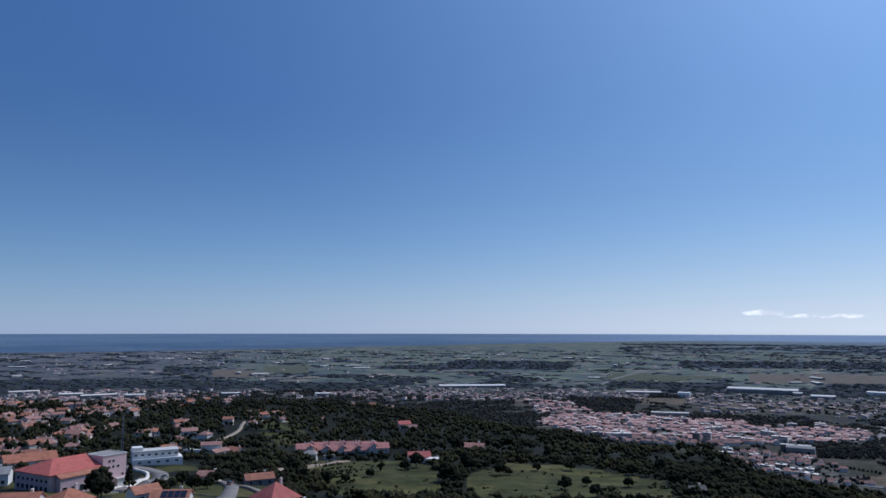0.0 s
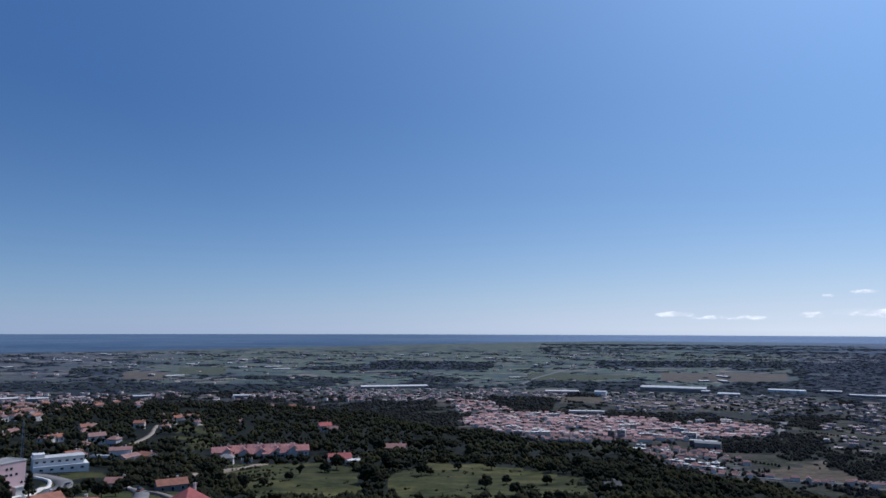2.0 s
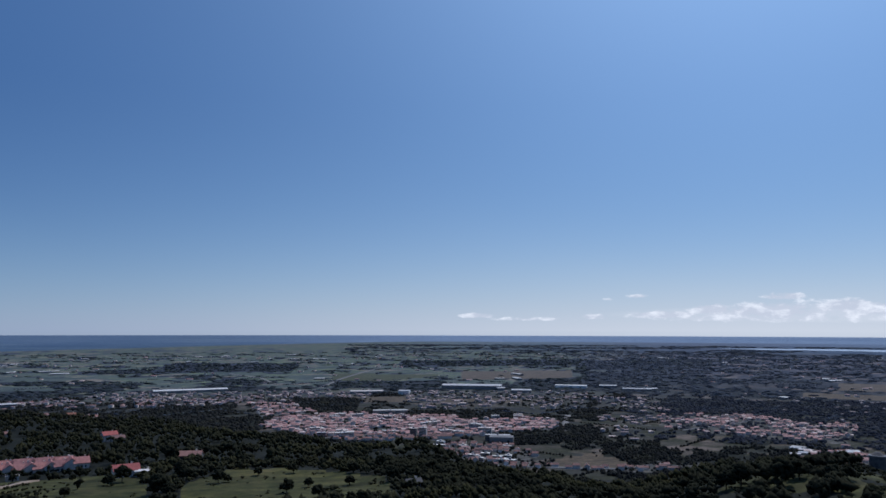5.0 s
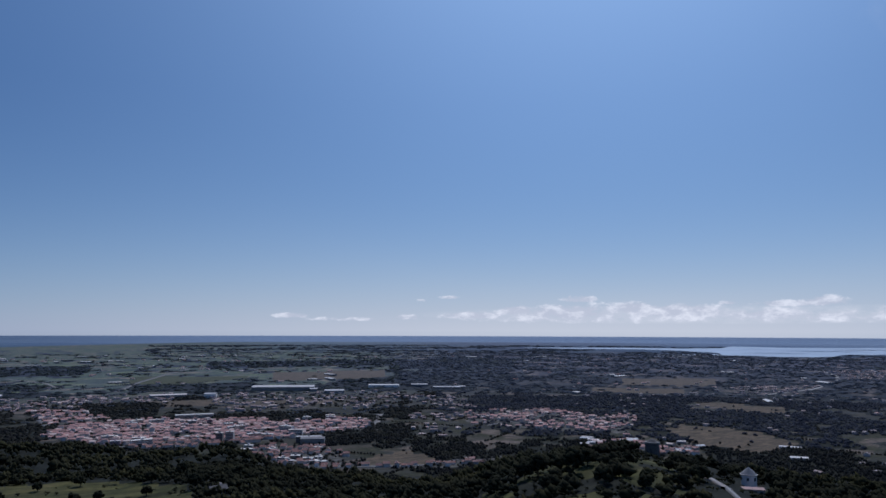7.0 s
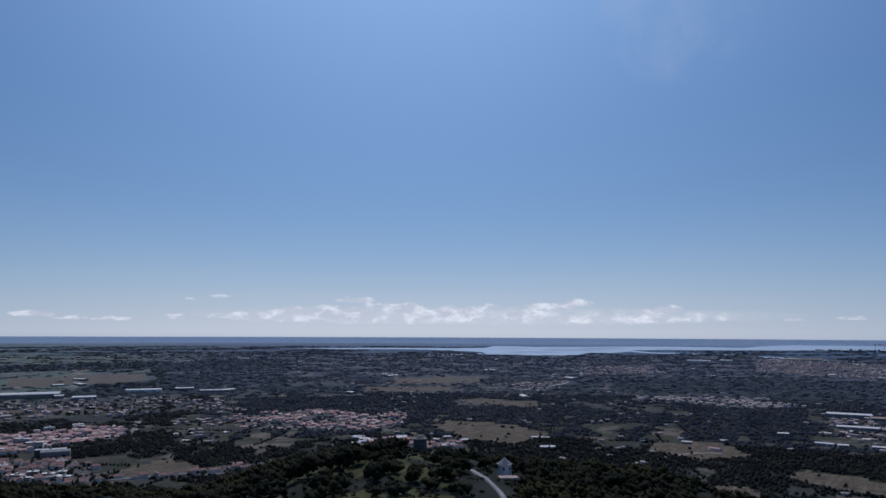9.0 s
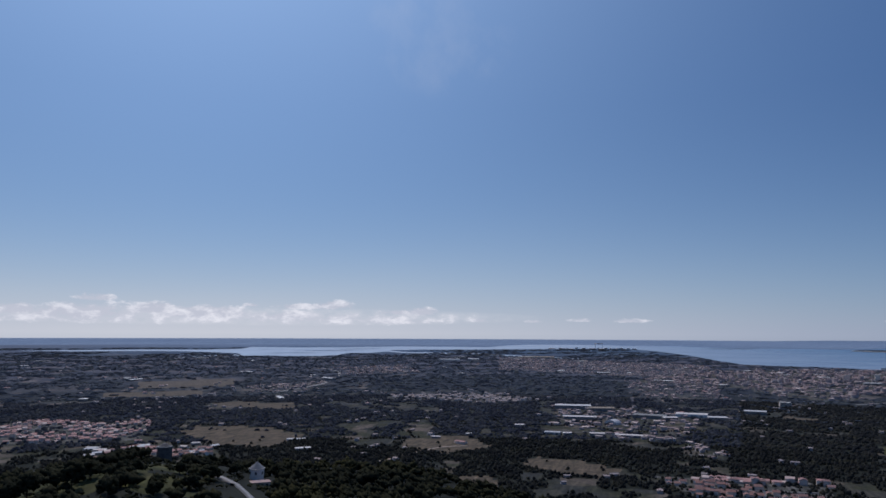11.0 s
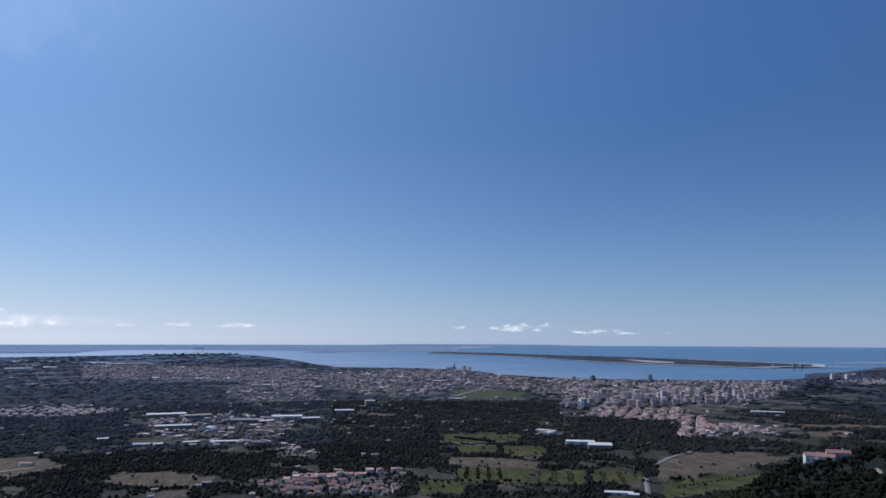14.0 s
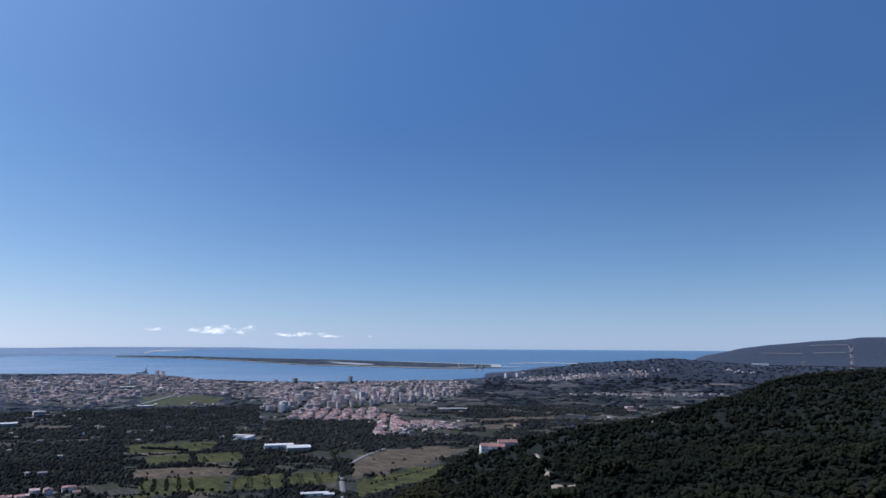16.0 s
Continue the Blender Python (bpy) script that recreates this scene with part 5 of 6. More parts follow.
def house(b, D, turn, lx, ly, tall, rise, label, kind="gable", wall=None, roof=None, group="", windows=True, name="house"):
    """A house with walls, roof, chimney, door and windows."""
    h = thing(name, stand(b, D, turn), label, "house", group)
    wall, roof = wall or WALL, roof or ROOF
    if kind == "gable":
        part("wall", gable_walls(lx, ly, tall, rise), wall, h)
        part("roof", gable_roof(lx, ly, tall, rise), roof, h)
    else:
        part("wall", boxes((-lx / 2, lx / 2, -ly / 2, ly / 2, -3, tall)), wall, h)
        part("roof", hip_roof(lx, ly, tall, rise), roof, h)
    part("chimney", boxes((lx * 0.2, lx * 0.2 + 0.7, 0.5, 1.2, tall, tall + rise + 0.9), (lx * 0.2 - 0.1, lx * 0.2 + 0.8, 0.4, 1.3, tall + rise + 0.7, tall + rise + 0.85)), TRIM, h)
    if windows:
        n = max(2, int(lx / 3.2))
        for lev in range(max(1, int(tall / 2.9))):
            for i in range(n):
                x = (i + 0.5) / n * lx - lx / 2
                window_on(h, x, -ly / 2, 0.9 + lev * 2.9, 1.1, 1.3, "y-")
        part("door", boxes((-0.5, 0.5, -ly / 2 - 0.06, -ly / 2, 0, 2.1)), GLASS, h)
    return h


# ---- roads ----
def road(name, points, width, mat, label, up=0.6, category="road"):
    """A ribbon along (bearing, distance) points, laid on the ground."""
    p = np.array(points, float)
    a = np.radians(p[:, 0])
    xy = np.stack([p[:, 1] * np.sin(a), p[:, 1] * np.cos(a)], -1)
    t = np.concatenate([[0], np.cumsum(np.hypot(*np.diff(xy, axis=0).T))])
    u = np.linspace(0, t[-1], max(4, int(t[-1] / max(4, p[:, 1].mean() * 0.012))))
    x, y = np.interp(u, t, xy[:, 0]), np.interp(u, t, xy[:, 1])
    for _ in range(3):
        x[1:-1], y[1:-1] = (x[:-2] + 2 * x[1:-1] + x[2:]) / 4, (y[:-2] + 2 * y[1:-1] + y[2:]) / 4
    dx, dy = np.gradient(x), np.gradient(y)
    n = np.hypot(dx, dy)
    rows = []
    for k, lift in ((-0.5, -1.5), (-0.5, 0), (0.0, 0.06), (0.5, 0), (0.5, -1.5)):
        X, Y = x - dy / n * width * k, y + dx / n * width * k
        co, _ = place(np.degrees(np.arctan2(X, Y)), np.hypot(X, Y), up + lift)
        rows.append(co)
    co = np.stack(rows, 0)
    return tagged(new(name, mesh_of(name, co.reshape(-1, 3), sheet_faces(5, len(u)), [mat])), label, category, kind="structure")


road("road", ((17.9, 1700), (17.4, 1600), (16.6, 1480)), 14, TARMAC, "pale straight street running through the terracotta town")
road("road", ((31.5, 2000), (31.0, 1650)), 16, TARMAC, "pale street at the town's edge")
road("road", ((60.5, 2860), (63.9, 3250), (65.4, 3900), (65.3, 4300), (64.6, 4700), (63.0, 4800)), 17, CONCRETE, "pale motorway curving over the plain")
road("road", ((53.0, 2750), (58.0, 2850), (66.0, 2900), (71.0, 2860)), 14, TARMAC, "long pale road across the plain")
road("road", ((120.6, 1080), (120.4, 1200), (120.3, 1300), (121.2, 1420), (122.4, 1521), (123.7, 1598)), 9, TARMAC, "grey country road between fields")
road("road", ((25.0, 1240), (31.5, 1235), (36.0, 1250), (38.4, 1335)), 9, TARMAC, "pale road along the town's foot")
road("road", ((68.5, 1310), (70.8, 1390), (73.5, 1480), (75.5, 1490)), 9, DIRT, "tan dirt road winding over a rise")
road("road", ((103.5, 2760), (105.5, 2900), (108.0, 3400), (110.2, 3480)), 22, TARMAC, "pale curved road beside a green at the city's edge")
road("road", ((7.0, 2230), (7.6, 2000), (7.9, 1930)), 16, TARMAC, "pale avenue at the town's end")
road("road", ((12.0, 2900), (13.5, 3400), (15.5, 4000), (17.0, 4500)), 20, TARMAC, "long pale road out over the plain")
road("road", ((5.0, 3900), (7.5, 3500), (8.5, 3100), (11.0, 3050)), 16, TARMAC, "pale road bending across the fields")
road("dirt_track", ((135.5, 560), (135.8, 517), (136.0, 464), (136.3, 400), (136.6, 372)), 3.0, DIRT, "pale dirt track on the wooded slope", up=1.2)
road("dirt_track", ((136.8, 338), (137.4, 327), (137.9, 325), (138.7, 332)), 3.5, DIRT, "pale dirt track among scrub", up=1.2)
# pale benches of a quarry on the far ridge
for pts in (((152.3, 7480), (153.7, 7380), (155.0, 7350)), ((155.7, 7350), (157.8, 7335)), ((155.5, 7700), (157.9, 7650))):
    road("quarry_bench", pts, 20, CONCRETE, "pale cut bench of a quarry on the far ridge", up=6.0, category="quarry")

# ---- the near hill to the east: hall, drive and houses ----
hall = thing("assembly_hall", Matrix.Translation((-142.9, 264.2, 169.0)) @ Matrix.Rotation(radians(61.8), 4, "Z"), "pink plastered hall with red tiled roofs and a tall stage tower", "public building")
part("main_wing", boxes((0, 21.5, 0, 20.7, -6, 7.3)), PINK, hall, "long pink plastered wing")
roof = bmesh.new()
v = [roof.verts.new(c) for c in ((-0.6, -0.6, 7.2), (21.4, -0.6, 7.2), (21.4, 21.3, 7.2), (-0.6, 21.3, 7.2), (7.5, 10.3, 11.4), (21.4, 10.3, 11.4), (-0.6, -0.6, 7.5), (21.4, -0.6, 7.5), (21.4, 21.3, 7.5), (-0.6, 21.3, 7.5))]
for q in ((0, 3, 2, 1), (6, 7, 5, 4), (8, 9, 4, 5), (9, 6, 4), (0, 1, 7, 6), (2, 3, 9, 8), (3, 0, 6, 9), (1, 2, 8, 5, 7)):
    roof.faces.new([v[i] for i in q])
part("roof", roof, RED_ROOF, hall)
low = bmesh.new()
v = [low.verts.new(c) for c in ((2, -3.4, 6.0), (21.4, -3.4, 6.0), (21.4, -0.7, 7.1), (2, -0.7, 7.1), (2, -3.4, 6.3), (21.4, -3.4, 6.3), (21.4, -0.7, 7.4), (2, -0.7, 7.4))]
for q in ((3, 2, 1, 0), (4, 5, 6, 7), (0, 1, 5, 4), (1, 2, 6, 5), (2, 3, 7, 6), (3, 0, 4, 7)):
    low.faces.new([v[i] for i in q])
part("lean_to_roof", low, ORANGE_ROOF, hall)
part("side_aisle", boxes((2.4, 21.4, -3.0, 0, -6, 6.1)), PINK, hall)
tower = part("stage_tower", boxes((21.5, 32.1, -0.15, 9.5, -9, 10.8)), PINK, hall, "tall blank pink tower block")
part("parapet", boxes((21.3, 32.3, -0.35, 0.05, 10.8, 11.2), (21.3, 32.3, 9.3, 9.7, 10.8, 11.2), (21.3, 21.7, 0.05, 9.3, 10.8, 11.2), (31.9, 32.3, 0.05, 9.3, 10.8, 11.2)), TRIM, tower)
part("tower_roof", boxes((21.7, 31.9, 0.05, 9.3, 10.8, 10.92)), CONCRETE, tower)
for x, z in ((24.4, 8.2), (26.2, 8.2), (24.4, 5.9), (26.2, 5.9), (28.4, 5.9), (30.6, 2.6)):
    window_on(hall, x, -0.15, z, 0.9, 0.9, "y-")
for i in range(7):
    window_on(hall, 0, 1.6 + i * 2.8, 4.6, 1.2, 1.1, "x-")
    window_on(hall, 0, 1.6 + i * 2.8, 1.6, 1.5, 1.6, "x-")
for i in range(6):
    window_on(hall, 4.2 + i * 3.4, -3.0, 0.6, 1.6, 2.2, "y-")
part("porch", boxes((27.4, 31.2, -1.6, -0.15, -6, 1.4), (27.0, 31.6, -2.0, -0.15, 1.4, 1.8)), TRIM, hall, "pale entrance porch")

lodge = thing("long_white_building", stand(-22.1, 402, 6), "long white two-storey building with flat roof and ribbon windows", "building")
part("upper_storey", boxes((-8, 14, -4, 5, 3.0, 6.4)), WHITE, lodge)
part("lower_storey", boxes((-8, 16, -6, 5, -4, 3.0)), WHITE, lodge)
part("roof_slab", boxes((-8.4, 14.4, -4.4, 5.4, 6.4, 6.7)), TRIM, lodge)
part("stair_head", boxes((-8, -3, -3, 3, 6.7, 8.4)), WHITE, lodge)
for i in range(7):
    window_on(lodge, -6.4 + i * 3.2, -4, 4.4, 1.3, 0.8, "y-")
for i in range(5):
    window_on(lodge, -4.6 + i * 4.4, -6, 0.9, 1.4, 0.9, "y-")

house(-12.9, 241, 35, 11, 11, 5.5, 4.2, "house under a steep red hipped roof at the hill's edge", "hip", WALL, RED_ROOF)
house(-11.2, 236, 12, 9, 8, 4.2, 1.2, "low flat-roofed annex with pale parapet beside the red roof", "hip", WHITE, CONCRETE)
solar_house = house(-20.4, 236, -14, 11, 8, 2.7, 2.0, "long house with orange tiles and solar panels on its roof", "gable", WALL, ORANGE_ROOF)
for i in range(4):
    bm = bmesh.new()
    x = -2.5 + i * 1.9
    v = [bm.verts.new(c) for c in ((x, -3.5, 3.2), (x + 1.7, -3.5, 3.2), (x + 1.7, -0.8, 4.55), (x, -0.8, 4.55), (x, -3.5, 3.32), (x + 1.7, -3.5, 3.32), (x + 1.7, -0.8, 4.67), (x, -0.8, 4.67))]
    for q in ((3, 2, 1, 0), (4, 5, 6, 7), (0, 1, 5, 4), (1, 2, 6, 5), (2, 3, 7, 6), (3, 0, 4, 7)):
        bm.faces.new([v[k] for k in q])
    part("solar_panel", bm, PANEL, solar_house)
house(-27.1, 238, 30, 10, 9, 4.2, 2.6, "house with an orange hipped tile roof below the pink hall", "hip", WALL, ORANGE_ROOF)
house(-30.0, 240, -20, 10, 8, 3.8, 2.0, "low house with orange tiles beside the pink hall", "gable", WALL, ORANGE_ROOF)
house(-31.9, 338, -10, 14, 10, 4.6, 2.0, "white house with a dark awning behind the hall", "gable", WHITE, CONCRETE)
house(-29.7, 395, 12, 22, 11, 5.2, 3.0, "wide house with orange tiled roof behind the hall", "gable", WALL, ORANGE_ROOF)
house(-14.2, 326, 12, 12, 7, 3.0, 1.9, "low blue-grey house under brown tiles among vines", "gable", CONCRETE, ORANGE_ROOF)
house(-17.8, 330, -25, 9, 7, 3.2, 1.6, "small house with terracotta roof in scrub", "gable", WALL, ROOF)
house(-22.3, 246, 24, 8, 7, 3.2, 1.7, "low house with terracotta tiles below the drive", "gable", WHITE, ORANGE_ROOF)
house(-10.4, 470, -8, 9, 7, 4.2, 1.8, "small white villa with a pale hipped roof by the vineyard", "hip", WHITE, CONCRETE)
house(-8.9, 475, 5, 6, 5, 3.2, 1.0, "small white outbuilding near the vineyard", "hip", WHITE, CONCRETE)
house(-1.9, 432, 10, 13, 8, 3.8, 2.6, "farmhouse with a red tiled roof among trees", "gable", WALL, RED_ROOF)
house(-0.7, 428, -6, 8, 5, 3.0, 0.6, "long white outbuilding beside the farmhouse", "hip", WHITE, WHITE)
house(2.5, 475, -12, 13, 9, 4.0, 2.2, "old roofless-looking house with weathered brown tiles", "gable", STONE, ROOF)
house(-3.1, 690, 20, 12, 9, 6.0, 2.6, "house with red roof and pale walls in the wood", "gable", WALL, RED_ROOF)
house(-2.5, 672, 5, 10, 7, 5.0, 2.0, "pale house in the wood", "gable", WALL, ROOF)
# terraced row on the slope
for i in range(11):
    house(-11.0 + i * 0.62, 514 - i * 1.5, 4 + (i % 3) * 2 + (90 if i % 2 else 0), 10.5 if i % 2 else 8.4, 8.0 if i % 2 else 11, 3.4 + 0.5 * (i % 2), 2.9, "terraced house with pink tiled roof in a stepped row", "gable", WALL, PINK_ROOF, "terraced houses on the slope", windows=i % 2 == 0, name="terraced_house")
for i in range(9):
    house(-10.2 + i * 0.62, 530 - i * 1.5, 4 + (i % 3) * 3 + (90 if i % 2 == 0 else 0), 10 if i % 2 else 8.4, 8.0 if i % 2 == 0 else 10.5, 3.9 + 0.5 * (i % 2), 2.8, "terraced house with pink tiled roof in the upper row", "gable", WALL, PINK_ROOF, "terraced houses on the slope", windows=False, name="terraced_house")
road("road", ((-25.4, 300), (-24.2, 304), (-23.2, 312), (-22.2, 332), (-21.4, 345), (-21.1, 363), (-21.7, 381), (-22.7, 389), (-24.2, 390)), 7, TARMAC, "curved grey drive round a lawn")
road("kerb", ((-24.6, 307), (-24.0, 312), (-23.0, 336), (-22.2, 352), (-22.0, 364), (-22.3, 377), (-23.0, 384)), 1.5, TRIM, "broad pale kerb round the lawn", up=0.9, category="kerb")
road("road", ((-17.2, 225), (-16.4, 262), (-16.1, 290), (-16.2, 307), (-17.0, 322), (-18.2, 330)), 5, TARMAC, "winding grey lane")
road("dirt_track", ((-15.4, 745), (-15.6, 691), (-15.7, 655), (-16.2, 629), (-17.3, 582)), 3.2, DIRT, "pale track winding up to the hilltop houses", up=0.8)
road("dirt_track", ((-15.6, 466), (-16.6, 454), (-17.7, 468), (-19.5, 487)), 5, TRIM, "pale terrace wall below the wood", up=1.8)
road("dirt_track", ((-15.8, 299), (-14.5, 288), (-13.8, 276)), 3, DIRT, "pale verge beside the lane", up=0.8)
road("dirt_track", ((-15.8, 360), (-12.5, 400), (-9.5, 430), (-7.5, 455)), 4, DIRT, "pale track above the vineyard", up=0.9)

# houses of the hill quarter, strung along the ridge among trees
rng = np.random.RandomState(12)
HILL_QUARTER = ((-33, 420, 18), (-31, 520, 30), (-27, 600, 18), (-30, 760, 40), (-25, 860, 30), (-31, 980, 34), (-22, 560, 5), (-24, 1010, 30), (-19, 980, 14), (-13.4, 810, 12), (-5, 1000, 10), (-18, 480, 6), (-19, 700, 4))
for hb, hd, count in HILL_QUARTER:
    for i in range(count):
        b1, d1 = hb + rng.normal(0, 1.3), hd * (1 + rng.normal(0, 0.045))
        if d1 < 400 and b1 > -33:
            continue
        house(b1, d1, rng.uniform(-50, 50), rng.uniform(7, 12), rng.uniform(6, 8.5), rng.choice([2.8, 3.2, 5.6]), rng.uniform(1.4, 2.2), "pale house with terracotta roof on the wooded ridge", "gable" if i % 3 else "hip", WHITE if i % 4 == 0 else WALL, (ROOF, ROOF, ORANGE_ROOF)[i % 3], "houses on the ridge", windows=d1 < 600)

# ---- the windmill hill ----
mill = thing("windmill", stand(58.95, 278, 0, -1.9) @ Matrix.Scale(0.85, 4), "whitewashed round windmill without sails under a pale conical cap", "windmill")
part("tower", prism(bmesh.new(), ring(24, 3.15), -2.5, 7.2, 0.93), WHITE, mill)
part("cap", prism(bmesh.new(), ring(24, 3.35), 7.2, 10.0, 0.06), CONCRETE, mill, "pale grey conical cap")
part("eaves", prism(bmesh.new(), ring(24, 3.45), 7.0, 7.25), TRIM, mill)
for ang in (200, 262, 320):
    bm = bmesh.new()
    box(bm, 2.75, 3.12, -0.4, 0.4, 4.8, 6.0)
    bmesh.ops.rotate(bm, verts=bm.verts, cent=(0, 0, 0), matrix=Matrix.Rotation(radians(ang), 3, "Z"))
    part("window", bm, GLASS, mill)
annex = thing("mill_annex", stand(59.2, 269, 8, -1.2) @ Matrix.Scale(0.85, 4), "low annex with reddish terrace roof at the mill's foot", "annex")
part("wall", boxes((-3.9, 3.9, -2.2, 2.6, -2.5, 2.2)), WALL, annex)
part("terrace", boxes((-4.2, 4.2, -2.6, 2.8, 2.2, 2.45)), painted("faded_terracotta", (0.45, 0.33, 0.31), 0.12), annex, "faded pink terracotta terrace")
part("mast", tube(bmesh.new(), (-0.8, -2.4, 0), (-0.8, -2.4, 4.4), 0.09), TRIM, annex)
for x in (-2.6, 0.6, 2.6):
    window_on(annex, x, -2.2, 0.6, 1.0, 1.1, "y-")
old_mill = thing("old_windmill", stand(52.35, 326, 0, -0.4), "dark stone windmill stump with a low broken cap", "windmill")
part("tower", prism(bmesh.new(), ring(20, 3.2), -2.5, 6.2, 0.92), STONE, old_mill)
part("cap", prism(bmesh.new(), ring(20, 2.7), 6.2, 7.6, 0.3), STONE, old_mill)
part("ledge", prism(bmesh.new(), ring(20, 3.15), 6.0, 6.4), CONCRETE, old_mill)
road("paved_path", ((55.3, 262), (56.0, 259), (56.8, 254), (57.4, 246)), 4.0, CONCRETE, "pale paved forecourt below the windmill", up=0.7, category="path")
road("paved_path", ((57.4, 247), (58.0, 239), (58.5, 230), (58.8, 218), (59.2, 202)), 1.7, CONCRETE, "pale paved path to the windmill", up=0.75, category="path")
road("wall_low", ((53.9, 250), (54.3, 246), (54.7, 245), (55.0, 249), (55.4, 256)), 0.45, CONCRETE, "low pale wall beside the path", up=0.9, category="wall")

# ---- the lattice mast on the wooded ridge ----
mast = thing("lattice_mast", stand(158.1, 1000, 20, -1.0), "tall red and white lattice mast on the wooded ridge", "mast")
levels = 9
for k in range(levels):
    z0, z1 = 35.0 * k / levels, 35.0 * (k + 1) / levels
    r0, r1 = 2.6 - 1.7 * k / levels, 2.6 - 1.7 * (k + 1) / levels
    bm = bmesh.new()
    for i in range(4):
        a0, a1 = 1.5708 * i + 0.785, 1.5708 * (i + 1) + 0.785
        p0, p1 = (r0 * math.cos(a0), r0 * math.sin(a0), z0), (r1 * math.cos(a0), r1 * math.sin(a0), z1)
        q0, q1 = (r0 * math.cos(a1), r0 * math.sin(a1), z0), (r1 * math.cos(a1), r1 * math.sin(a1), z1)
        tube(bm, p0, p1, 0.15, 4)
        tube(bm, p0, q1, 0.08, 3)
        tube(bm, q0, p1, 0.08, 3)
        tube(bm, p1, q1, 0.08, 3)
    part("mast_section", bm, WHITE if k % 2 else STEEL_RED, mast)
for z, ang in ((17, 30), (23, 200), (27, 90), (31, 300), (33, 150)):
    bm = bmesh.new()
    prism(bm, ring(10, 0.9), -0.3, 0.3)
    bmesh.ops.rotate(bm, verts=bm.verts, cent=(0, 0, 0), matrix=Matrix.Rotation(1.5708, 3, "X"))
    bmesh.ops.translate(bm, verts=bm.verts, vec=(1.8 * math.cos(radians(ang)), 1.8 * math.sin(radians(ang)), z))
    part("dish", bm, WHITE, mast)
part("equipment_hut", boxes((-5, 6, -4, -1, -1, 3.2)), WHITE, mast, "pale equipment hut at the mast's foot")

# ---- halls and sheds on the plain ----
def shed(b, D, turn, lx, ly, tall, rise, label, bays=1, roof=None, wall=None):
    """A long hall: a body, one low-pitched roof for each bay, and a row of doors."""
    h = thing("warehouse", stand(b, D, turn), label, "warehouse", "halls on the plain")
    part("body", boxes((-lx / 2, lx / 2, -ly / 2, ly / 2, -2, tall)), wall or SHED_SIDE, h)
    w = ly / bays
    for i in range(bays):
        bm = gable_roof(lx, w, tall, rise, 0.3, 0.5)
        bmesh.ops.translate(bm, verts=bm.verts, vec=(0, -ly / 2 + (i + 0.5) * w, 0))
        part("roof", bm, roof or SHED, h)
    for i in range(3):
        x = (i - 1) * lx * 0.3
        part("gate", boxes((x - 3, x + 3, -ly / 2 - 0.2, -ly / 2, 0, min(5, tall * 0.8))), STEEL, h)
    return h


shed(2.3, 2830, 8, 262, 55, 7, 3, "very long low white warehouse out on the plain")
shed(24.0, 2860, -6, 235, 70, 12, 3, "broad grey warehouse with a pale roof", 2, SHED, SHED_SIDE)
shed(26.3, 2790, 0, 30, 40, 8, 2, "white annex beside the grey warehouse")
shed(15.6, 2640, 4, 120, 40, 8, 2, "long low warehouse with a pale blue roof")
shed(18.6, 2590, -10, 40, 30, 12, 3, "tall white shed on the plain", 1, SHED, WHITE)
shed(27.9, 2690, 0, 72, 40, 9, 3, "white-roofed warehouse on the plain", 1, WHITE)
shed(31.8, 2960, -4, 125, 40, 8, 2, "long white warehouse on the plain", 1, WHITE, WHITE)
shed(34.6, 3000, 6, 70, 30, 7, 2, "white shed on the plain")
shed(36.8, 2880, -3, 110, 30, 6, 2, "low white shed on the plain")
hangar = thing("arched_hangar", stand(86.8, 1905, -28), "white arched hangar among grey sheds", "hangar")
arch = bmesh.new()
prism(arch, [(-17, 0), (-16, 5), (-12, 9), (-6, 11.5), (0, 12.2), (6, 11.5), (12, 9), (16, 5), (17, 0)], -14, 14)
bmesh.ops.rotate(arch, verts=arch.verts, cent=(0, 0, 0), matrix=Matrix.Rotation(1.5708, 3, "X"))
part("shell", arch, WHITE, hangar)
part("gate", boxes((-6, 6, -14.2, -14, 0, 6)), SHED_SIDE, hangar)
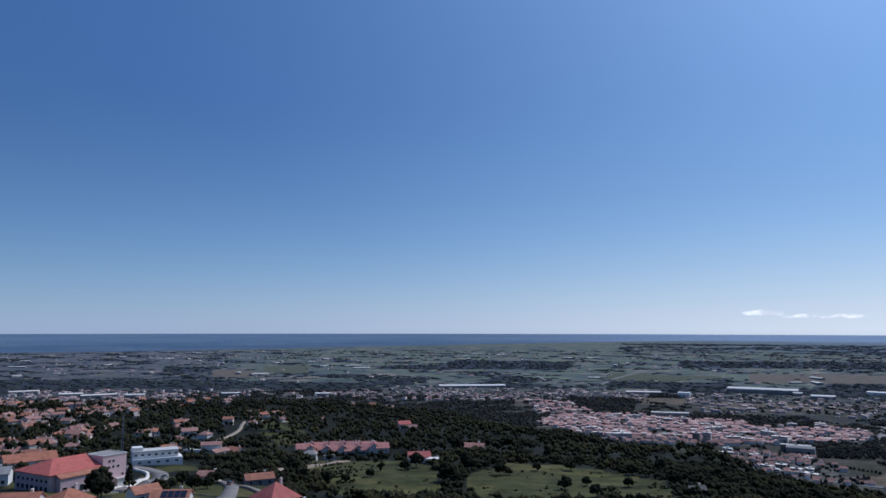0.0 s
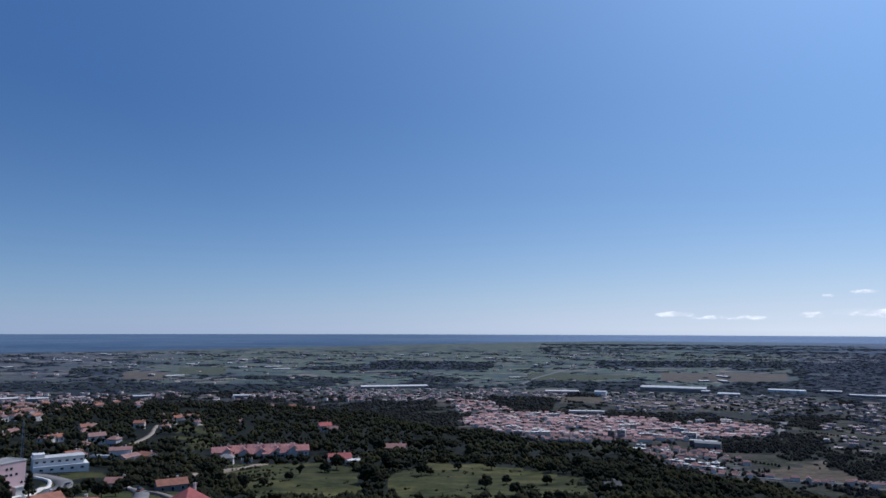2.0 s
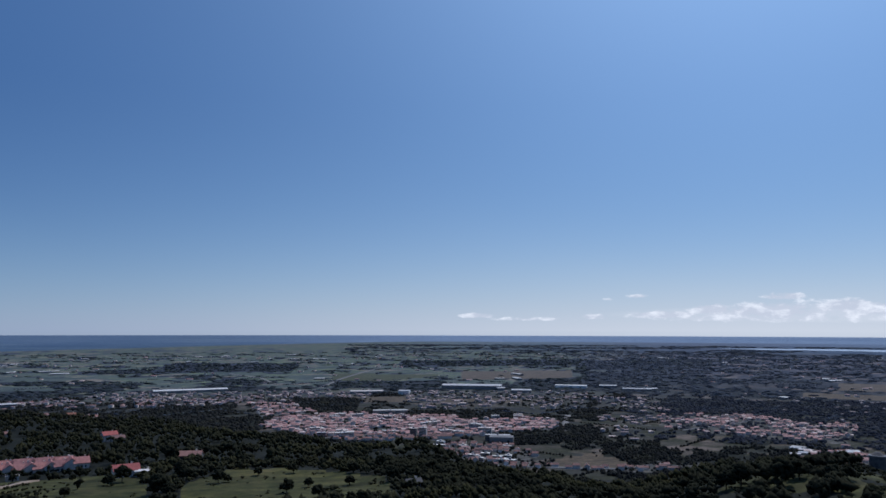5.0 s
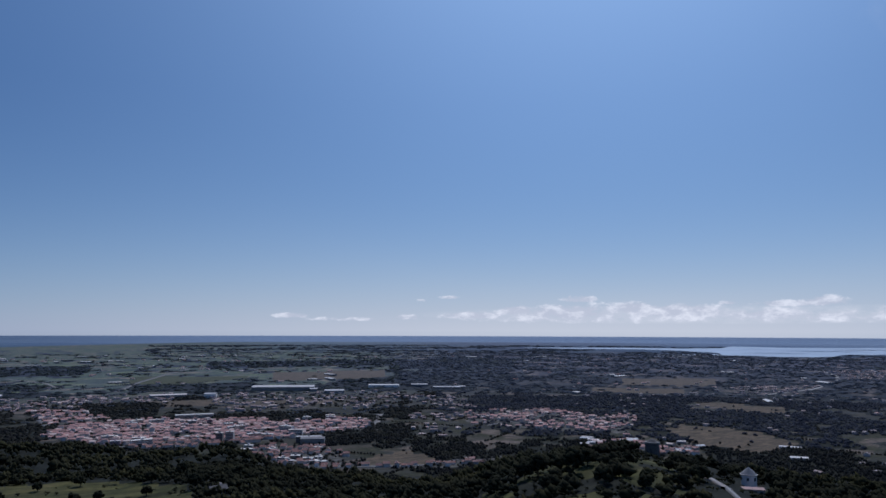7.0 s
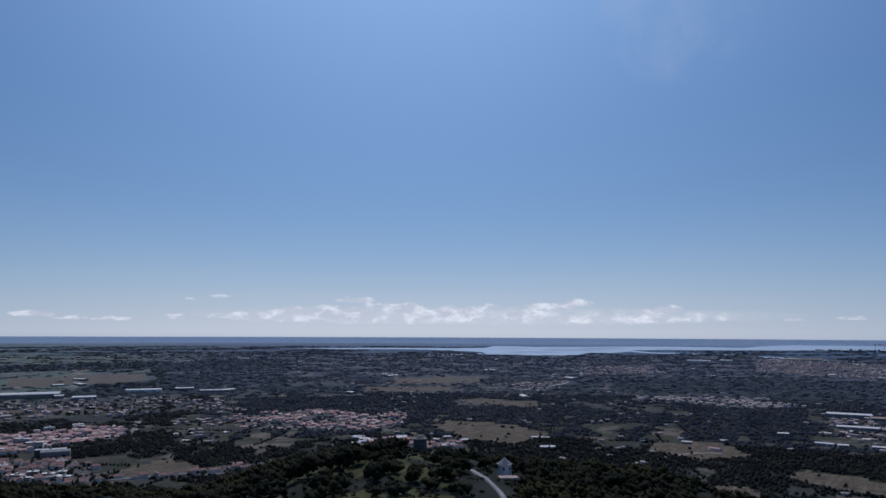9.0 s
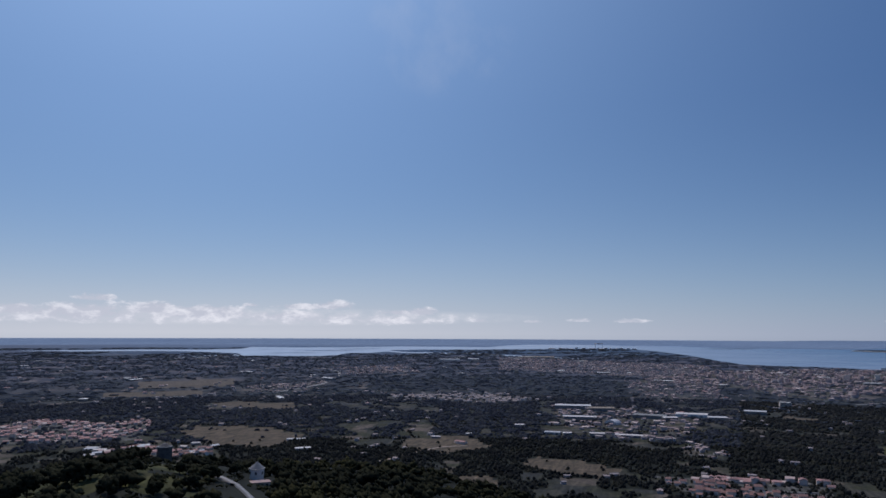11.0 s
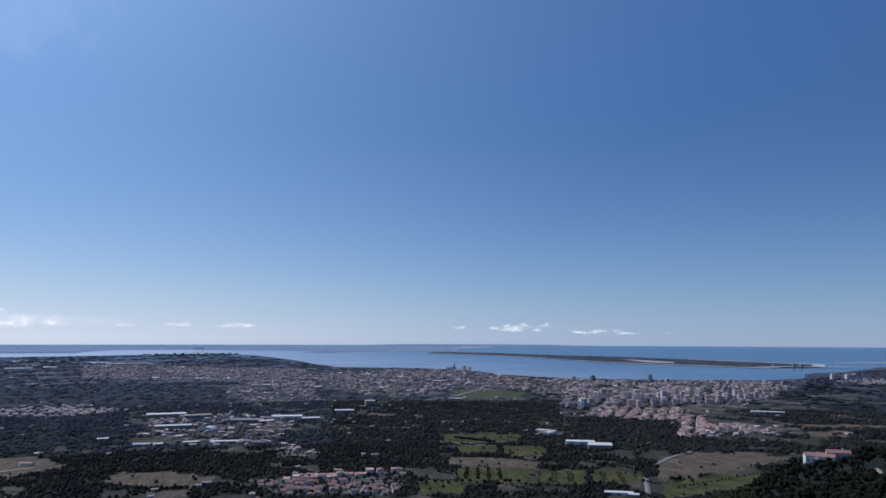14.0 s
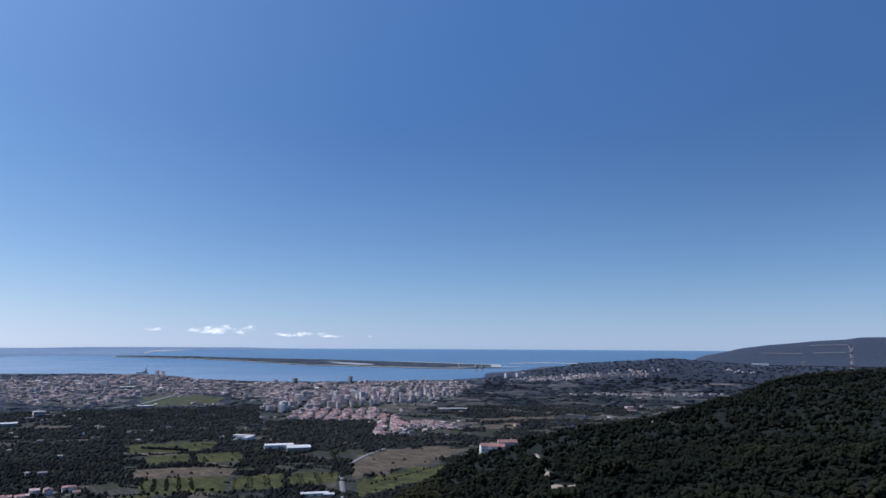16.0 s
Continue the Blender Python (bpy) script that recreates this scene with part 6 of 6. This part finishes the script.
for b1, d1, tu, lx, ly, ta, lab, wm_ in (
    (82.2, 1690, -10, 36, 16, 5, "white roofed sheds in the valley", WHITE), (83.3, 1690, 10, 20, 14, 4, "small white shed in the valley", WHITE),
    (85.6, 1690, 5, 34, 16, 5, "grey shed in the valley", SHED), (88.0, 1680, -5, 60, 18, 5, "long grey shed in the valley", SHED),
    (83.8, 2280, 0, 110, 40, 10, "grey factory halls in a row", SHED), (86.0, 2230, 8, 75, 40, 9, "factory with a tan roof", DIRT),
    (89.6, 2080, -8, 90, 40, 8, "grey workshop halls in the valley", SHED_SIDE), (92.6, 2150, 0, 85, 30, 8, "long white factory hall", WHITE),
    (94.4, 2100, 6, 50, 28, 7, "grey hall beside the white factory", SHED), (84.3, 2010, 0, 90, 26, 6, "long low grey greenhouse", SHED),
    (91.0, 2050, 20, 40, 24, 7, "pale hall with two bays", SHED), (79.6, 1820, 5, 24, 14, 4, "small pale shed by a field", SHED),
    (62.1, 1590, -4, 40, 9, 3, "long narrow white shed by a tan field", WHITE), (62.6, 1460, 8, 30, 14, 4, "white roofed farm shed", WHITE),
    (75.6, 1650, 8, 14, 9, 3.5, "farm shed with pale roof", SHED), (73.0, 1600, -6, 20, 9, 3.5, "farm buildings with pale roofs", SHED),
    (26.3, 1500, -4, 48, 26, 11, "grey apartment-sized hall in the town", SHED_SIDE), (118.3, 1125, 3, 42, 12, 4, "long low white farm building", WHITE),
    (119.4, 1120, -2, 16, 9, 3, "white farm shed in the fields", WHITE), (97.0, 2300, 0, 60, 30, 8, "hall at the city's edge", SHED),
):
    shed(b1, d1, tu, lx, ly, ta, 1.5, lab, 2 if ly > 24 else 1, wm_, SHED_SIDE if wm_ is not WHITE else WHITE)
shed(115.5, 1630, 4, 62, 18, 8, 2.2, "white farm warehouse with a long pale roof", 1, WHITE, WHITE)
shed(117.0, 1590, 4, 50, 30, 8, 2.5, "white double-gabled warehouse with grey front", 2, WHITE, SHED_SIDE)
shed(74.1, 6200, 0, 180, 45, 9, 3, "bright white halls out by the salt marsh", 1, WHITE, WHITE)
shed(76.0, 6380, 2, 95, 40, 8, 3, "bright white hall out by the salt marsh", 1, WHITE, WHITE)
yard = np.arange(79.6, 82.5, 0.2)
sheet("bare_yard", yard, np.full(len(yard), 7030.0) + 60 * (yard - 79.6), np.full(len(yard), 7260.0) + 60 * (yard - 79.6), 3, 4.0, DIRT, "bare sandy yard beyond the creek", "yard")
villa = thing("white_complex", stand(112.7, 1800, -30), "white flat-roofed complex round a court", "building")
part("north_wing", boxes((-26, 26, 6, 20, -2, 8)), WHITE, villa)
part("east_wing", boxes((12, 26, -18, 6, -2, 7)), WHITE, villa)
part("roof_slab", boxes((-27, 27, 5, 21, 8, 8.6)), TRIM, villa)
part("forecourt", boxes((-16, 12, -22, 6, -1, 0.5)), TRIM, villa)
for i in range(8):
    window_on(villa, -23 + i * 4.4, 6, 2.5, 2.6, 2.4, "y-")
house(131.8, 672, 15, 15, 8, 5.0, 2.2, "white villa with terracotta roof on the wooded slope", "gable", WHITE, ROOF)
house(132.6, 668, -10, 12, 7, 4.0, 2.0, "white villa wing with terracotta roof", "gable", WHITE, ROOF)
house(133.3, 690, 10, 18, 8, 4.5, 2.0, "long house with terracotta roof on the slope", "gable", WALL, ROOF)
post = thing("white_post", stand(144.45, 640, 0, -0.5), "tall slim white pillar on the hillside", "pillar")
part("shaft", prism(bmesh.new(), ring(8, 0.8), -1, 5.5, 0.7), WHITE, post)
part("foot", boxes((-1.2, 1.2, -1.2, 1.2, -1, 0.5)), CONCRETE, post)


# ---- houses of the town's near edge, one by one ----
rng = np.random.RandomState(31)
house_kinds = []
for k in range(6):
    lx, ly, tall, rise = 7.5 + 0.8 * k, 7.2 + 0.4 * (k % 3), (3.2, 5.8, 3.6, 6.0, 3.4, 6.2)[k], 1.7 + 0.15 * k
    h = thing("town_house", pose(0, 0, -500), "pale town house under a pink terracotta roof", "house", "houses at the town's near edge")
    part("wall", gable_walls(lx, ly, tall, rise), (WALL, WHITE, WALL)[k % 3], h)
    part("roof", gable_roof(lx, ly, tall, rise), ROOF, h)
    part("chimney", boxes((1.5, 2.2, 0.5, 1.2, tall, tall + rise + 0.9)), TRIM, h)
    house_kinds.append(h)
order = rng.permutation(len(NEAR_PLOTS))[:290]
for i, k in enumerate(order):
    b1, d1, tu = NEAR_PLOTS[k]
    m = stand(b1, d1, tu)
    if i < 6:
        house_kinds[i].matrix_basis = m
    else:
        copy_thing(house_kinds[i % 6], m)

# ---- landmarks farther off ----
def block(b, D, turn, lx, ly, tall, label, mat, name="apartment_block"):
    """A flat-roofed block of flats: body, roof slab, stair head and a band of windows for every floor."""
    h = thing(name, stand(b, D, turn), label, "building")
    part("body", boxes((-lx / 2, lx / 2, -ly / 2, ly / 2, -2, tall)), mat, h)
    part("roof_slab", boxes((-lx / 2 - 0.3, lx / 2 + 0.3, -ly / 2 - 0.3, ly / 2 + 0.3, tall, tall + 0.5)), TRIM, h)
    part("stair_head", boxes((-2, 2, -2, 2, tall + 0.5, tall + 3.2)), mat, h)
    for f in range(int(tall / 3) if D < 3300 else 0):
        part("window_band", boxes((-lx / 2 + 0.8, lx / 2 - 0.8, -ly / 2 - 0.12, -ly / 2, 1.0 + f * 3, 2.4 + f * 3)), GLASS, h)
    return h


block(19.35, 1560, -15, 14, 11, 19, "grey tower of flats amid the terracotta town", CONCRETE)
block(20.1, 1555, -15, 16, 11, 21, "pale tower of flats amid the terracotta town", WALL)
block(13.9, 1560, 10, 40, 12, 12, "white slab of flats at the town's edge", WHITE)
block(26.0, 1520, -4, 52, 14, 12, "broad grey slab of flats in the town", CONCRETE)
block(17.5, 1985, 2, 95, 18, 11, "long pink-roofed block with pale walls", WALL)
block(106.5, 4990, 45, 16, 18, 48, "tall pale tower block near the water", WALL)
block(106.9, 4990, 45, 14, 18, 42, "tall pale tower block near the water", WALL)
block(99.0, 2560, 10, 34, 20, 15, "pale block at the city's edge", WALL)
block(116.6, 4300, 45, 26, 16, 24, "grey block on the waterfront", CONCRETE)
block(120.9, 4250, 45, 18, 16, 36, "tall block on the waterfront", CONCRETE)
block(133.3, 4780, 45, 18, 16, 30, "white tower of flats on the far shore", WHITE)
block(134.2, 4760, 45, 18, 16, 28, "white tower of flats on the far shore", WHITE)
block(104.8, 4300, 8, 22, 14, 30, "pale block of flats in the city", WALL)
block(103.0, 4200, -8, 24, 14, 28, "pale block of flats in the city", WALL)
for i in range(30):
    b1 = 115.6 + rng.rand() * 9
    d1 = 2560 + (b1 - 115.6) * 75 + rng.uniform(-140, 330)
    block(b1, d1, rng.choice([-50, 40]) + rng.uniform(-12, 12), rng.uniform(16, 30), 13, rng.choice([18, 24, 28, 33]), ("white", "pale", "pinkish")[i % 3] + " apartment block in the city", (WHITE, WALL, PINK)[i % 3])
for b1, d1, tall in ((129.6, 7000, 26), (130.9, 6960, 34), (131.4, 6950, 28)):
    block(b1, d1, 45, 22, 20, tall, "grey hotel tower on the sand spit", CONCRETE, "hotel_tower")
block(152.2, 5600, 0, 110, 30, 22, "long white works building under the far ridge", WHITE)
block(155.0, 5600, 0, 30, 22, 40, "pale silo block under the far ridge", CONCRETE)

crane = thing("gantry_crane", stand(85.9, 11900, 0), "huge portal crane of a distant shipyard", "crane")
part("leg", boxes((-58, -52, -8, 8, -2, 80)), TRIM, crane)
part("leg", boxes((52, 58, -8, 8, -2, 80)), TRIM, crane)
part("girder", boxes((-70, 70, -7, 7, 80, 90)), TRIM, crane)
part("trolley", boxes((-14, 6, -9, 9, 74, 80)), STEEL_RED, crane)
rng = np.random.RandomState(8)
for i in range(20):
    wide_, tall_ = rng.uniform(25, 75), rng.choice([9, 12, 18, 26])
    dock = thing("dock_building", stand(82.2 + i * 0.33 + rng.normal(0, 0.08), 11500 + rng.uniform(-350, 250), 0), "pale dockside hall beside the shipyard", "hall", "dockside halls")
    part("body", boxes((-wide_ / 2, wide_ / 2, -20, 20, -2, tall_)), (SHED, TRIM, SHED_SIDE)[i % 3], dock)
    part("roof", gable_roof(wide_, 40, tall_, 3, 0.5, 0.6), SHED, dock)
rig = thing("crane_barge", stand(105.65, 5750, 0, 2), "crane barge with a tall raised jib out in the bay", "barge")
part("hull", boxes((-60, 22, -10, 10, -2, 7)), STEEL, rig)
part("jib", tube(bmesh.new(), (2, 0, 7), (12, 0, 62), 2.2, 6), STEEL, rig)
part("tower", boxes((2, 12, -5, 5, 7, 30)), STEEL, rig)
part("cabin", boxes((-14, 0, -6, 6, 7, 15)), TRIM, rig)


# ---- trees that stand apart ----
def tree_kind(height_, wide, seed, label, shape="round"):
    """A tree: tapered trunk, limbs, and a crown heaped of many ragged clumps."""
    r = np.random.RandomState(seed)
    t = thing("tree", pose(0, 0, -500), label, "tree", "trees on the near hills")
    bm = bmesh.new()
    tube(bm, (0, 0, -1.0), (0.1, 0, height_ * 0.45), 0.28, 7)
    tube(bm, (0.1, 0, height_ * 0.45), (0, 0.1, height_ * 0.8), 0.15, 6)
    part("trunk", bm, BARK, t)
    for i in range(4):
        a = i * 1.6 + r.rand()
        part("limb", tube(bmesh.new(), (0.1, 0, height_ * (0.3 + 0.07 * i)), (wide * 0.6 * math.cos(a), wide * 0.6 * math.sin(a), height_ * (0.5 + 0.06 * i)), 0.1, 5), BARK, t)
    n = 70
    az, u = r.rand(n) * 6.283, r.uniform(-0.6, 1.0, n)
    k = np.sqrt(1 - np.minimum(np.abs(u), 0.98) ** 2) * r.uniform(0.55, 1.0, n)
    if shape == "tall":
        k = (1 - (u + 0.6) / 1.75) * r.uniform(0.5, 1.0, n)
    cen = np.stack([np.cos(az) * k * wide, np.sin(az) * k * wide, height_ * (0.62 if shape == "round" else 0.56) + u * height_ * (0.36 if shape == "round" else 0.45)], -1)
    v, f = BALLS[1]
    lump = v[None] * r.uniform(0.55, 1.35, (n, len(v), 1)) * (wide * r.uniform(0.16, 0.34, n))[:, None, None]
    me = mesh_of("crown", (cen[:, None] + lump).reshape(-1, 3), (f[None] + (np.arange(n) * len(v))[:, None, None]).reshape(-1, 3), [LEAF_WOOD])
    crown = new("crown", me)
    crown.parent = t
    return t


TREES = [tree_kind(9, 4.2, 1, "broad dark green tree on the hillside"), tree_kind(7, 3.6, 2, "round dark green tree on the hillside"), tree_kind(11, 4.6, 3, "tall broad dark tree on the hillside"), tree_kind(12, 2.4, 4, "dark narrow conifer on the hillside", "tall"), tree_kind(5, 2.8, 5, "low bushy olive-green tree")]
SPOTS = [
    (-25.3, 266, 2, 0.9), (-25.1, 258, 0, 0.8), (-21.2, 262, 1, 0.8), (-20.5, 300, 1, 0.7), (-17.9, 288, 1, 0.8), (-18.8, 284, 0, 0.8), (-19.7, 315, 4, 1.0), (-19.0, 290, 1, 0.8), (-23.3, 304, 3, 0.9),
    (0.3, 352, 0, 1.25), (1.0, 347, 1, 1.0), (4.5, 374, 0, 0.9), (5.2, 378, 1, 0.7), (3.4, 400, 4, 0.8), (7.4, 392, 4, 0.8), (10.0, 396, 1, 0.9), (-2.1, 405, 0, 1.1), (-3.0, 396, 1, 1.0),
    (-5.7, 359, 4, 0.8), (1.2, 470, 2, 0.9), (42.6, 237, 0, 0.8), (43.6, 240, 0, 0.95), (45.2, 246, 1, 0.8), (46.3, 236, 2, 0.8), (47.4, 243, 1, 0.9), (49.6, 238, 1, 0.8), (50.4, 240, 2, 0.4),
    (53.4, 250, 0, 0.5), (54.1, 228, 1, 0.8), (55.6, 248, 4, 0.9), (57.3, 278, 1, 0.7), (60.4, 268, 3, 0.5), (60.9, 285, 1, 0.8), (40.4, 232, 1, 0.9), (48.6, 216, 4, 1.0), (51.6, 214, 4, 0.7), (44.5, 215, 4, 1.0),
]
rng = np.random.RandomState(77)
for i in range(90):
    b1, d1 = rng.uniform(-18, 22), rng.uniform(300, 460)
    if any_inside(MEADOWS, np.array([b1]), np.array([d1]))[0] and rng.rand() < 0.85:
        continue
    SPOTS.append((b1, d1, int(rng.choice([0, 1, 1, 4, 4])), rng.uniform(0.6, 1.1)))
for i in range(50):
    SPOTS.append((rng.uniform(126, 160), rng.uniform(230, 420), int(rng.choice([0, 1, 2, 4])), rng.uniform(0.6, 1.0)))
for i in range(16):
    SPOTS.append((103 + i * 0.55 + rng.normal(0, 0.05), 1180 + rng.uniform(-15, 15), int(rng.choice([0, 1])), 0.9))
used = set()
for b1, d1, k, size in SPOTS:
    m = stand(b1, d1, rng.rand() * 360, -0.3) @ Matrix.Scale(size, 4)
    if k in used:
        copy_thing(TREES[k], m)
    else:
        used.add(k)
        TREES[k].matrix_basis = m

# vine rows and vegetable rows
def rows_of(name, poly, step, gap, turn, wide, tall, label):
    b, D = town_plots(poly, step, gap, turn, rng)
    clumps(name, b, D, np.full(len(b), wide) * rng.uniform(0.7, 1.2, len(b)), np.full(len(b), tall) * rng.uniform(0.7, 1.2, len(b)), 1, LEAF_WOOD, label, rng)


rows_of("vine_rows", ((-13, 350), (-13, 420), (-9, 455), (-6.5, 400), (-7, 330), (-10, 320)), 1.6, 8.0, 0.4, 0.7, 1.2, "rows of low green vines on the slope")
rows_of("orchard_rows", ((105.7, 1311), (109.8, 1309), (109.8, 1211), (105.8, 1212)), 7, 9.5, -0.315, 1.7, 4.0, "rows of dark orchard trees in a field")
rows_of("crop_rows", ((112, 1300), (119.8, 1320), (119.6, 1225), (112, 1195)), 2.6, 14, -0.4, 1.1, 0.9, "dark crop rows between strips of grass")


# ---- a slim lattice mast, cars and small things on the near hill ----
slim = thing("slim_mast", stand(-23.9, 430, 15, -1.0), "slim grey lattice mast rising from trees", "mast")
for k in range(6):
    z0, z1 = 4.0 * k, 4.0 * (k + 1)
    r0, r1 = 0.9 - 0.1 * k, 0.8 - 0.1 * k
    bm = bmesh.new()
    for i in range(3):
        a0, a1 = 2.0944 * i, 2.0944 * (i + 1)
        p0, p1 = (r0 * math.cos(a0), r0 * math.sin(a0), z0), (r1 * math.cos(a0), r1 * math.sin(a0), z1)
        q1 = (r1 * math.cos(a1), r1 * math.sin(a1), z1)
        tube(bm, p0, p1, 0.09, 4)
        tube(bm, p0, q1, 0.06, 3)
        tube(bm, p1, q1, 0.05, 3)
    part("mast_section", bm, STEEL, slim)


def car(b, D, turn, mat, label):
    c = thing("car", stand(b, D, turn, 0.75), label, "car", "parked cars")
    body = bmesh.new()
    prism(body, [(-2.1, -0.85), (2.1, -0.85), (2.1, 0.85), (-2.1, 0.85)], 0.3, 0.85, 0.97)
    part("body", body, mat, c)
    cab = bmesh.new()
    prism(cab, [(-1.6, -0.78), (1.0, -0.78), (1.0, 0.78), (-1.6, 0.78)], 0.85, 1.42, 0.78, (-0.3, 0))
    part("cabin", cab, GLASS, c, "dark glazed cabin")
    for x in (-1.3, 1.3):
        for y in (-0.85, 0.85):
            w = bmesh.new()
            tube(w, (x, y - 0.1, 0.32), (x, y + 0.1, 0.32), 0.32, 10)
            part("wheel", w, STONE, c)
    return c


car(-20.95, 352, 60, STEEL, "dark grey parked car on the drive")
car(-21.2, 328, 80, WHITE, "white parked car on the drive")
car(-16.3, 300, 70, STEEL_RED, "small red car on the lane")
car(120.45, 1240, 90, WHITE, "white car on the country road")
house(19.2, 326, 25, 7, 5, 2.4, 1.4, "house with a dark slate-blue roof among trees", "gable", CONCRETE, STONE)
BROOM = foliage("yellow_broom", (0.10, 0.09, 0.015), (0.20, 0.17, 0.02), (0.30, 0.25, 0.03))
bb, bd = rng.normal(20.6, 0.35, 26), rng.normal(350, 4, 26)
leafy("broom_scrub", bb, bd, rng.uniform(0.8, 1.6, 26), rng.uniform(0.8, 1.8, 26), 6, BROOM, "yellow flowering broom at the meadow's edge", rng)
bb, bd = rng.uniform(-10, 18, 170), rng.uniform(295, 450, 170)
leafy("meadow_scrub", bb, bd, rng.uniform(0.4, 1.6, 170), rng.uniform(0.3, 1.2, 170), 6, LEAF_WOOD, "low dark bushes dotted over the meadow", rng)
bb, bd = rng.uniform(38, 64, 950), np.sqrt(rng.uniform(185 ** 2, 330 ** 2, 950))
keep = ~any_inside((((54.9, 268), (57.7, 252), (59.8, 200), (58.3, 200), (56.7, 240), (54.9, 256)), ((57.8, 262), (60.2, 262), (60.2, 286), (57.8, 286))), bb, bd)
bb, bd = bb[keep], bd[keep]
leafy("hill_scrub", bb, bd, rng.uniform(0.4, 1.5, len(bb)), rng.uniform(0.4, 1.5, len(bb)), 6, LEAF_WOOD, "low scrub and brambles on the windmill hill", rng)
# a clipped row of dark trees below the terraced houses
bb = np.arange(-11.0, -4.6, 0.16)
leafy("tree_row", bb, 499 + rng.normal(0, 2, len(bb)), rng.uniform(1.2, 2.0, len(bb)), rng.uniform(1.6, 2.6, len(bb)), 8, LEAF_WOOD, "row of dark trees below the terraced houses", rng)
# whitewashed garden walls and low sheds of the hamlet under the hill
for i in range(26):
    b1, d1 = 47.5 + rng.rand() * 9, 1400 + rng.rand() * 190
    shed(b1, d1, rng.uniform(-40, 40), rng.uniform(14, 30), rng.uniform(8, 12), 3.4, 1.6, "low pale-roofed house in the hamlet below the mills", 1, (WHITE, ROOF, WALL)[i % 3], WALL)

for b1, d1, tu, lx, ly, lab in ((-30.3, 2900, 4, 90, 30, "long white shed beyond the hill"), (-27.4, 2720, -6, 70, 26, "long white shed beyond the hill"), (-25.6, 2640, 8, 110, 30, "white warehouse roof in the valley"), (-23.2, 2600, -4, 60, 24, "white warehouse roof in the valley"), (-16.5, 2560, 6, 60, 22, "pale shed at the valley town's edge"), (-9.5, 2480, -8, 50, 20, "pale shed at the valley town's edge")):
    shed(b1, d1, tu, lx, ly, 9, 2.4, lab)

# larger white blocks and halls that stand out among the terracotta roofs
rng = np.random.RandomState(31)
for i in range(26):
    b1, d1 = rng.uniform(9, 29.5), rng.uniform(1560, 1930)
    if not inside(TOWNS[0], np.array([b1]), np.array([d1]))[0]:
        continue
    block(b1, d1, rng.uniform(-40, 40), rng.uniform(14, 34), rng.uniform(10, 13), rng.choice([6, 9, 9, 12]), ("white", "pale", "pinkish")[i % 3] + " block of flats among the terracotta roofs", (WHITE, WALL, PINK)[i % 3])
for i in range(16):
    b1, d1 = rng.uniform(20.5, 27.5), rng.uniform(1240, 1470)
    if not inside(TOWNS[2], np.array([b1]), np.array([d1]))[0]:
        continue
    block(b1, d1, rng.uniform(-40, 40), rng.uniform(12, 24), rng.uniform(9, 12), rng.choice([4, 6, 6]), ("white", "pale", "grey")[i % 3] + " flat-roofed building at the town's foot", (WHITE, WALL, CONCRETE)[i % 3], "building")
# streets cut through the town
for pts, w in ((((10.5, 1640), (13.5, 1790), (16.5, 1940)), 10), (((21.5, 1620), (22.8, 1760), (24.2, 1920)), 10), (((9.5, 1750), (16, 1745), (23, 1730), (30, 1700)), 9), (((12, 1560), (19, 1600), (26, 1650)), 8), (((40, 1760), (43, 1900), (46, 2080)), 9), (((92.5, 1130), (96, 1170), (101, 1200)), 6), (((97.6, 1090), (97.2, 1180), (97.0, 1265)), 5)):
    road("road", pts, w, TARMAC, "pale street between the houses", up=0.9)
